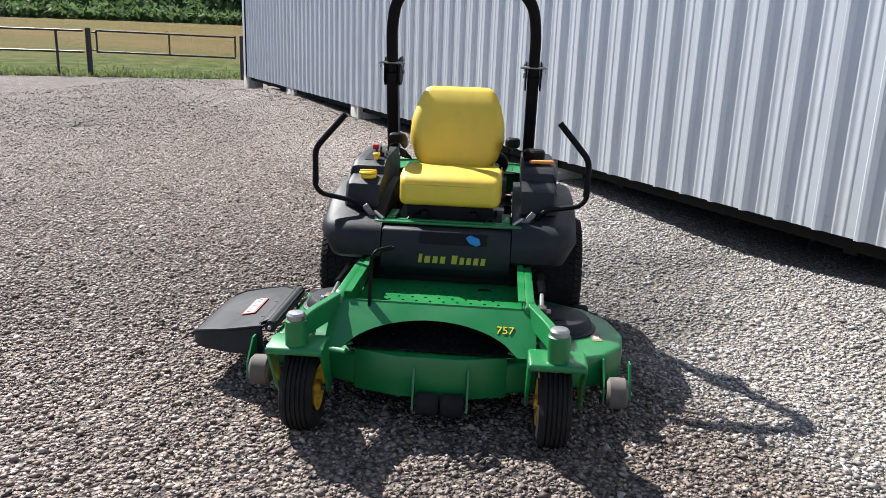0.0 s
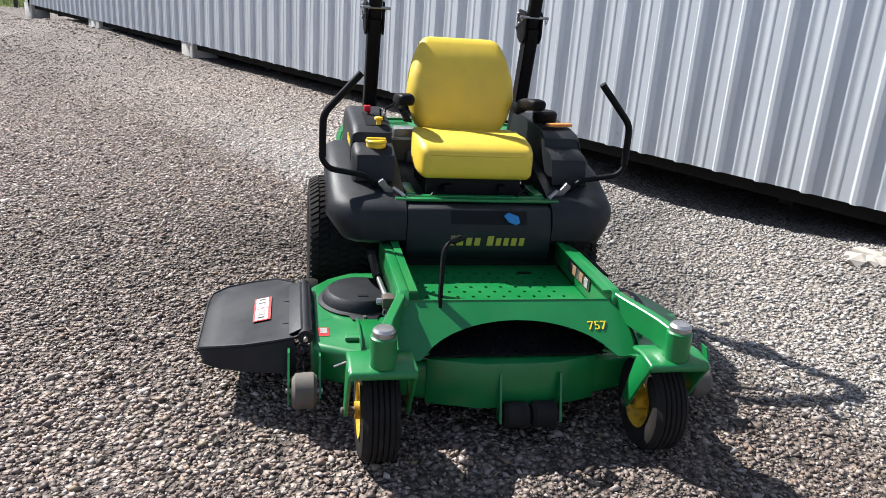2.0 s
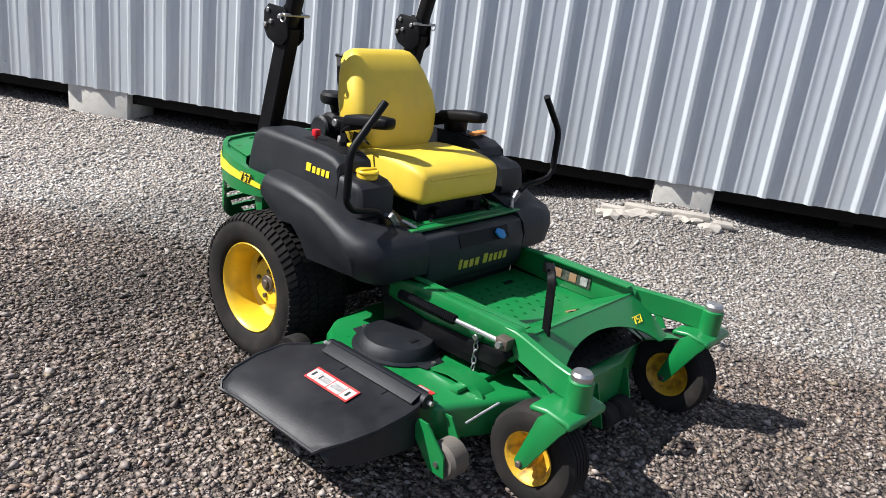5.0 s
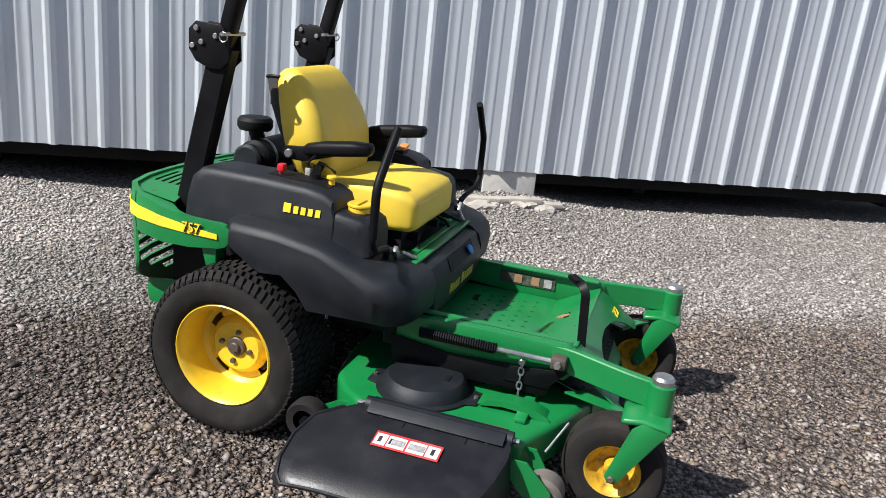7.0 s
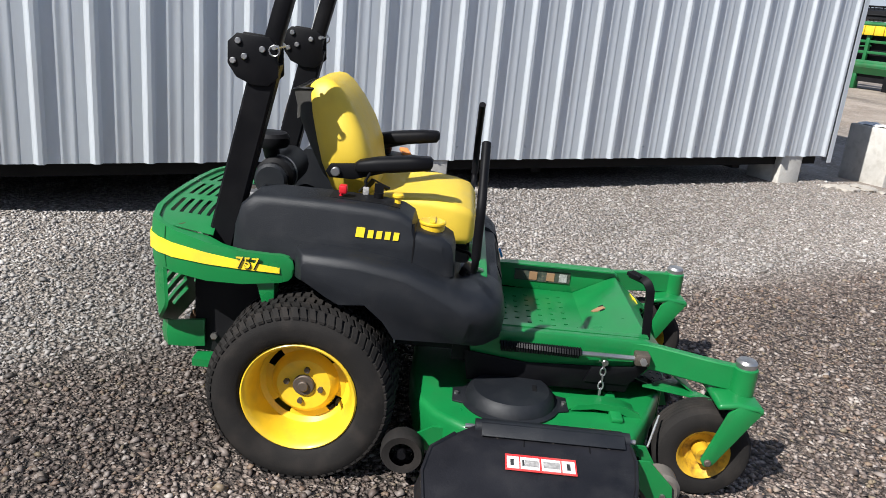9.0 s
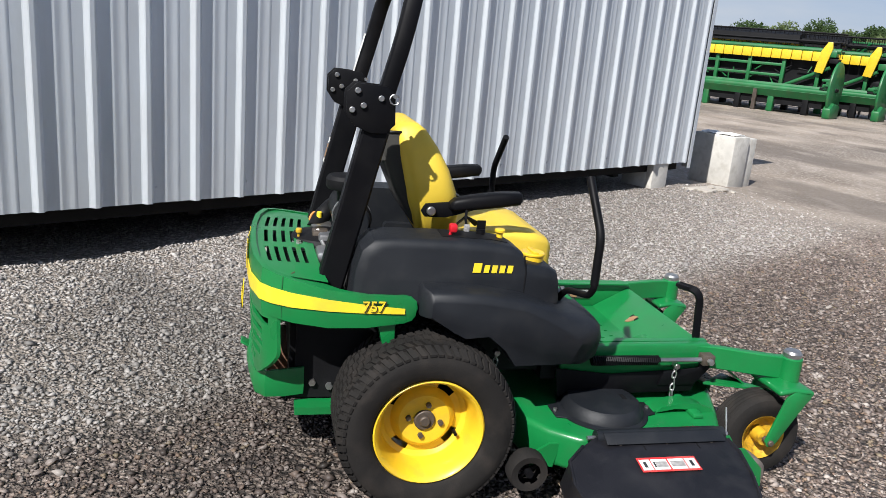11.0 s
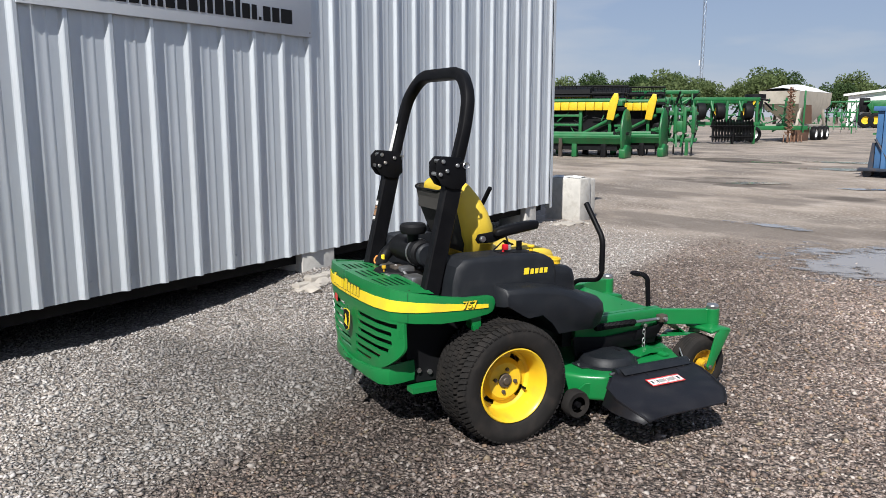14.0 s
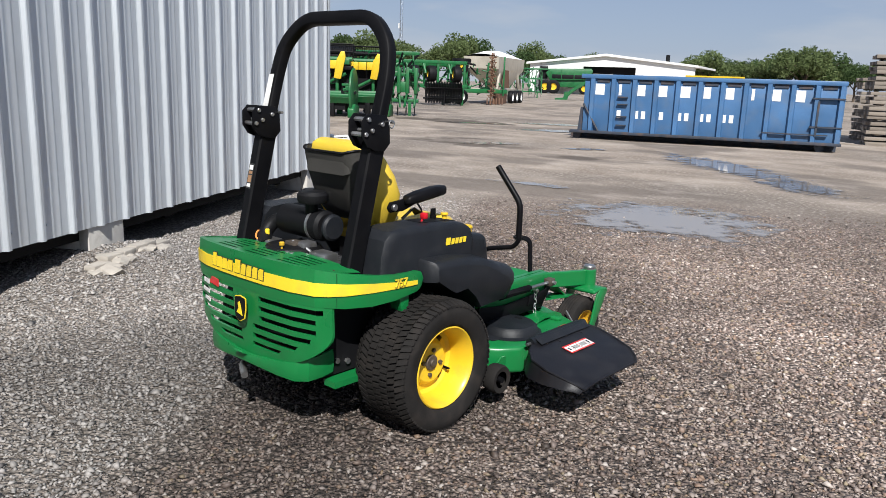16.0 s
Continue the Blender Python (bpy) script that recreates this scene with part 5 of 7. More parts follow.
    # Added black sheet: stands for the unlit space below the slots.
    part("vent_liner", prism([(4.50, 0.744), (4.665, 0.748), (4.665, 0.742), (4.50, 0.738)], "x", -0.37, 0.37), M_FARDARK, hood, "black sheet in place of the shade under the vents")
    for s in (-1, 1):
        # shelf of the hood beside the posts
        shelf = prism([(s * 0.44, 4.64), (s * 0.475, 4.585), (s * 0.512, 4.47), (s * 0.530, 4.35), (s * 0.520, 4.33), (s * 0.49, 4.42), (s * 0.445, 4.48)], "z", -0.008, 0.0, 0.0)
        for v in shelf.verts:
            v.co.z += float(np.interp(v.co.y, [4.33, 4.47, 4.585, 4.645], [0.714, 0.728, 0.749, 0.760]))
        part("hood_shelf", shelf, M_GREEN, hood)
        part("hood_bracket", prism([(4.25, 0.62), (4.31, 0.62), (4.29, 0.545), (4.25, 0.53)], "x", *sorted((s * 0.45, s * 0.52)), 0.004), M_GREEN, hood)
    part("worn_patch", cyl((-0.405, 4.60, 0), 0.024, 0.7505, 0.7565, "z", 16), M_RUST, hood, "rust-red worn spot")
    # louvred rear grille
    bm = bmesh.new()
    zs = [0.62, 0.606, 0.583, 0.563, 0.540, 0.520, 0.497, 0.477, 0.454, 0.434, 0.411, 0.393, 0.373, 0.340, 0.305]

    def half_w(z):
        t = max(0.0, (0.50 - z) / 0.195)
        return 0.462 - 0.32 * t ** 2.2
    nx = 40
    rows = []
    for z in zs:
        w = half_w(z)
        rows.append([bm.verts.new((-w + 2 * w * i / nx, rear_y(-w + 2 * w * i / nx) - 0.001 - 0.10 * (0.62 - z) ** 1.5, z)) for i in range(nx + 1)])
    for j in range(len(zs) - 1):
        for i in range(nx):
            u = abs((i + 0.5) / nx * 2 - 1)
            if j % 2 == 1 and j < 12 and (0.20 if j < 6 else 0.10) < u < (0.94, 0.92, 0.88, 0.83, 0.74, 0.58)[j // 2]:
                continue
            bm.faces.new((rows[j][i], rows[j][i + 1], rows[j + 1][i + 1], rows[j + 1][i]))
    thicken(bm, (0, -0.012, 0))
    gr = part("rear_grille", bm, M_GREEN, mower, "green louvred rear grille")
    # badge: black shield with a plain yellow shape
    back = Matrix.Translation((0.0, 4.7455, 0.540)) @ Matrix.Rotation(radians(180), 4, "Z") @ Matrix.Rotation(radians(88), 4, "X")
    shield = [(-0.036, 0.045), (0.0, 0.052), (0.036, 0.045), (0.038, 0.0), (0.030, -0.040), (0.0, -0.056), (-0.030, -0.040), (-0.038, 0.0)]
    bd = part("badge", turned(prism([(x * 1.09, y * 1.07) for x, y in shield], "z", 0.0, 0.004), back), M_DECAL, gr, "yellow-edged black shield badge")
    part("badge_field", turned(prism(shield, "z", 0.004, 0.006), back), M_FARDARK, bd)
    part("badge_shape", turned(prism([(-0.02, -0.02), (0.022, -0.03), (0.012, 0.0), (0.0, 0.030), (-0.012, 0.022), (-0.006, 0.0)], "z", 0.006, 0.008), back), M_DECAL, bd)
    # worn stickers on the grille
    for x, z, w, h, mt in ((0.25, 0.605, 0.10, 0.034, M_LABELR), (0.33, 0.590, 0.07, 0.02, M_LABELW), (0.34, 0.545, 0.09, 0.016, M_LABELW), (0.33, 0.505, 0.07, 0.015, M_LABELW)):
        part("sticker", turned(box(-w / 2, w / 2, -h / 2, h / 2, 0, 0.003), Matrix.Translation((x, rear_y(x) + 0.0 - 0.10 * (0.62 - z) ** 1.5, z)) @ Matrix.Rotation(radians(180 - math.degrees(math.atan(-0.8 * x)) * -1), 4, "Z") @ Matrix.Rotation(radians(89), 4, "X")), mt, gr, "worn sticker")
    # lower bumper
    lo = [(-0.352, 4.53, 0.292, 0.392), (-0.362, 4.60, 0.288, 0.388), (-0.350, 4.66, 0.282, 0.378), (-0.30, 4.695, 0.278, 0.360), (-0.20, 4.712, 0.282, 0.345), (-0.08, 4.722, 0.290, 0.335), (0.0, 4.724, 0.292, 0.332)]
    lo = lo + [(-x, y, a, b) for x, y, a, b in lo[-2::-1]]
    part("rear_bumper", band(lo, lambda a, b: a, lambda a, b: b, 0.0, 0.012), M_GREEN, mower, "green steel rear bumper")
    part("hitch_tab", turned(box(-0.03, 0.03, -0.02, 0.02, -0.004, 0.004, 0.002), Matrix.Translation((0.02, 4.735, 0.335)) @ Matrix.Rotation(radians(30), 4, "X")), M_GREEN, mower)
    # engine bay sides and chassis
    ch = part("chassis", join(box(-0.335, -0.325, 4.28, 4.56, 0.27, 0.62), box(0.325, 0.335, 4.28, 4.56, 0.27, 0.62), box(-0.32, 0.32, 3.56, 4.30, 0.36, 0.52), box(-0.36, 0.36, 3.60, 3.66, 0.34, 0.46),
                              box(-0.30, 0.30, 4.30, 4.58, 0.25, 0.60), box(-0.38, 0.38, 3.95, 4.30, 0.24, 0.34)), M_FARDARK, mower, "black steel chassis")
    for s in (-1, 1):
        for yy, zz in ((4.50, 0.33), (4.44, 0.315)):
            part("chassis_bolt", cyl((s * 0.335, yy, zz), 0.013, -0.014, 0.014, "x", 6), M_STEEL, ch)
        part("axle_housing", join(cyl((s * 0.36, *RAX), 0.06, -0.06, 0.06, "x", 20), box(*sorted((s * 0.26, s * 0.40)), 4.05, 4.24, 0.20, 0.36, 0.02)), M_FARDARK, mower)
        part("frame_foot", box(*sorted((s * 0.33, s * 0.40)), 4.20, 4.56, 0.235, 0.262), M_GREEN, mower)
    part("muffler", join(cyl((0.0, 4.60, 0.30), 0.055, -0.16, 0.16, "x", 20, 0.012)), M_RUST, mower, "rusty muffler")
    part("exhaust_pipe", tube(fillet([(0.10, 4.60, 0.28), (0.10, 4.68, 0.24), (0.02, 4.72, 0.22)], 0.03, 3), 0.016, 10), M_STEEL, mower)


def engine():
    e = part("engine", join(box(-0.20, 0.20, 4.30, 4.56, 0.58, 0.69, 0.02), box(-0.255, -0.13, 4.34, 4.50, 0.64, 0.725, 0.02), box(0.13, 0.255, 4.34, 4.50, 0.64, 0.725, 0.02)), M_ALU, mower, "grey cast engine block with fins")
    for s in (-1, 1):
        for k in range(7):
            part("cooling_fin", box(*sorted((s * 0.14, s * 0.265)), 4.33 + 0.026 * k, 4.336 + 0.026 * k, 0.63, 0.737), M_ALU, e)
        part("valve_cover", box(*sorted((s * 0.14, s * 0.250)), 4.41, 4.495, 0.715, 0.778, 0.012), M_STEEL, e)
    ac = part("air_cleaner", join(cyl((0.06, 4.36, 0.865), 0.070, -0.17, 0.13, "x", 28, 0.014)), M_FARDARK, mower, "black air cleaner canister")
    part("clamp_band", cyl((0.06, 4.36, 0.865), 0.073, -0.11, -0.095, "x", 28), M_STEEL, ac)
    part("intake_elbow", tube(fillet([(-0.02, 4.38, 0.90), (-0.04, 4.39, 0.965), (-0.045, 4.39, 0.98)], 0.03, 3), 0.030, 14), M_FARDARK, ac)
    part("precleaner", lathe([(0.0, 0.965), (0.062, 0.968), (0.070, 0.98), (0.070, 1.005), (0.060, 1.018), (0.0, 1.020)], (-0.045, 4.39, 0), "z", 28), M_FARDARK, ac, "round black intake cap")
    part("blower_housing", lathe([(0.14, 0.70), (0.14, 0.75), (0.12, 0.775), (0.08, 0.785), (0.0, 0.785)], (0.02, 4.45, 0), "z", 32), M_FARDARK, e)
    part("intake_hose", tube(fillet([(0.16, 4.37, 0.86), (0.23, 4.40, 0.85), (0.24, 4.45, 0.79), (0.18, 4.48, 0.75)], 0.05, 5), 0.034, 14), M_FARDARK, ac)
    part("canister_lid", cyl((-0.13, 4.36, 0.865), 0.060, -0.03, 0.0, "x", 24, 0.01), M_PLASTIC, ac)
    part("fuel_line", tube(fillet([(0.20, 4.47, 0.76), (0.24, 4.50, 0.775), (0.25, 4.48, 0.81), (0.23, 4.45, 0.80), (0.21, 4.48, 0.77)], 0.02, 4), 0.0045, 8), M_ORANGE, e, "pale orange fuel hose")
    part("fuel_filter", cyl((0.20, 4.46, 0.80), 0.011, -0.02, 0.02, "z", 12, 0.003), M_DECAL, e)
    for p, q, r0 in (((-0.10, 4.47, 0.78), (-0.16, 4.44, 0.73), 0.007), ((-0.02, 4.48, 0.80), (0.08, 4.45, 0.76), 0.006), ((0.10, 4.42, 0.77), (0.24, 4.40, 0.74), 0.008)):
        part("linkage_rod", tube([p, q], r0, 8), M_STEEL, e)
    part("dipstick_knob", join(cyl((-0.03, 4.55, 0), 0.005, 0.74, 0.795, "z", 8), cyl((-0.03, 4.55, 0), 0.012, 0.790, 0.808, "z", 12, 0.003)), M_RUSTY, e, "small brassy dipstick knob")
    part("throttle_plate", box(-0.12, 0.04, 4.53, 4.575, 0.742, 0.760, 0.004), M_STEEL, e)
    for x in (-0.10, -0.07, 0.0):
        part("bolt_head", cyl((x, 4.552, 0), 0.010, 0.758, 0.772, "z", 6), M_STEEL, e)
    part("carburettor", box(-0.09, -0.02, 4.40, 4.48, 0.74, 0.80, 0.01), M_ALU, e)
    part("coil", box(-0.05, 0.02, 4.44, 4.50, 0.77, 0.80, 0.006), M_BROWNSTEEL, e)


def roll_bar():
    top = [(-0.375, 4.325, 1.29), (-0.375, 4.265, 1.52), (-0.352, 4.235, 1.66), (-0.23, 4.205, 1.775), (0.23, 4.205, 1.775), (0.352, 4.235, 1.66), (0.375, 4.265, 1.52), (0.375, 4.325, 1.29)]
    r = part("roll_bar", tube(fillet(top, 0.11, 5), 0, rect=(0.028, 0.026), up=(0, 1, 0)), M_BLACK, mower, "black tubular steel roll bar with folding joints", angle=50)
    for s in (-1, 1):
        x = s * 0.375
        part("post", tube([(x, 4.485, 0.60), (x, 4.322, 1.300)], 0, rect=(0.030, 0.044), up=(0, 1, 0)), M_BLACK, r)
        plate = [(4.28, 1.255), (4.285, 1.345), (4.31, 1.372), (4.41, 1.378), (4.438, 1.35), (4.438, 1.285), (4.41, 1.245), (4.36, 1.225), (4.31, 1.225)]
        for dx in (-0.043, 0.035):
            part("hinge_plate", prism(plate, "x", x + dx, x + dx + 0.008, 0.002), M_BLACK, r)
        for yy, zz in ((4.33, 1.335), (4.385, 1.31), (4.405, 1.355), (4.42, 1.295)):
            part("hinge_bolt", cyl((x, yy, zz), 0.010, -0.052, 0.052, "x", 8, 0.002), M_STEEL, r)
        part("lock_pin", tube([(x - 0.07, 4.29, 1.345), (x + 0.07, 4.29, 1.345)], 0.007, 8), M_STEEL, r)
        part("pin_clip", tube([(x + s * 0.06 + 0.0, 4.29 + 0.016 * math.cos(q), 1.335 + 0.016 * math.sin(q)) for q in np.linspace(0, 2 * math.pi, 10)], 0.0025, 5), M_STEEL, r)
    mt = Matrix.Translation((0.375, 4.427, 1.045)) @ Matrix.Rotation(radians(13.2), 4, "X") 
    part("warning_label", turned(box(-0.018, 0.018, 0.0, 0.002, -0.06, 0.06), mt), M_LABELK, r, "white and orange warning label")
    for a, b, m in ((0.030, 0.052, M_LABELW), (0.010, 0.024, M_FADED), (-0.03, 0.004, M_FADED), (-0.052, -0.036, M_LABELW)):
        part("label_patch", turned(box(-0.013, 0.013, 0.002, 0.0035, a, b), mt), m, r)
    mt2 = Matrix.Translation((0.3755, 4.317, 1.44)) @ Matrix.Rotation(radians(14.5), 4, "X")
    part("reflective_label", turned(box(-0.018, 0.018, 0.0, 0.002, -0.085, 0.085), mt2), M_LABELW, r, "white label strip")


def rrect(w, h, k=5, p=0.35):
    """A rounded rectangle as a ring of (u, v)."""
    r = min(w, h) * 2 * p
    out = []
    for cx, cy, a0 in ((w - r, h - r, 0), (-w + r, h - r, 90), (-w + r, -h + r, 180), (w - r, -h + r, 270)):
        for i in range(k):
            a = radians(a0 + 90 * i / (k - 1))
            out.append((cx + r * math.cos(a), cy + r * math.sin(a)))
    return out


def seat():
    st = part("seat", box(-0.12, 0.12, 3.72, 4.02, 0.69, 0.72), M_FARDARK, mower, "high-back yellow vinyl operator seat")
    cush = []
    for y, w, zc, h in ((3.622, 0.195, 0.822, 0.030), (3.628, 0.218, 0.825, 0.050), (3.648, 0.234, 0.831, 0.066), (3.70, 0.241, 0.838, 0.076), (3.78, 0.243, 0.843, 0.082), (3.88, 0.238, 0.845, 0.080), (3.98, 0.225, 0.850, 0.078), (4.05, 0.20, 0.855, 0.065), (4.07, 0.17, 0.856, 0.04)):
        cush.append([(u, y, zc - 0.048 + v + (0.062 * (abs(u) / 0.24) ** 2 - 0.055 if v > 0 else 0) * max(0.0, min(1, (y - 3.67) / 0.25))) for u, v in rrect(w, h, 6, 0.22)])
    c = part("cushion", loft(cush), M_SEAT, st, "yellow vinyl seat cushion", angle=60)
    part("piping", tube(fillet([(-0.20, 3.626, 0.818), (0.20, 3.626, 0.818), (0.236, 3.68, 0.842), (0.236, 3.95, 0.862)], 0.03, 3), 0.004, 6), M_SEAT, c)
    back = []
    for z, y, w, t in ((0.805, 4.030, 0.13, 0.035), (0.825, 4.038, 0.165, 0.066), (0.89, 4.057, 0.212, 0.084), (0.98, 4.085, 0.242, 0.090), (1.06, 4.112, 0.238, 0.084), (1.14, 4.146, 0.216, 0.072), (1.20, 4.176, 0.190, 0.058), (1.224, 4.190, 0.172, 0.042), (1.234, 4.197, 0.150, 0.020)):
        ringp = []
        for u, v in rrect(w, t, 6, 0.38):
            hollow = 0.022 * (1 - (u / w) ** 2) if v < 0 else 0
            ringp.append((u, y + v + hollow, z - v * 0.28))
        back.append(ringp)
    part("backrest", loft(back), M_SEAT, st, "tall yellow vinyl backrest", angle=60)
    # black pouch on the rear of the backrest
    pouch = []
    for z, y, w, t in ((0.86, 4.115, 0.14, 0.022), (0.91, 4.140, 0.172, 0.034), (1.00, 4.175, 0.184, 0.044), (1.09, 4.208, 0.182, 0.050), (1.15, 4.228, 0.176, 0.052), (1.172, 4.234, 0.174, 0.052)):
        pouch.append([(u, y + v + 0.012 * (1 - (u / w) ** 2) * (v > 0), z + 0.03 * (abs(u) / w) ** 2 * (z > 1.1)) for u, v in rrect(w, t, 5, 0.45)])
    inner = [[(u * 0.93, 4.234 + (y - 4.234) * 0.80, z - dz) for u, y, z in pouch[-1]] for dz in (0.0, 0.10)]
    po = part("rear_pouch", loft(pouch + inner), M_MESH, st, "black mesh pouch", angle=60)
    part("pouch_rim", tube(pouch[-1] + pouch[-1][:1], 0.006, 6), M_FARDARK, po)
    for s in (-1, 1):
        pad = []
        for y, w, h, z in ((3.785, 0.020, 0.012, 1.008), (3.795, 0.032, 0.022, 1.006), (3.86, 0.036, 0.026, 1.0), (3.97, 0.034, 0.026, 0.985), (4.03, 0.028, 0.022, 0.975), (4.045, 0.018, 0.012, 0.973)):
            pad.append([(s * 0.282 + u, y, z + v) for u, v in rrect(w, h, 4, 0.35)])
        arm = part("armrest", loft(pad), M_BLACK, st, "black padded armrest", angle=60)
        part("arm_bracket", prism([(3.90, 0.97), (4.05, 0.925), (4.13, 0.925), (4.145, 0.945), (4.13, 0.972), (4.0, 0.985)], "x", *sorted((s * 0.262, s * 0.275)), 0.003), M_BLACK, arm)
        part("arm_bolt", cyl((s * 0.277, 4.11, 0.948), 0.016, -0.012, 0.012, "x", 14, 0.003), M_STEEL, arm)
    part("belt_strap", tube([(-0.24, 4.02, 0.88), (-0.27, 3.98, 0.93), (-0.26, 3.93, 0.90)], 0, rect=(0.02, 0.003)), M_FARDARK, st)


def levers():
    for s in (-1, 1):
        path = fillet([(s * 0.40, 3.66, 0.655), (s * 0.445, 3.64, 0.722), (s * 0.60, 3.622, 0.752), (s * 0.632, 3.622, 0.790), (s * 0.628, 3.622, 0.965), (s * 0.488, 3.622, 1.125)], 0.035, 4)
        lv = part("drive_lever", tube(path, 0.0115, 12), M_BLACK, mower, "bent black steel drive lever")
        part("lever_grip", tube(fillet([(s * 0.628, 3.622, 0.80), (s * 0.628, 3.622, 0.965), (s * 0.486, 3.622, 1.127)], 0.035, 4), 0.0142, 12), M_BLACK, lv)
        part("lever_base", join(turned(box(-0.013, 0.013, -0.008, 0.008, -0.055, 0.035, 0.003), Matrix.Translation((s * 0.375, 3.63, 0.680)) @ Matrix.Rotation(radians(s * 38), 4, "Y")), cyl((s * 0.39, 3.64, 0.695), 0.012, -0.02, 0.02, "y", 8), cyl((s * 0.355, 3.64, 0.665), 0.012, -0.02, 0.02, "y", 8)), M_ALU, lv)
        part("damper_rod", tube([(s * 0.30, 3.585, 0.655), (s * 0.345, 3.62, 0.680)], 0.008, 8), M_STEEL, lv)


for side in (-1, 1):
    rear_wheel(side)
    caster(side)
    fender(side)
    console(side)
front_frame()
deck()
chute()
cowl()
rear_body()
engine()
roll_bar()
seat()
levers()


# ---------- beside the building ----------
BLOCK = (6.05, -1.07, 26.3)


def corner_blocks():
    bx, by, brz = BLOCK
    m = Matrix.Translation((bx, by, 0)) @ Matrix.Rotation(radians(brz), 4, "Z")
    solo("concrete_block", turned(box(-0.26, 0.32, -0.10, 0.24, -0.03, 0.65, 0.015), m), M_CONCRETE, "pale grey concrete block with crumpled wrap on top", "block", "corner blocks", at=(bx, by, 0))
    m2 = m @ Matrix.Translation((0.01, -0.19, 0)) @ Matrix.Rotation(radians(-4), 4, "Z")
    solo("concrete_block", turned(box(-0.22, 0.30, -0.17, 0.07, -0.03, 0.62, 0.015), m2), M_CONCRETE, "thinner pale concrete block leaning against another", "block", "corner blocks", at=(bx, by, 0))
    # crumpled white wrap on the first block
    bm = bmesh.new()
    rng = random.Random(5)
    g = [[bm.verts.new((-0.20 + 0.46 * i / 9, -0.06 + 0.26 * j / 7, 0.652 + rng.uniform(0.0, 0.035) * (1 if 0 < i < 9 and 0 < j < 7 else 0.5))) for i in range(10)] for j in range(8)]
    for j in range(7):
        for i in range(9):
            bm.faces.new((g[j][i], g[j][i + 1], g[j + 1][i + 1], g[j + 1][i]))
    thicken(bm, (0, 0, -0.004))
    turned(bm, m)
    solo("plastic_wrap", bm, M_WHITE, "crumpled white plastic wrap on a concrete block", "wrap", at=(bx, by, 0.65))
    # rubble at the foot of the wall
    spots = [(2.62, 3.98, 22, 0.34, "spilled"), (5.05, -0.35, 14, 0.30, "corner")]
    for cx, cy, count, spread, _ in spots:
        for k in range(count):
            t = rng.uniform(-1, 1)
            px, py = cx + WU.x * t * spread + rng.uniform(-0.08, 0.08), cy + WU.y * t * spread + rng.uniform(-0.08, 0.08)
            s = rng.uniform(0.025, 0.075)
            b = bmesh.new()
            bmesh.ops.create_icosphere(b, subdivisions=1, radius=1.0)
            for v in b.verts:
                v.co = Vector((v.co.x * s * 1.6, v.co.y * s, v.co.z * s * 0.45)) * rng.uniform(0.8, 1.2)
            z = float(ground_height(np.array(px), np.array(py))) + s * 0.12
            turned(b, Matrix.Translation((px, py, z)) @ Matrix.Rotation(rng.uniform(0, 6), 4, "Z"))
            solo("rubble_piece", b, M_ROCK, "pale broken concrete lump lying on gravel", "rubble", "rubble by the wall", at=(px, py, z), angle=15)
    for k in range(5):
        t = -0.32 + 0.16 * k
        px, py = 2.67 + WU.x * t, 3.93 + WU.y * t
        b = turned(box(-0.045, 0.045, -0.13, 0.13, -0.02, 0.016 + 0.01 * (k % 2), 0.008), Matrix.Translation((px, py, float(ground_height(np.array(px), np.array(py))) + 0.012)) @ Matrix.Rotation(WA + 0.1 * (k % 3 - 1), 4, "Z"))
        solo("mortar_slab", b, M_ROCK, "thin pale slab of broken mortar on gravel", "rubble", "rubble by the wall", at=(px, py, 0.1))


# ---------- pipe fence and gate ----------
def fence():
    p1, p2 = Vector((-13.07, 24.63, 0)), Vector((-8.52, 25.87, 0))
    d = (p2 - p1).normalized()
    g = thing("pipe_gate", "black steel pipe gate across the gravel drive", "gate", p1)
    L = (p2 - p1).length
    a, b = d * 0.25, d * (L - 0.2)
    for z in (0.77, 1.42):
        part("gate_rail", tube([a + Vector((0, 0, z)), b + Vector((0, 0, z - 0.06))], 0.032, 8), M_FENCE, g)
    for z in (0.82, 1.36):
        part("gate_hinge", tube([d * 0.10 + Vector((0, 0, z)), d * 0.27 + Vector((0, 0, z))], 0.022, 8), M_FENCE, g)
    for f in (0.25, L * 0.52, L - 0.2):
        part("gate_upright", tube([d * f + Vector((0, 0, 0.73)), d * f + Vector((0, 0, 1.40))], 0.03, 8), M_FENCE, g)
    posts = [(p1, 0.085, 1.50), (p2, 0.06, 1.42)]
    for p, r, h in posts:
        solo("gate_post", cyl((p.x, p.y, 0), r, -0.1, h, "z", 14, 0.01), M_FENCE, "black round steel gate post in gravel", "post", "gate posts", at=(p.x, p.y, 0))
    f = thing("pipe_fence", "black two-rail steel pipe fence beside grass", "fence", p1 - d * 12)
    for z in (0.75, 1.40):
        part("fence_rail", tube([Vector((0, 0, z)), d * 11.85 + Vector((0, 0, z))], 0.034, 8), M_FENCE, f)
    for k in range(11):
        q = d * (12 - 0.95 - 1.9 * k) if k < 6 else None
        if q is not None:
            part("fence_post", cyl((q.x, q.y, 0), 0.04, -0.1, 1.40, "z", 10), M_FENCE, f)


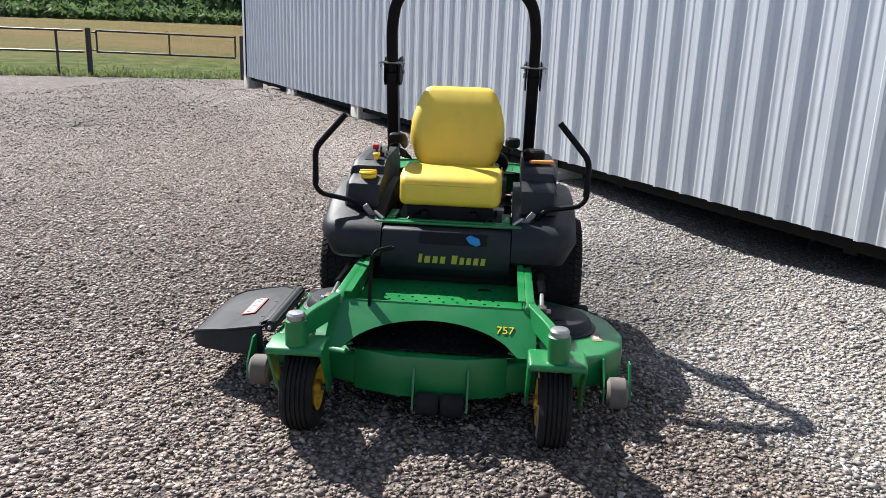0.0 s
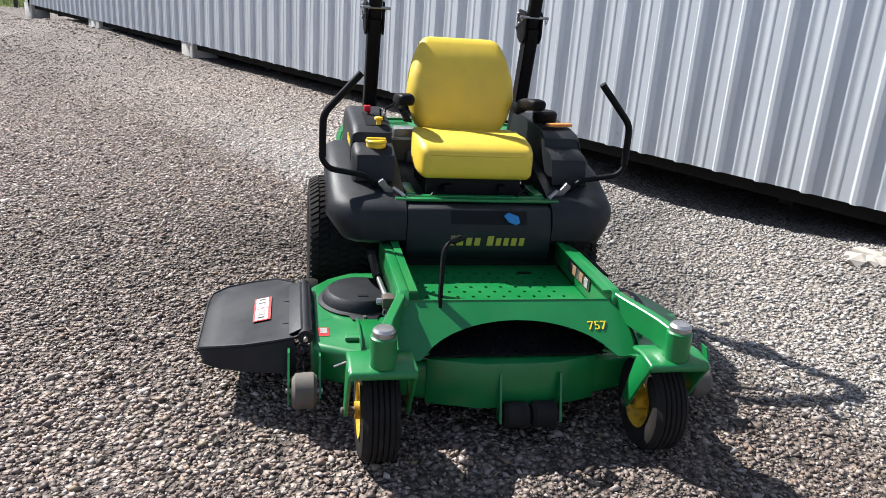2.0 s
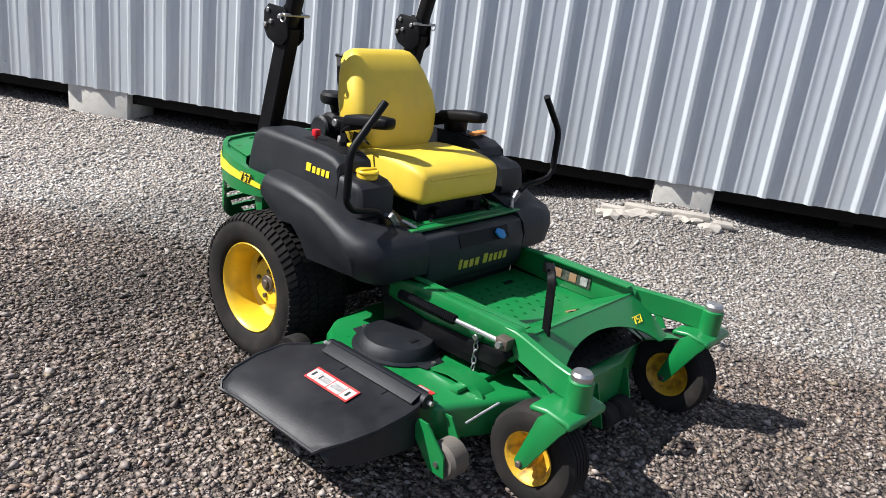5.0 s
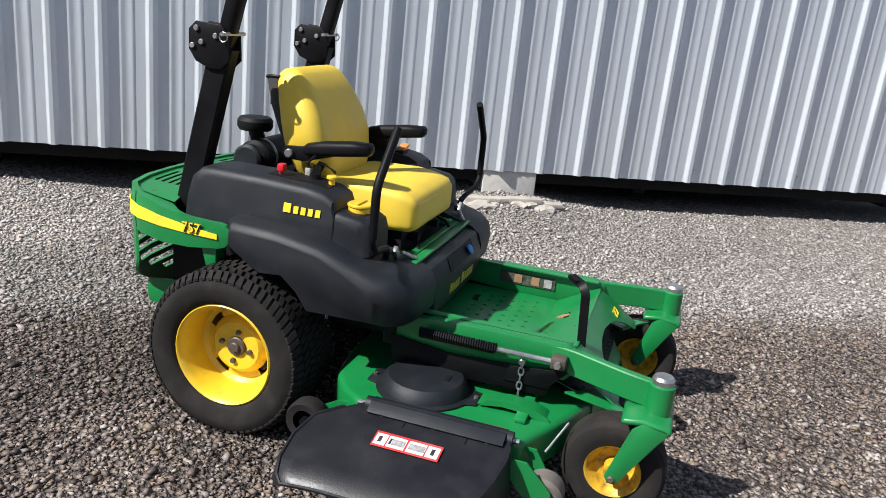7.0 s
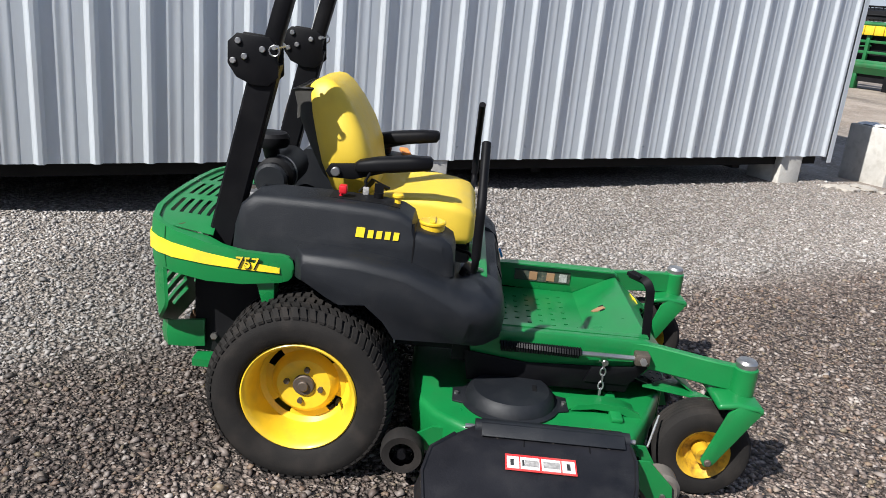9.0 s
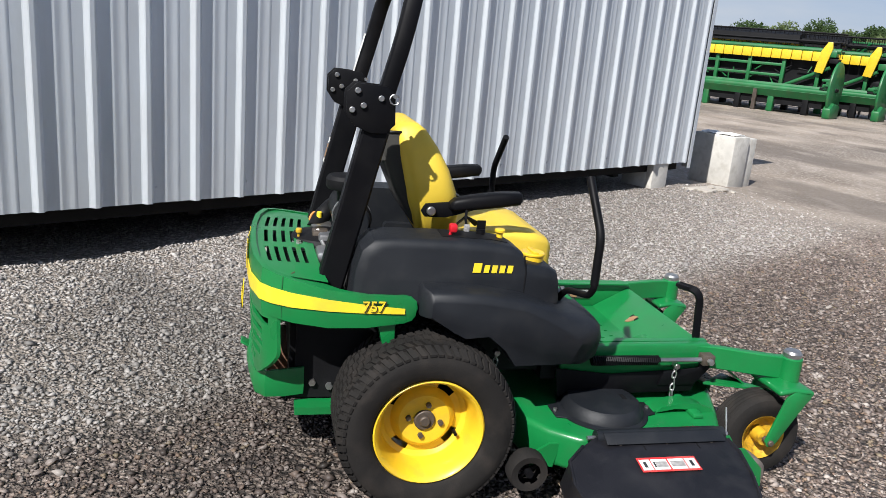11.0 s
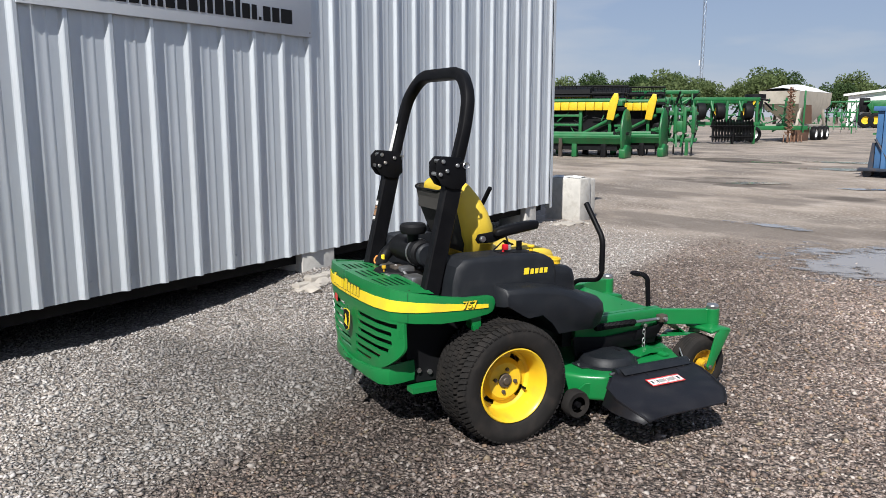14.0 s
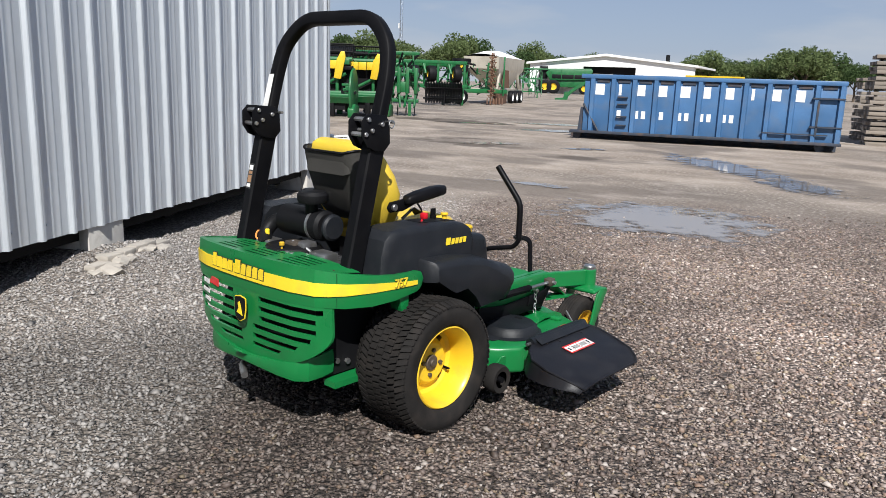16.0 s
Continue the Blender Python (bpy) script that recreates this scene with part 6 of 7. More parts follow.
# ---------- far machines ----------
def wheel(parent, c, r, w, axis, rim=None, hub=0.5):
    t = part("wheel", lathe([(r * hub, -w * 0.46), (r * 0.78, -w / 2), (r * 0.96, -w * 0.42), (r, -w * 0.25), (r, w * 0.25), (r * 0.96, w * 0.42), (r * 0.78, w / 2), (r * hub, w * 0.46)], c, axis, 24), M_FARDARK, parent, "black rubber tyre")
    part("rim", lathe([(r * hub, -w * 0.4), (r * hub * 0.7, -w * 0.15), (0.0, -w * 0.15), (0.0, w * 0.15), (r * hub * 0.7, w * 0.15), (r * hub, w * 0.4)], c, axis, 20), rim or M_YELLOW, t)
    return t


def combine_header(at, rz, length, seed):
    """Grain header on the ground, seen from behind: x runs along it from its near end."""
    h = thing("combine_header", "green harvester header with yellow top panels and dark reel", "header", at, rz, "harvester headers")
    h.scale = (0.93, 0.93, 0.93)
    L = length
    part("lower_beam", tube([(0.1, 0, 0.86), (L, 0, 0.86)], 0.13, 12), M_FARGREEN, h)
    part("top_tube", tube([(0.0, 0.1, 2.32), (L, 0.1, 2.32)], 0.09, 8), M_FARGREEN, h)
    part("back_sheet", box(0.1, L, 0.28, 0.32, 0.8, 2.2), M_FARDARK, h)
    part("skid_frame", box(0.3, L, 0.15, 1.3, 0.28, 0.55), M_FARDARK, h)
    n = int(L / 1.25)
    for k in range(n + 1):
        x = 0.55 + k * 1.25
        part("post", box(x, x + 0.13, 0.02, 0.2, 0.9, 2.0, 0.02), M_FARGREEN, h)
        part("foot", box(x + 0.2, x + 0.42, 0.05, 0.35, 0.0, 0.74, 0.03), M_FARGREEN if k % 2 else M_FARDARK, h)
    for z in (1.28, 1.66):
        part("rail", box(1.9, L, 0.05, 0.15, z, z + 0.10, 0.02), M_FARGREEN, h)
    part("brace", tube([(0.25, 0.05, 1.75), (1.75, 0.05, 0.98)], 0.065, 8), M_FARGREEN, h)
    m = int(L / 0.36)
    me = finish(box(0, 0.34, -0.08, 0.02, 1.93, 2.26, 0.02), "top_panel", M_YELLOW)
    for k in range(m):
        ob = new("top_panel", me)
        ob.parent, ob.location = h, (0.55 + k * 0.36, 0, 0)
        ORG[ob.name] = Vector()
    part("end_panel", prism([(0.42, 1.52), (0.72, 1.56), (0.60, 2.3), (0.42, 2.62), (0.28, 2.62), (0.24, 2.4)], "y", -0.16, -0.04, 0.02), M_YELLOW, h, "yellow end panel")
    # reel
    part("reel_tube", tube([(0.1, 0.75, 2.62), (L, 0.75, 2.66)], 0.10, 10), M_FARDARK, h)
    for q in range(6):
        a = q * math.pi / 3
        part("reel_bat", tube([(0.1, 0.75 + 0.36 * math.cos(a), 2.62 + 0.36 * math.sin(a)), (L, 0.75 + 0.36 * math.cos(a), 2.66 + 0.36 * math.sin(a))], 0.03, 6), M_FARDARK, h)
    tb = bmesh.new()
    for q in range(6):
        a = q * math.pi / 3
        for k in range(int(L / 0.16)):
            x = 0.15 + 0.16 * k
            c = Vector((x, 0.75 + 0.36 * math.cos(a), 2.62 + 0.36 * math.sin(a)))
            v = [tb.verts.new(c + Vector(o)) for o in ((-0.012, 0, 0), (0.012, 0, 0), (0.012, 0.05, -0.22), (-0.012, 0.05, -0.22))]
            tb.faces.new(v)
    part("tine_bar", tb, M_FARDARK, h, kind="stuff")
    part("reel_arm", tube([(0.2, 0.2, 2.35), (0.25, 0.7, 2.7), (0.25, 1.3, 2.55)], 0.06, 8), M_FARDARK, h)
    part("reel_cover", prism([(0.40, 2.50), (1.15, 2.45), (1.2, 2.78), (0.85, 2.92), (0.45, 2.80)], "x", 1.6, L), M_FARDARK, h, "black reel cover")
    # end shield
    sh = [(0.25 + 0.85 * math.cos(t) - 0.15, 1.0 + 0.98 * math.sin(t)) for t in np.linspace(0, 2 * math.pi, 22, endpoint=False)]
    part("end_shield", prism(sh, "x", -0.10, -0.01, 0.03), M_FARGREEN, h, "rounded green end shield")
    part("divider_foot", prism([(-0.55, 0.0), (0.5, 0.0), (0.55, 0.45), (-0.2, 0.55), (-0.6, 0.35)], "x", -0.22, 0.06, 0.05), M_FARGREEN, h)
    rg = random.Random(seed)
    for k in range(int(L * 3)):
        x, z = rg.uniform(0.4, L - 0.3), rg.uniform(0.75, 1.9)
        part("hose", tube([(x, 0.16, z), (x + rg.uniform(-0.6, 0.6), 0.10, z + rg.uniform(-0.4, 0.4))], 0.025, 5), M_FARGREEN if k % 3 else M_FARDARK, h)
    part("trough", prism([(0.05, 0.55), (0.55, 0.62), (0.6, 1.02), (-0.02, 1.05), (-0.12, 0.8)], "x", 0.1, L), M_FARGREEN, h)
    part("prop_stand", box(2.6, 2.74, -0.1, 0.02, 0.0, 0.8), M_BROWNSTEEL, h)
    for k in range(9):
        z = rg.uniform(0.9, 2.3)
        part("drive_part", box(-0.15 + rg.uniform(0, 0.3), 0.2 + rg.uniform(0, 0.3), -0.1, 0.3, z, z + rg.uniform(0.08, 0.25), 0.02), M_FARGREEN if k % 3 else M_FARDARK, h)
    face_about(h)


def folded_implement(at, rz, seed, width, height, label, rowunits=9):
    """Folded green tool bar: a lattice of tubes with row units hanging from it."""
    im = thing("folded_implement", label, "implement", at, rz, "parked implements")
    rg = random.Random(seed)
    for z in (0.55, height * 0.62, height * 0.95):
        part("tool_bar", box(0, width, 0, 0.14, z, z + 0.14, 0.02), M_FARGREEN, im)
        part("tool_bar", box(0.1, width * 0.9, 0.9, 1.04, z, z + 0.14, 0.02), M_FARGREEN, im)
    for k in range(rowunits):
        x = 0.1 + (width - 0.2) * k / (rowunits - 1)
        part("row_unit", join(box(x - 0.07, x + 0.07, -0.25, 0.1, height * 0.35, height * 0.75, 0.02), tube([(x, -0.1, height * 0.4), (x + rg.uniform(-0.1, 0.1), -0.35, 0.35)], 0.05, 6)), M_FARGREEN if rg.random() < 0.8 else M_FARDARK, im)
        part("strut", tube([(x, 0.05, 0.6), (x + rg.uniform(-0.4, 0.4), 0.6, height * 0.95)], 0.04, 6), M_FARGREEN, im)
        part("coulter", lathe([(0.0, -0.02), (0.22, 0.0), (0.0, 0.02)], (x, -0.38, 0.24), "x", 14), M_FARDARK, im)
    for k in range(rowunits * 7):
        p = Vector((rg.uniform(0, width), rg.uniform(-0.3, 1.0), rg.uniform(0.5, height)))
        q = p + Vector((rg.uniform(-0.5, 0.5), rg.uniform(-0.3, 0.3), rg.uniform(-0.6, 0.6)))
        q.z = min(max(q.z, 0.2), height * 1.02)
        part("linkage", tube([p, q], rg.uniform(0.025, 0.06), 6), M_FARGREEN if k % 5 else M_FARDARK, im)
    for k in range(rowunits):
        x = rg.uniform(0.1, width - 0.4)
        z = rg.uniform(0.6, height * 0.8)
        part("gear_box", box(x, x + rg.uniform(0.15, 0.4), -0.2, 0.2, z, z + rg.uniform(0.15, 0.45), 0.03), M_FARGREEN, im)
    part("stand", box(width * 0.1, width * 0.1 + 0.12, 0.0, 0.12, 0.0, 0.6), M_FARGREEN, im)
    part("stand", box(width * 0.85, width * 0.85 + 0.12, 0.0, 0.12, 0.0, 0.6), M_FARGREEN, im)
    part("side_plate", prism([(0.0, 0.05), (0.7, 0.05), (0.75, height * 0.5), (0.2, height * 0.62), (0.0, 0.5)], "x", width, width + 0.10, 0.03), M_FARGREEN, im)
    face_about(im)


def planter(at, rz):
    p = thing("folded_planter", "green folded planter frame with raised black wheels and disc gang", "planter", at, rz)
    for z, t in ((2.45, M_FARGREEN), (1.05, M_FARGREEN)):
        part("main_bar", box(0, 5.4, 0, 0.2, z, z + 0.2, 0.03), t, p)
        part("rear_bar", box(0, 5.4, 1.3, 1.5, z, z + 0.2, 0.03), t, p)
    for k in range(7):
        x = 0.1 + 0.85 * k
        part("upright", box(x, x + 0.14, 0.02, 0.18, 1.1, 2.5, 0.02), M_FARGREEN, p)
        part("diagonal", tube([(x, 0.1, 2.5), (x + 0.5, 1.4, 1.2)], 0.06, 8), M_FARGREEN, p)
    rg = random.Random(77)
    for k in range(50):
        a = Vector((rg.uniform(0, 5.4), rg.uniform(-0.1, 1.4), rg.uniform(1.0, 2.7)))
        b = a + Vector((rg.uniform(-0.7, 0.7), rg.uniform(-0.3, 0.3), rg.uniform(-0.5, 0.3)))
        part("linkage", tube([a, b], rg.uniform(0.03, 0.07), 6), M_FARGREEN if k % 4 else M_FARDARK, p)
    part("top_hopper", box(0.6, 4.6, 0.5, 1.2, 2.3, 2.62, 0.05), M_FARGREEN, p)
    for x in (0.85, 2.45, 3.5):
        wheel(p, (x, -0.40, 1.85), 0.48, 0.50, "x", M_YELLOW, 0.45)
        part("wheel_arm", tube([(x + 0.3, -0.3, 1.85), (x + 0.35, 0.1, 2.45)], 0.08, 8), M_FARGREEN, p)
    for k in range(14):
        x = 0.55 + 0.17 * k
        for zz in (0.42, 0.80, 1.12):
            part("disc", lathe([(0.0, -0.015), (0.30, 0.01), (0.0, 0.03)], (x + 0.05 * (zz > 0.8), -0.55, zz), "x", 14), M_FARDARK, p)
    part("gang_shaft", tube([(0.45, -0.55, 0.42), (2.95, -0.55, 0.42)], 0.05, 8), M_FARDARK, p)
    part("gang_shaft", tube([(0.45, -0.55, 1.02), (2.95, -0.55, 1.02)], 0.05, 8), M_FARDARK, p)
    for x in (0.2, 1.4, 4.7):
        part("jack_stand", box(x, x + 0.16, 0.0, 0.16, 0.0, 1.1, 0.02), M_FARGREEN, p)
    part("gang_stand", box(1.6, 1.72, -0.6, -0.5, 0.0, 0.6), M_FARDARK, p)
    face_about(p)


def tillage_cart(at, rz):
    c = thing("tillage_cart", "green wheeled implement cart with rusty folded harrow", "cart", at, rz)
    part("frame_bar", box(-2.2, 2.6, -0.1, 0.1, 0.75, 1.0, 0.03), M_FARGREEN, c)
    part("frame_bar", box(-2.2, 2.6, 1.2, 1.4, 0.75, 1.0, 0.03), M_FARGREEN, c)
    for x in (-1.5, -0.2, 1.3):
        part("cross_bar", box(x, x + 0.15, -0.1, 1.4, 1.0, 1.15, 0.02), M_FARGREEN, c)
        part("mast", tube([(x, 0.5, 1.0), (x + 0.2, 0.6, 2.7)], 0.07, 8), M_FARGREEN, c)
    rg = random.Random(31)
    for k in range(46):
        a = Vector((rg.uniform(-2.2, 2.4), rg.uniform(-0.1, 1.3), rg.uniform(0.7, 2.6)))
        b = a + Vector((rg.uniform(-0.7, 0.7), rg.uniform(-0.3, 0.3), rg.uniform(-0.5, 0.5)))
        part("linkage", tube([a, b], rg.uniform(0.03, 0.07), 6), M_FARGREEN if k % 4 else M_FARDARK, c)
    for k in range(22):
        z = 0.5 + 0.125 * k
        part("harrow_tine", tube([(1.05 + 0.1 * (k % 3), -0.48, z), (1.5 - 0.1 * (k % 2), -0.44, z + 0.15)], 0.025, 5), M_RUST, c)
    wheel(c, (-0.9, -0.35, 0.5), 0.5, 0.35, "y", M_WHITE, 0.55)
    wheel(c, (-0.9, 1.75, 0.5), 0.5, 0.35, "y", M_WHITE, 0.55)
    wheel(c, (-0.8, -0.2, 2.35), 0.42, 0.3, "y", M_YELLOW)
    part("spare_tyre", lathe([(0.3, 2.62), (0.6, 2.62), (0.62, 2.75), (0.6, 2.9), (0.3, 2.9)], (-0.5, 0.5, 0), "z", 20), M_FARDARK, c)
    for k in range(9):
        z = 0.6 + 0.3 * k
        part("harrow_section", join(box(1.0, 1.55, -0.45, -0.40, z, z + 0.06), tube([(1.05, -0.42, z), (1.25, -0.55, z - 0.2)], 0.03, 6), tube([(1.45, -0.42, z), (1.3, -0.55, z + 0.2)], 0.03, 6)), M_RUST, c)
    part("harrow_mast", box(1.2, 1.32, -0.42, -0.34, 0.0, 3.3, 0.02), M_RUST, c)
    part("harrow_mast", box(2.1, 2.2, -0.42, -0.34, 0.6, 3.1, 0.02), M_FARGREEN, c)
    for k in range(6):
        part("harrow_foot", tube([(0.9 + 0.22 * k, -0.6, 0.05), (1.0 + 0.22 * k, -0.4, 0.45)], 0.04, 6), M_RUST, c)


def grain_trailer(at, rz):
    g = thing("grain_trailer", "beige hopper grain trailer with white tarp and triple wheels", "trailer", at, rz)
    rings = []
    for z, x0, x1, y0, y1 in ((1.15, -0.5, 2.2, 0.5, 1.4), (2.35, -2.6, 4.2, 0.0, 2.4), (3.15, -2.7, 4.3, -0.05, 2.45)):
        rings.append([(x0, y0, z), (x1, y0, z), (x1, y1, z), (x0, y1, z)])
    part("hopper", loft(rings), M_BEIGE, g, angle=20)
    tarp = []
    for x, h in ((-2.65, 0.18), (-1.2, 0.42), (0.8, 0.50), (2.9, 0.40), (4.25, 0.16)):
        tarp.append([(x, -0.05 + 2.5 * k / 8, 3.15 + h * math.sin(math.pi * k / 8)) for k in range(9)])
    part("tarp", loft(tarp, caps=False, closed=False), M_WHITE, g, "rounded white tarp")
    part("frame", box(-2.4, 4.2, 0.3, 2.1, 0.85, 1.05, 0.03), M_BEIGE, g)
    for x in (-2.2, 3.6):
        part("leg_panel", prism([(x, 1.0), (x + 0.3, 1.0), (x + (0.9 if x < 0 else -0.6), 2.5), (x + (0.5 if x < 0 else -0.9), 2.5)], "y", 0.1, 0.25, 0.02), M_BEIGE, g)
    part("opening", prism([(-1.6, 1.1), (0.3, 1.1), (0.0, 2.3), (-1.2, 2.3)], "y", -0.02, 0.02), M_RUST, g)
    for x in (1.2, 2.45, 3.7):
        wheel(g, (x, 0.05, 0.46), 0.46, 0.35, "y", M_WHITE, 0.6)
    part("skid", box(-2.4, 0.6, 0.2, 0.4, 0.0, 0.85, 0.02), M_RUST, g)


def far_combine(at, rz):
    c = thing("grain_cart", "large dark green grain cart with dual yellow wheels", "farm machine", at, rz)
    part("tank", prism([(-4.5, 2.0), (1.6, 2.2), (2.0, 3.7), (-4.6, 3.7), (-5.2, 3.1)], "y", 0.0, 3.2, 0.1), M_FARGREEN, c)
    part("lower_body", prism([(-3.5, 1.0), (1.2, 1.0), (1.7, 2.3), (-4.6, 2.1)], "y", 0.3, 2.9, 0.1), M_FARGREEN, c)
    for x in (-5.2, -3.9):
        wheel(c, (x, -0.2, 1.05), 1.05, 0.6, "y", M_YELLOW, 0.5)
    wheel(c, (0.8, -0.2, 0.85), 0.85, 0.5, "y", M_YELLOW, 0.5)
    part("auger", tube([(-5.6, 0.3, 3.6), (1.8, 0.3, 3.8)], 0.12, 10), M_FARGREEN, c)
    part("dark_flank", box(-4.2, 1.2, -0.04, 0.04, 2.3, 2.9, 0.02), M_FARDARK, c)
    for x in (-4.6, -2.8, -0.9, 0.9):
        part("side_rib", box(x, x + 0.12, -0.08, 0.0, 2.1, 3.7, 0.02), M_FARGREEN, c)
    part("cab", box(-6.2, -4.9, 0.6, 2.4, 2.2, 4.1, 0.08), M_FARDARK, c)
    part("ladder", box(-6.2, -6.0, 0.0, 0.3, 1.0, 3.6), M_FARDARK, c)


def loader(at, rz):
    c = thing("front_loader", "bright green tractor loader parked on the yard", "farm machine", at, rz)
    part("loader_arm", tube(fillet([(-1.6, 0, 0.3), (-1.0, 0, 0.9), (0.6, 0, 1.9), (1.6, 0, 1.6)], 0.4, 4), 0, rect=(0.12, 0.16)), M_FARGREEN, c)
    part("bucket", prism([(-2.6, 0.0), (-1.4, 0.0), (-1.3, 0.8), (-1.7, 0.75), (-1.8, 0.2), (-2.6, 0.12)], "y", -1.0, 1.0), M_FARGREEN, c)
    part("hood", box(0.2, 2.8, -0.5, 0.5, 1.0, 1.8, 0.1), M_FARGREEN, c)
    wheel(c, (0.8, -0.7, 0.6), 0.6, 0.35, "y", M_YELLOW)
    wheel(c, (2.8, -0.7, 0.8), 0.8, 0.45, "y", M_YELLOW)


def far_shed():
    cam16 = Vector((-2.72, 6.59, 0))

    def at(az, d):
        return cam16 + Vector((math.cos(radians(az)), math.sin(radians(az)), 0)) * d
    a, b = at(-54.4, 128), at(-65.7, 122)
    d = (b - a)
    L = d.length
    rz = math.degrees(math.atan2(d.y, d.x))
    s = thing("white_shed", "long white metal farm shed with a dark open bay", "shed", a, rz)
    peak = L * 0.48
    part("gable_wall", prism([(0, 0), (L * 0.34, 0), (L * 0.34, 4.25), (L * 0.66, 4.25), (L * 0.66, 0), (L, 0), (L, 4.6), (peak, 5.9), (0, 4.6)], "y", 0.0, 0.3), M_WHITE, s)
    # Black sheet behind the opening stands for the shade inside the shed.
    part("bay", box(L * 0.33, L * 0.67, 0.9, 1.0, 0.0, 4.4), M_FARDARK, s, "dark open bay")
    part("roof", prism([(-0.5, 4.45), (peak, 5.85), (L + 0.5, 4.45), (L + 0.5, 4.75), (peak, 6.2), (-0.5, 4.75)], "y", -0.5, 20.0), M_WHITE, s)
    part("bay_light", box(L * 0.40, L * 0.52, 0.5, 0.6, 2.4, 3.2), M_BEIGE, s)
    part("vent", cyl((L * 0.8, 6, 0), 0.3, 4.8, 6.4, "z", 10), M_FARDARK, s)


def container():
    """Blue open-top roll-off container with ribs, ladder steps and lettering."""
    a, b = Vector((9.43, -12.84, 0)), Vector((3.08, -15.34, 0))
    d = b - a
    L = d.length
    c = thing("roll_off_container", "blue ribbed steel roll-off waste container with white letter bars", "container", a, math.degrees(math.atan2(d.y, d.x)))
    # local: x along the near side, +y to the camera's side
    H0, H1, W = 0.24, 1.72, 2.2
    part("side_wall", box(0.15, L, -0.10, -0.06, H0, H1, 0.01), M_DUMP, c)
    part("far_wall", box(0.15, L, -W, -W + 0.04, H0, H1, 0.01), M_DUMP, c)
    part("front_wall", box(0.15, 0.19, -W, -0.10, H0, H1), M_DUMP, c)
    part("floor_plate", box(0.15, L, -W, -0.10, H0, H0 + 0.04), M_DUMPDK, c)
    part("tail_gate", box(L - 0.04, L + 0.02, -W, -0.06, H0, H1, 0.01), M_DUMP, c)
    part("top_rail", box(0.05, L + 0.03, -0.16, 0.02, H1 - 0.02, H1 + 0.10, 0.02), M_DUMP, c)
    part("top_rail", box(0.05, L + 0.03, -W - 0.05, -W + 0.1, H1 - 0.02, H1 + 0.10, 0.02), M_DUMP, c)
    part("yellow_strip", box(L * 0.42, L * 0.64, -0.05, 0.025, H1 + 0.10, H1 + 0.14), M_YELLOW, c)
    n = 11
    pitch = (L - 0.45) / n
    for k in range(n + 1):
        x = 0.30 + k * pitch
        part("rib", prism([(x, -0.06), (x + 0.16, -0.06), (x + 0.13, 0.03), (x + 0.03, 0.03)], "z", H0, H1 - 0.02), M_DUMP, c)
        if k < n:
            # Dark strip in each bay stands for the top rail's shadow.
            part("bay_shadow_lip", box(x + 0.2, x + pitch - 0.04, -0.06, -0.035, H1 - 0.12, H1 - 0.03), M_DUMPDK, c)
    part("base_rail", box(-0.2, L + 0.05, -0.16, 0.05, H0 - 0.07, H0 + 0.01, 0.015), M_DUMPDK, c)
    part("skid", box(-0.25, L, -0.75, -0.55, 0.0, H0 - 0.06), M_DUMPDK, c)
    part("skid", box(-0.25, L, -W + 0.5, -W + 0.7, 0.0, H0 - 0.06), M_DUMPDK, c)
    for x in (-0.1, L - 0.55):
        part("ground_roller", cyl((x + 0.1, -0.25, 0.11), 0.11, -0.15, 0.15, "y", 14), M_DUMPDK, c)
    part("nose_brace", prism([(0.02, H0), (0.14, H0), (0.14, 0.9), (0.08, 0.9)], "y", -0.12, -0.02), M_DUMPDK, c)
    part("nose_brace", tube([(0.15, -0.02, 1.0), (0.62, 0.03, H0)], 0.03, 6), M_DUMPDK, c)
    # steps
    x0 = 0.30 + pitch + 0.22
    for z in (0.42, 0.66, 1.0, 1.2):
        part("step", box(x0, x0 + pitch - 0.3, -0.06, 0.03, z, z + 0.03), M_DUMPDK, c)
    # gate hardware
    for z in (0.62, 1.35):
        part("hinge_bar", box(L - 0.75, L + 0.02, -0.05, 0.05, z, z + 0.04), M_DUMPDK, c)
    part("latch_post", box(L - 0.62, L - 0.57, -0.05, 0.05, 0.4, 1.3), M_DUMPDK, c)
    part("latch_rod", box(L - 1.9, L - 0.3, -0.02, 0.04, 0.42, 0.45), M_DUMPDK, c)
    wid = [0.34, 0.09, 0.25, 0.27, 0.34, 0.22, 0.25, 0.09, 0.25, 0.27]
    for k, w in enumerate(wid):
        x, h = 0.30 + (k + 0.5) * pitch - 0.02, 0.15
        part("name_bar", turned(box(-w * 0.42, w * 0.42, -0.002, 0.003, -h, h), Matrix.Translation((x, -0.058, 1.41))), M_WHITE, c, "plain white painted bar")
    for k, ws in ((1, 1), (2, 2), (3, 1), (4, 2), (5, 2), (6, 2)):
        for q in range(ws):
            x = 0.30 + (k + 0.5) * pitch - 0.02 + (q - (ws - 1) / 2) * 0.19
            part("number_bar", turned(box(-0.055, 0.055, -0.002, 0.003, -0.105, 0.105), Matrix.Translation((x, -0.058, 0.74))), M_WHITE, c)
    face_about(c)


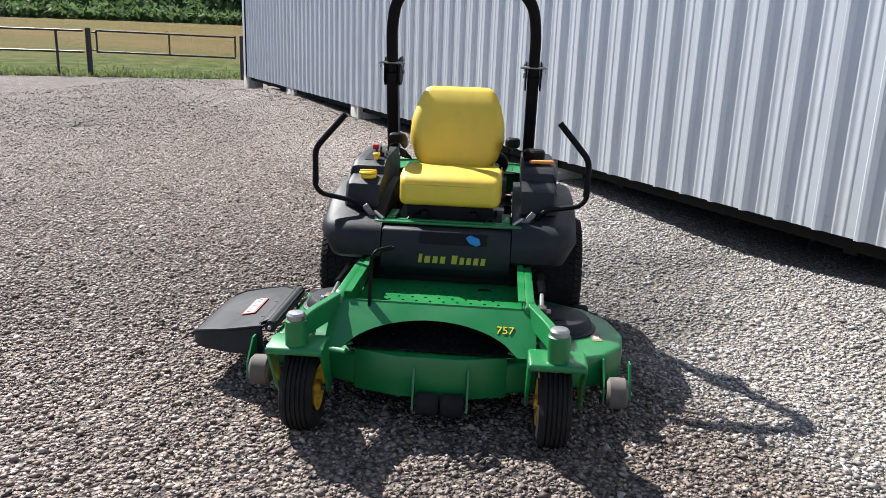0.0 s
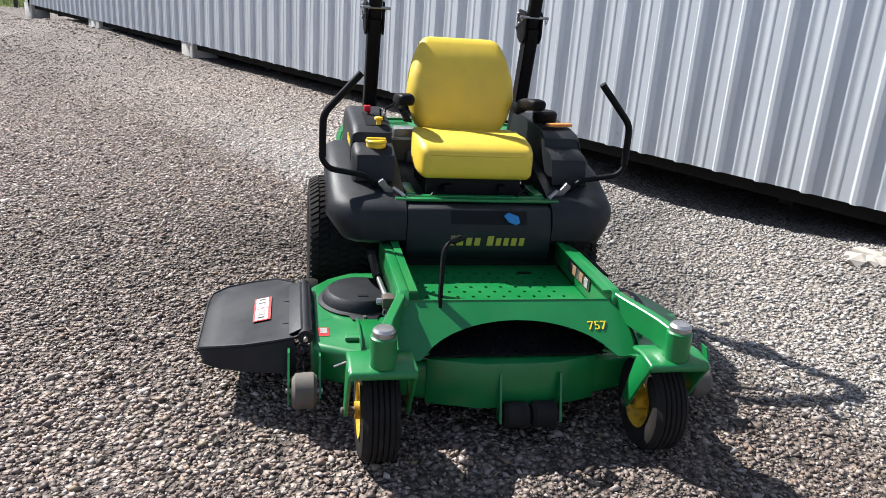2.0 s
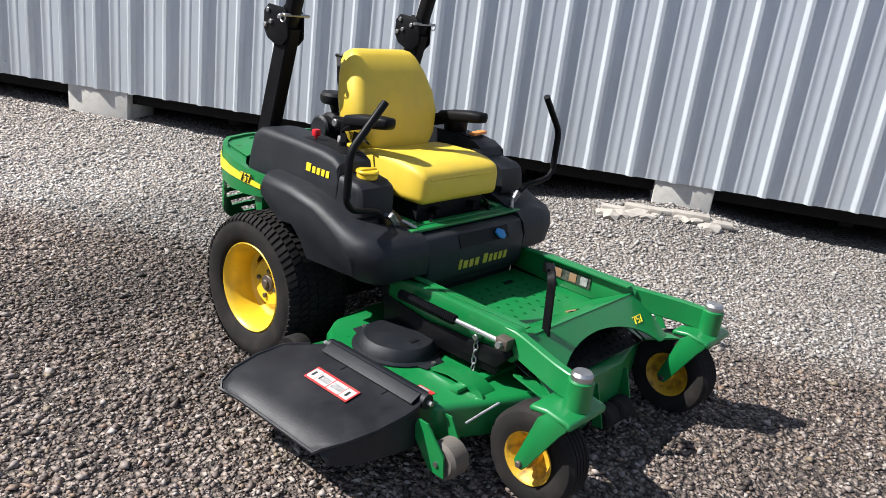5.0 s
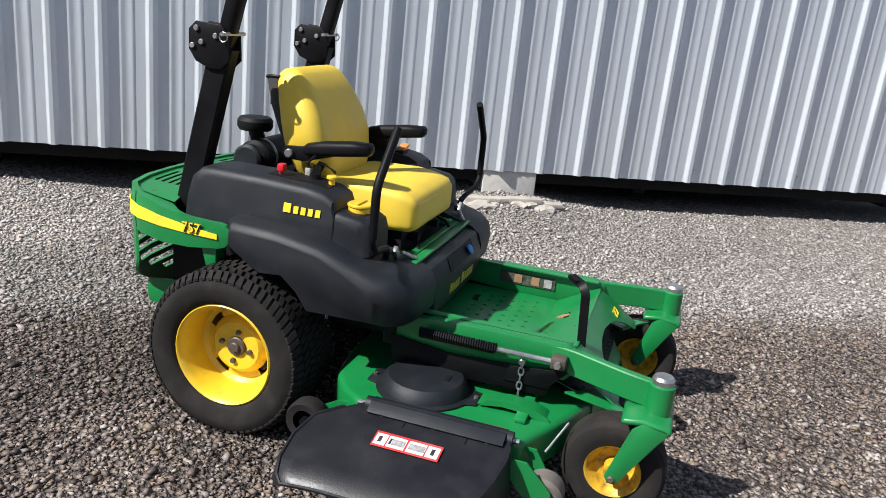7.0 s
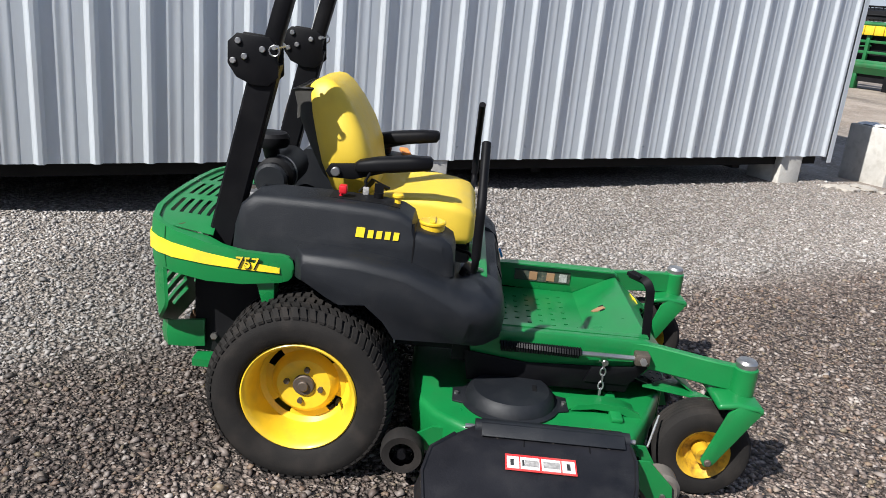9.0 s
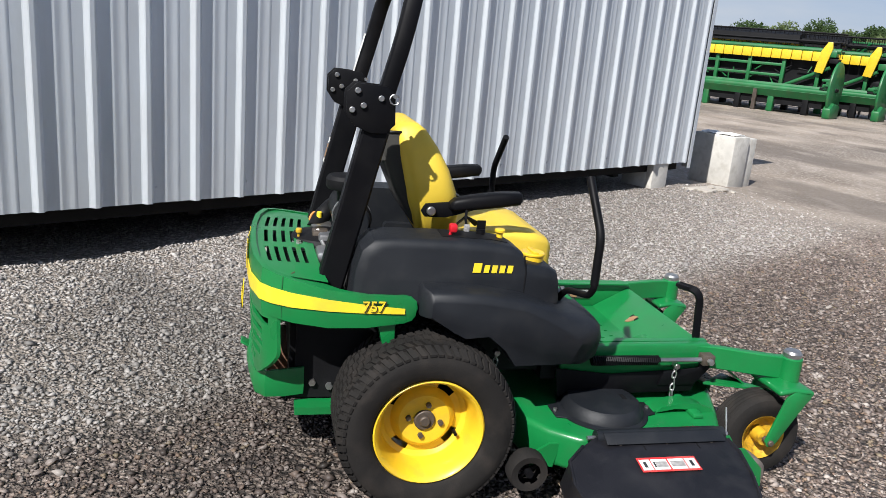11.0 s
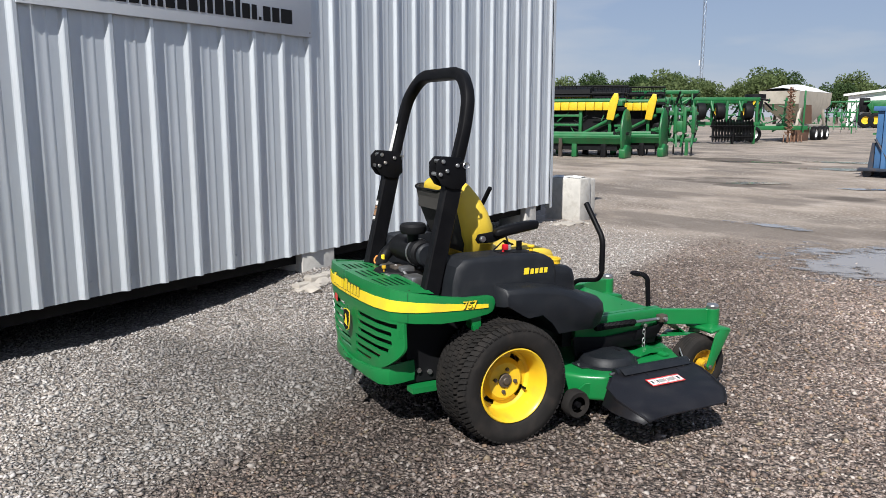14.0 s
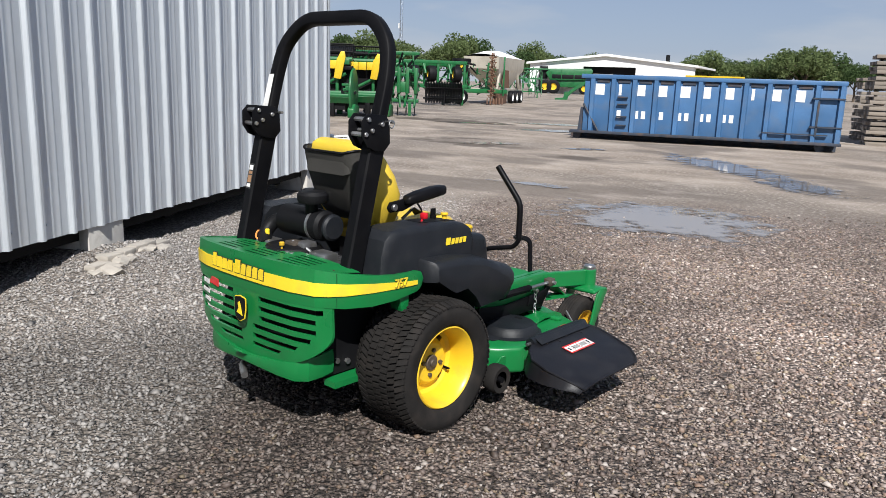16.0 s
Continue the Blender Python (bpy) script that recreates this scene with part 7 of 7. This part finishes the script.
def lumber():
    rg = random.Random(11)
    for bx, by, rz, n, w, l, lab in ((3.55, -19.9, 203, 18, 2.6, 1.2, "stack of weathered grey timbers"), (4.5, -22.4, 203, 14, 1.4, 1.2, "lower stack of grey boards")):
        st = thing("timber_stack", lab + " on bare ground", "lumber", (bx, by, 0), rz, "timber stacks")
        for k in range(n):
            z = k * 0.150
            if k % 3 == 2:
                for x in (0.3, w * 0.5, w - 0.3):
                    part("bearer", box(x - 0.06, x + 0.06, 0.05, l - 0.05, z, z + 0.04), M_WOOD, st)
                z += 0.04
            for q in range(4):
                part("timber", box(rg.uniform(-0.06, 0.06), w + rg.uniform(-0.10, 0.12), l * q / 4 + rg.uniform(-0.02, 0.02), l * (q + 1) / 4 - 0.02, z, z + 0.105, 0.008), M_WOOD, st)


def tower():
    cam16 = Vector((-2.72, 6.59, 0))
    p = cam16 + Vector((math.cos(radians(-45.1)), math.sin(radians(-45.1)), 0)) * 190
    t = thing("radio_tower", "tall thin grey lattice radio tower beyond the trees", "tower", p)
    for k in range(3):
        a = k * 2 * math.pi / 3
        part("leg", tube([(0.38 * math.cos(a), 0.38 * math.sin(a), 0), (0.38 * math.cos(a), 0.38 * math.sin(a), 60)], 0.035, 6), M_ALU, t)
    bm = bmesh.new()
    bms = []
    for i in range(40):
        for k in range(3):
            a, b = k * 2 * math.pi / 3, (k + 1) * 2 * math.pi / 3
            bms.append(tube([(0.38 * math.cos(a), 0.38 * math.sin(a), i * 1.5), (0.38 * math.cos(b), 0.38 * math.sin(b), (i + 1) * 1.5)], 0.016, 4))
    bm.free()
    part("lattice", join(*bms), M_ALU, t)
    part("antenna", cyl((0.7, 0, 0), 0.15, 13, 14.2, "z", 8), M_WHITE, t)


# ---------- trees ----------
def tree_master(seed, height, spread, mat):
    """Trunk, limbs and a crown of many small leaf clumps gathered round the limb ends."""
    rg = random.Random(seed)
    t = thing("tree", "broad leafy green tree far beyond the yard", "tree", (0, 0, -50), group="far trees")
    th = height * 0.32
    trunk = [Vector((0, 0, -0.3)), Vector((0.1, 0, th * 0.5)), Vector((0.0, 0.1, th)), Vector((0.1, 0.0, height * 0.6))]
    rings = []
    for p, r in zip(trunk, (0.32, 0.24, 0.19, 0.07)):
        rings.append([p + Vector((r * math.cos(a), r * math.sin(a), 0)) for a in np.linspace(0, 2 * math.pi, 8, endpoint=False)])
    bms = [loft(rings)]
    ends = []
    for k in range(9):
        a = k * 2.4 + rg.uniform(-0.3, 0.3)
        z0 = th * rg.uniform(0.7, 1.3)
        end = Vector((math.cos(a), math.sin(a), 0)) * spread * rg.uniform(0.45, 0.8) + Vector((0, 0, height * rg.uniform(0.42, 0.85)))
        mid = Vector((0, 0, z0)).lerp(end, 0.5) + Vector((0, 0, 0.4))
        bms.append(tube([Vector((0, 0, z0)), mid, end], 0.07, 5))
        ends.append(end)
    ends += [Vector((0, 0, height * 0.86)), Vector((0.3, 0.4, height * 0.72)), Vector((-0.4, 0.2, height * 0.62))]
    part("trunk", join(*bms), M_BARK, t)
    verts, faces = [], []
    for e in ends:
        rad = spread * rg.uniform(0.30, 0.46)
        for k in range(420):
            d = Vector((rg.gauss(0, 1), rg.gauss(0, 1), rg.gauss(0, 0.8)))
            d = d.normalized() * rad * rg.uniform(0.5, 1.06)
            c = e + d
            if c.z < height * 0.14:
                continue
            s = rg.uniform(0.12, 0.26) * spread / 4.0
            n1 = Vector((rg.gauss(0, 1), rg.gauss(0, 1), rg.gauss(0, 1))).normalized()
            n2 = n1.orthogonal().normalized()
            n3 = n1.cross(n2)
            i = len(verts)
            verts += [c + n2 * s * 1.3, c + n3 * s * 0.9, c - n2 * s * 0.6 - n3 * s]
            faces.append((i, i + 1, i + 2))
    ob = new("crown", from_arrays("crown", [tuple(v) for v in verts], faces, mat))
    ob.parent = t
    return t


def trees():
    masters = [tree_master(3, 8.5, 4.2, M_LEAF), tree_master(8, 9.5, 4.8, M_LEAF2), tree_master(21, 7.0, 3.6, M_LEAF), tree_master(34, 10.0, 4.0, M_LEAF2)]
    cam16 = Vector((-2.72, 6.59, 0))
    rg = random.Random(2)
    spots = []
    # beyond the yard: azimuth, distance, height
    for az, d, h in ((-31, 170, 8), (-33.5, 165, 8.6), (-36, 160, 8.4), (-38.2, 150, 9.2), (-39.6, 165, 8.2), (-41.2, 158, 8.8), (-42.6, 150, 8.9), (-43.6, 155, 9.0), (-45.0, 165, 8.4), (-46.2, 170, 6.4), (-49.0, 150, 9.0), (-50.0, 155, 9.4), (-50.9, 165, 7.4),
                     (-53.7, 175, 7.6), (-54.7, 180, 9.4), (-55.6, 190, 8.0), (-58.8, 240, 9.8), (-65.9, 165, 6.9), (-66.6, 160, 7.7), (-67.6, 170, 7.2), (-68.6, 165, 6.4), (-69.6, 168, 6.9), (-70.7, 160, 7.4), (-71.7, 155, 8.0), (-72.6, 150, 8.4), (-73.6, 156, 7.8),
                     (-74.6, 170, 6.8), (-75.6, 165, 6.6), (-76.8, 175, 7.0), (-78, 170, 7.6), (-80, 170, 8)):
        spots.append((cam16 + Vector((math.cos(radians(az)), math.sin(radians(az)), 0)) * d, h * 1.08))
    # the wood behind the field
    for k in range(44):
        az = 92 + k * 1.0
        for row in range(2):
            d = 96 + row * 7 + rg.uniform(-3, 3)
            q = Vector((0.26, 0.08, 0)) + Vector((math.cos(radians(az + rg.uniform(-0.3, 0.3))), math.sin(radians(az)), 0)) * d
            q.z = float(ground_height(np.array(q.x), np.array(q.y)))
            spots.append((q, rg.uniform(8.5, 11.5)))
    base_h = {masters[0]: 8.5, masters[1]: 9.5, masters[2]: 7.0, masters[3]: 10.0}
    for k, (p, h) in enumerate(spots):
        m = masters[k % 4]
        s = h / base_h[m] / 1.02
        ob = copy_thing(m, Matrix.Translation(p) @ Matrix.Rotation(rg.uniform(0, 6.28), 4, "Z"))
        w = s * rg.uniform(0.95, 1.25)
        ob.scale = (w, w, s)
    for m in masters:
        for ch in list(m.children):
            bpy.data.objects.remove(ch)
        bpy.data.objects.remove(m)


def hedge():
    """Low scrub at the foot of the wood and weeds along the fence."""
    rg = np.random.RandomState(4)
    n = 30000
    az = np.radians(rg.uniform(90, 138, n))
    d = rg.uniform(78, 94, n)
    clump = 0.55 + 0.45 * np.sin(np.degrees(az) * 2.3 + d * 0.3) * np.cos(np.degrees(az) * 0.9 - d * 0.5)
    z = rg.uniform(0.0, 1.0, n) ** 1.1 * (0.8 + 4.2 * clump * smooth(78, 88, d))
    x, y = 0.26 + np.cos(az) * d, np.sin(az) * d
    c = np.stack([x, y, z + ground_height(x, y)], 1)
    u, v = rg.normal(0, 0.20, (n, 3)), rg.normal(0, 0.20, (n, 3))
    verts = np.stack([c + u, c + v, c - u * 0.9, c - v], 1).reshape(-1, 3).tolist()
    faces = np.arange(4 * n).reshape(-1, 4).tolist()
    ob = new("scrub", from_arrays("scrub", verts, faces, M_LEAF2))
    tagged(ob, "dark green scrub along the edge of the field", "scrub", kind="stuff")
    verts, faces = [], []
    nrm, along = np.array([-0.39, 0.92]), np.array([0.92, 0.39])
    for k in range(9000):
        a, b = rg.uniform(-16, 8), rg.exponential(1.6) - 0.5
        p = np.array([-13.07, 24.66]) + along * a + nrm * b
        clump = 0.5 + 0.5 * math.sin(a * 1.7) * math.cos(b * 2.3 + a)
        hgt = rg.uniform(0.04, 0.17) * (0.4 + clump)
        t = rg.uniform(0, 6.28)
        w = rg.uniform(0.02, 0.06)
        i = len(verts)
        dx, dy = math.cos(t) * w, math.sin(t) * w
        lean = rg.normal(0, 0.08, 2)
        verts += [(p[0] - dx, p[1] - dy, 0), (p[0] + dx, p[1] + dy, 0), (p[0] + lean[0], p[1] + lean[1], hgt)]
        faces.append((i, i + 1, i + 2))
    ob = new("grass", from_arrays("grass", verts, faces, M_GRASS))
    tagged(ob, "rough green grass and weeds along the fence", "grass", kind="stuff")


# ---------- puddles ----------
def puddles():
    ang = np.linspace(0, 2 * math.pi, 28, endpoint=False)
    me = from_arrays("puddle", [(1.5 * math.cos(t), 1.5 * math.sin(t), 0.0) for t in ang], [tuple(range(28))], M_WATER)
    for cx, cy, a, b, rot in ((1.30, -1.85, 1.5, 1.35, 155), (4.1, -3.2, 0.75, 0.22, 8), (1.3, -6.7, 1.3, 0.6, 139), (13.8, -18.4, 1.8, 0.7, 32), (9.4, -8.9, 0.8, 0.45, 62), (11.5, -15.1, 1.9, 0.8, 35), (3.4, -8.8, 3.0, 0.75, 139), (15.6, -15.8, 1.8, 0.45, 32), (7.2, -9.7, 0.7, 0.35, 50)):
        ob = new("puddle", me)
        ob.location = (cx, cy, 0.014)
        ob.rotation_euler = (0, 0, radians(rot))
        ob.scale = (a, b, 1)
        tagged(ob, "shallow brown rain puddle on packed dirt", "puddle", "puddles")


# ---------- loose stones ----------
def gravel():
    """Crushed stone over the pad that the camera walks round: many small angular lumps in one mesh."""
    rg = np.random.RandomState(12)
    n = 1330000
    x, y = rg.uniform(-11.0, 5.5, n), rg.uniform(-4.5, 25.5, n)
    d = x * WN.x + y * WN.y
    dens = np.exp(-np.maximum(0, np.hypot(x + 0.9, y - 3.8) - 3.1) / 2.3)
    edge = smooth(3.9, 1.4, 0.51 * x - 0.86 * y)
    far = 0.065 * (1 - 0.55 * smooth(9, 16, y)) * smooth(25.0, 22.0, y + 0.3 * x)
    keep = (d < WD + 0.1) & (rg.uniform(0, 1, n) < (dens + far) * edge)
    x, y = x[keep], y[keep]
    n = len(x)
    z = ground_height(x, y)
    size = np.clip(rg.lognormal(math.log(0.0076), 0.38, n), 0.0035, 0.022) * (1 + 0.9 * smooth(5.0, 14.0, np.hypot(x + 0.9, y - 3.8)))
    base = np.array([(1, 0, 0), (-1, 0, 0), (0, 1, 0), (0, -1, 0), (0, 0, 1), (0, 0, -1)], float)
    tri = np.array([(0, 2, 4), (2, 1, 4), (1, 3, 4), (3, 0, 4), (2, 0, 5), (1, 2, 5), (3, 1, 5), (0, 3, 5)])
    v = base[None] * (size[:, None, None] * rg.uniform(0.7, 1.35, (n, 6, 1)))
    v = v + rg.normal(0, 0.16, (n, 6, 3)) * size[:, None, None]
    v *= np.array([1.22, 0.92, 0.58])
    # a random turn of each stone
    yaw, tilt, lean = rg.uniform(0, 2 * math.pi, n), rg.normal(0, 0.42, n), rg.uniform(0, 2 * math.pi, n)
    # a tilt about a level axis after a turn about the vertical, as quaternions
    w, a, b, c = (np.cos(tilt / 2) * np.cos(yaw / 2), np.sin(tilt / 2) * np.cos(lean - yaw / 2), np.sin(tilt / 2) * np.sin(lean - yaw / 2), np.cos(tilt / 2) * np.sin(yaw / 2))
    R = np.stack([np.stack([1 - 2 * (b * b + c * c), 2 * (a * b - c * w), 2 * (a * c + b * w)], 1), np.stack([2 * (a * b + c * w), 1 - 2 * (a * a + c * c), 2 * (b * c - a * w)], 1), np.stack([2 * (a * c - b * w), 2 * (b * c + a * w), 1 - 2 * (a * a + b * b)], 1)], 1)
    v = np.einsum("nij,nkj->nki", R, v)
    v += np.stack([x, y, z + size * 0.30], 1)[:, None, :]
    faces = (tri[None] + (np.arange(n) * 6)[:, None, None]).reshape(-1, 3)
    me = bpy.data.meshes.new("gravel")
    me.vertices.add(n * 6)
    me.vertices.foreach_set("co", v.reshape(-1))
    me.loops.add(len(faces) * 3)
    me.loops.foreach_set("vertex_index", faces.reshape(-1).astype(np.int32))
    me.polygons.add(len(faces))
    me.polygons.foreach_set("loop_start", np.arange(0, len(faces) * 3, 3, dtype=np.int32))
    me.update(calc_edges=True)
    me.materials.append(M_STONE)
    tagged(new("gravel", me), "loose grey and brown crushed gravel stones", "gravel", kind="stuff")


corner_blocks()
fence()
AXR = math.degrees(math.atan2(0.60, 0.80))
combine_header((19.94, -13.6, 0), AXR, 9.5, 1)
combine_header((20.24, -15.75, 0), AXR, 7.0, 2)
folded_implement((19.96, -17.3, 0), AXR, 5, 3.0, 2.6, "green folded row implement with hanging units")
planter((28.7, -30.8, 0), 60)
tillage_cart((30.2, -33.0, 0), 245)
grain_trailer((31.25, -38.3, 0), -68)
folded_implement((44.1, -61.1, 0), 36, 7, 4.0, 3.0, "green folded implement beside a trailer", 7)
far_combine((63.1, -98.4, 0), 213)
loader((38.9, -60.5, 0), 212)
far_shed()
container()
lumber()
tower()
trees()
hedge()
puddles()
gravel()
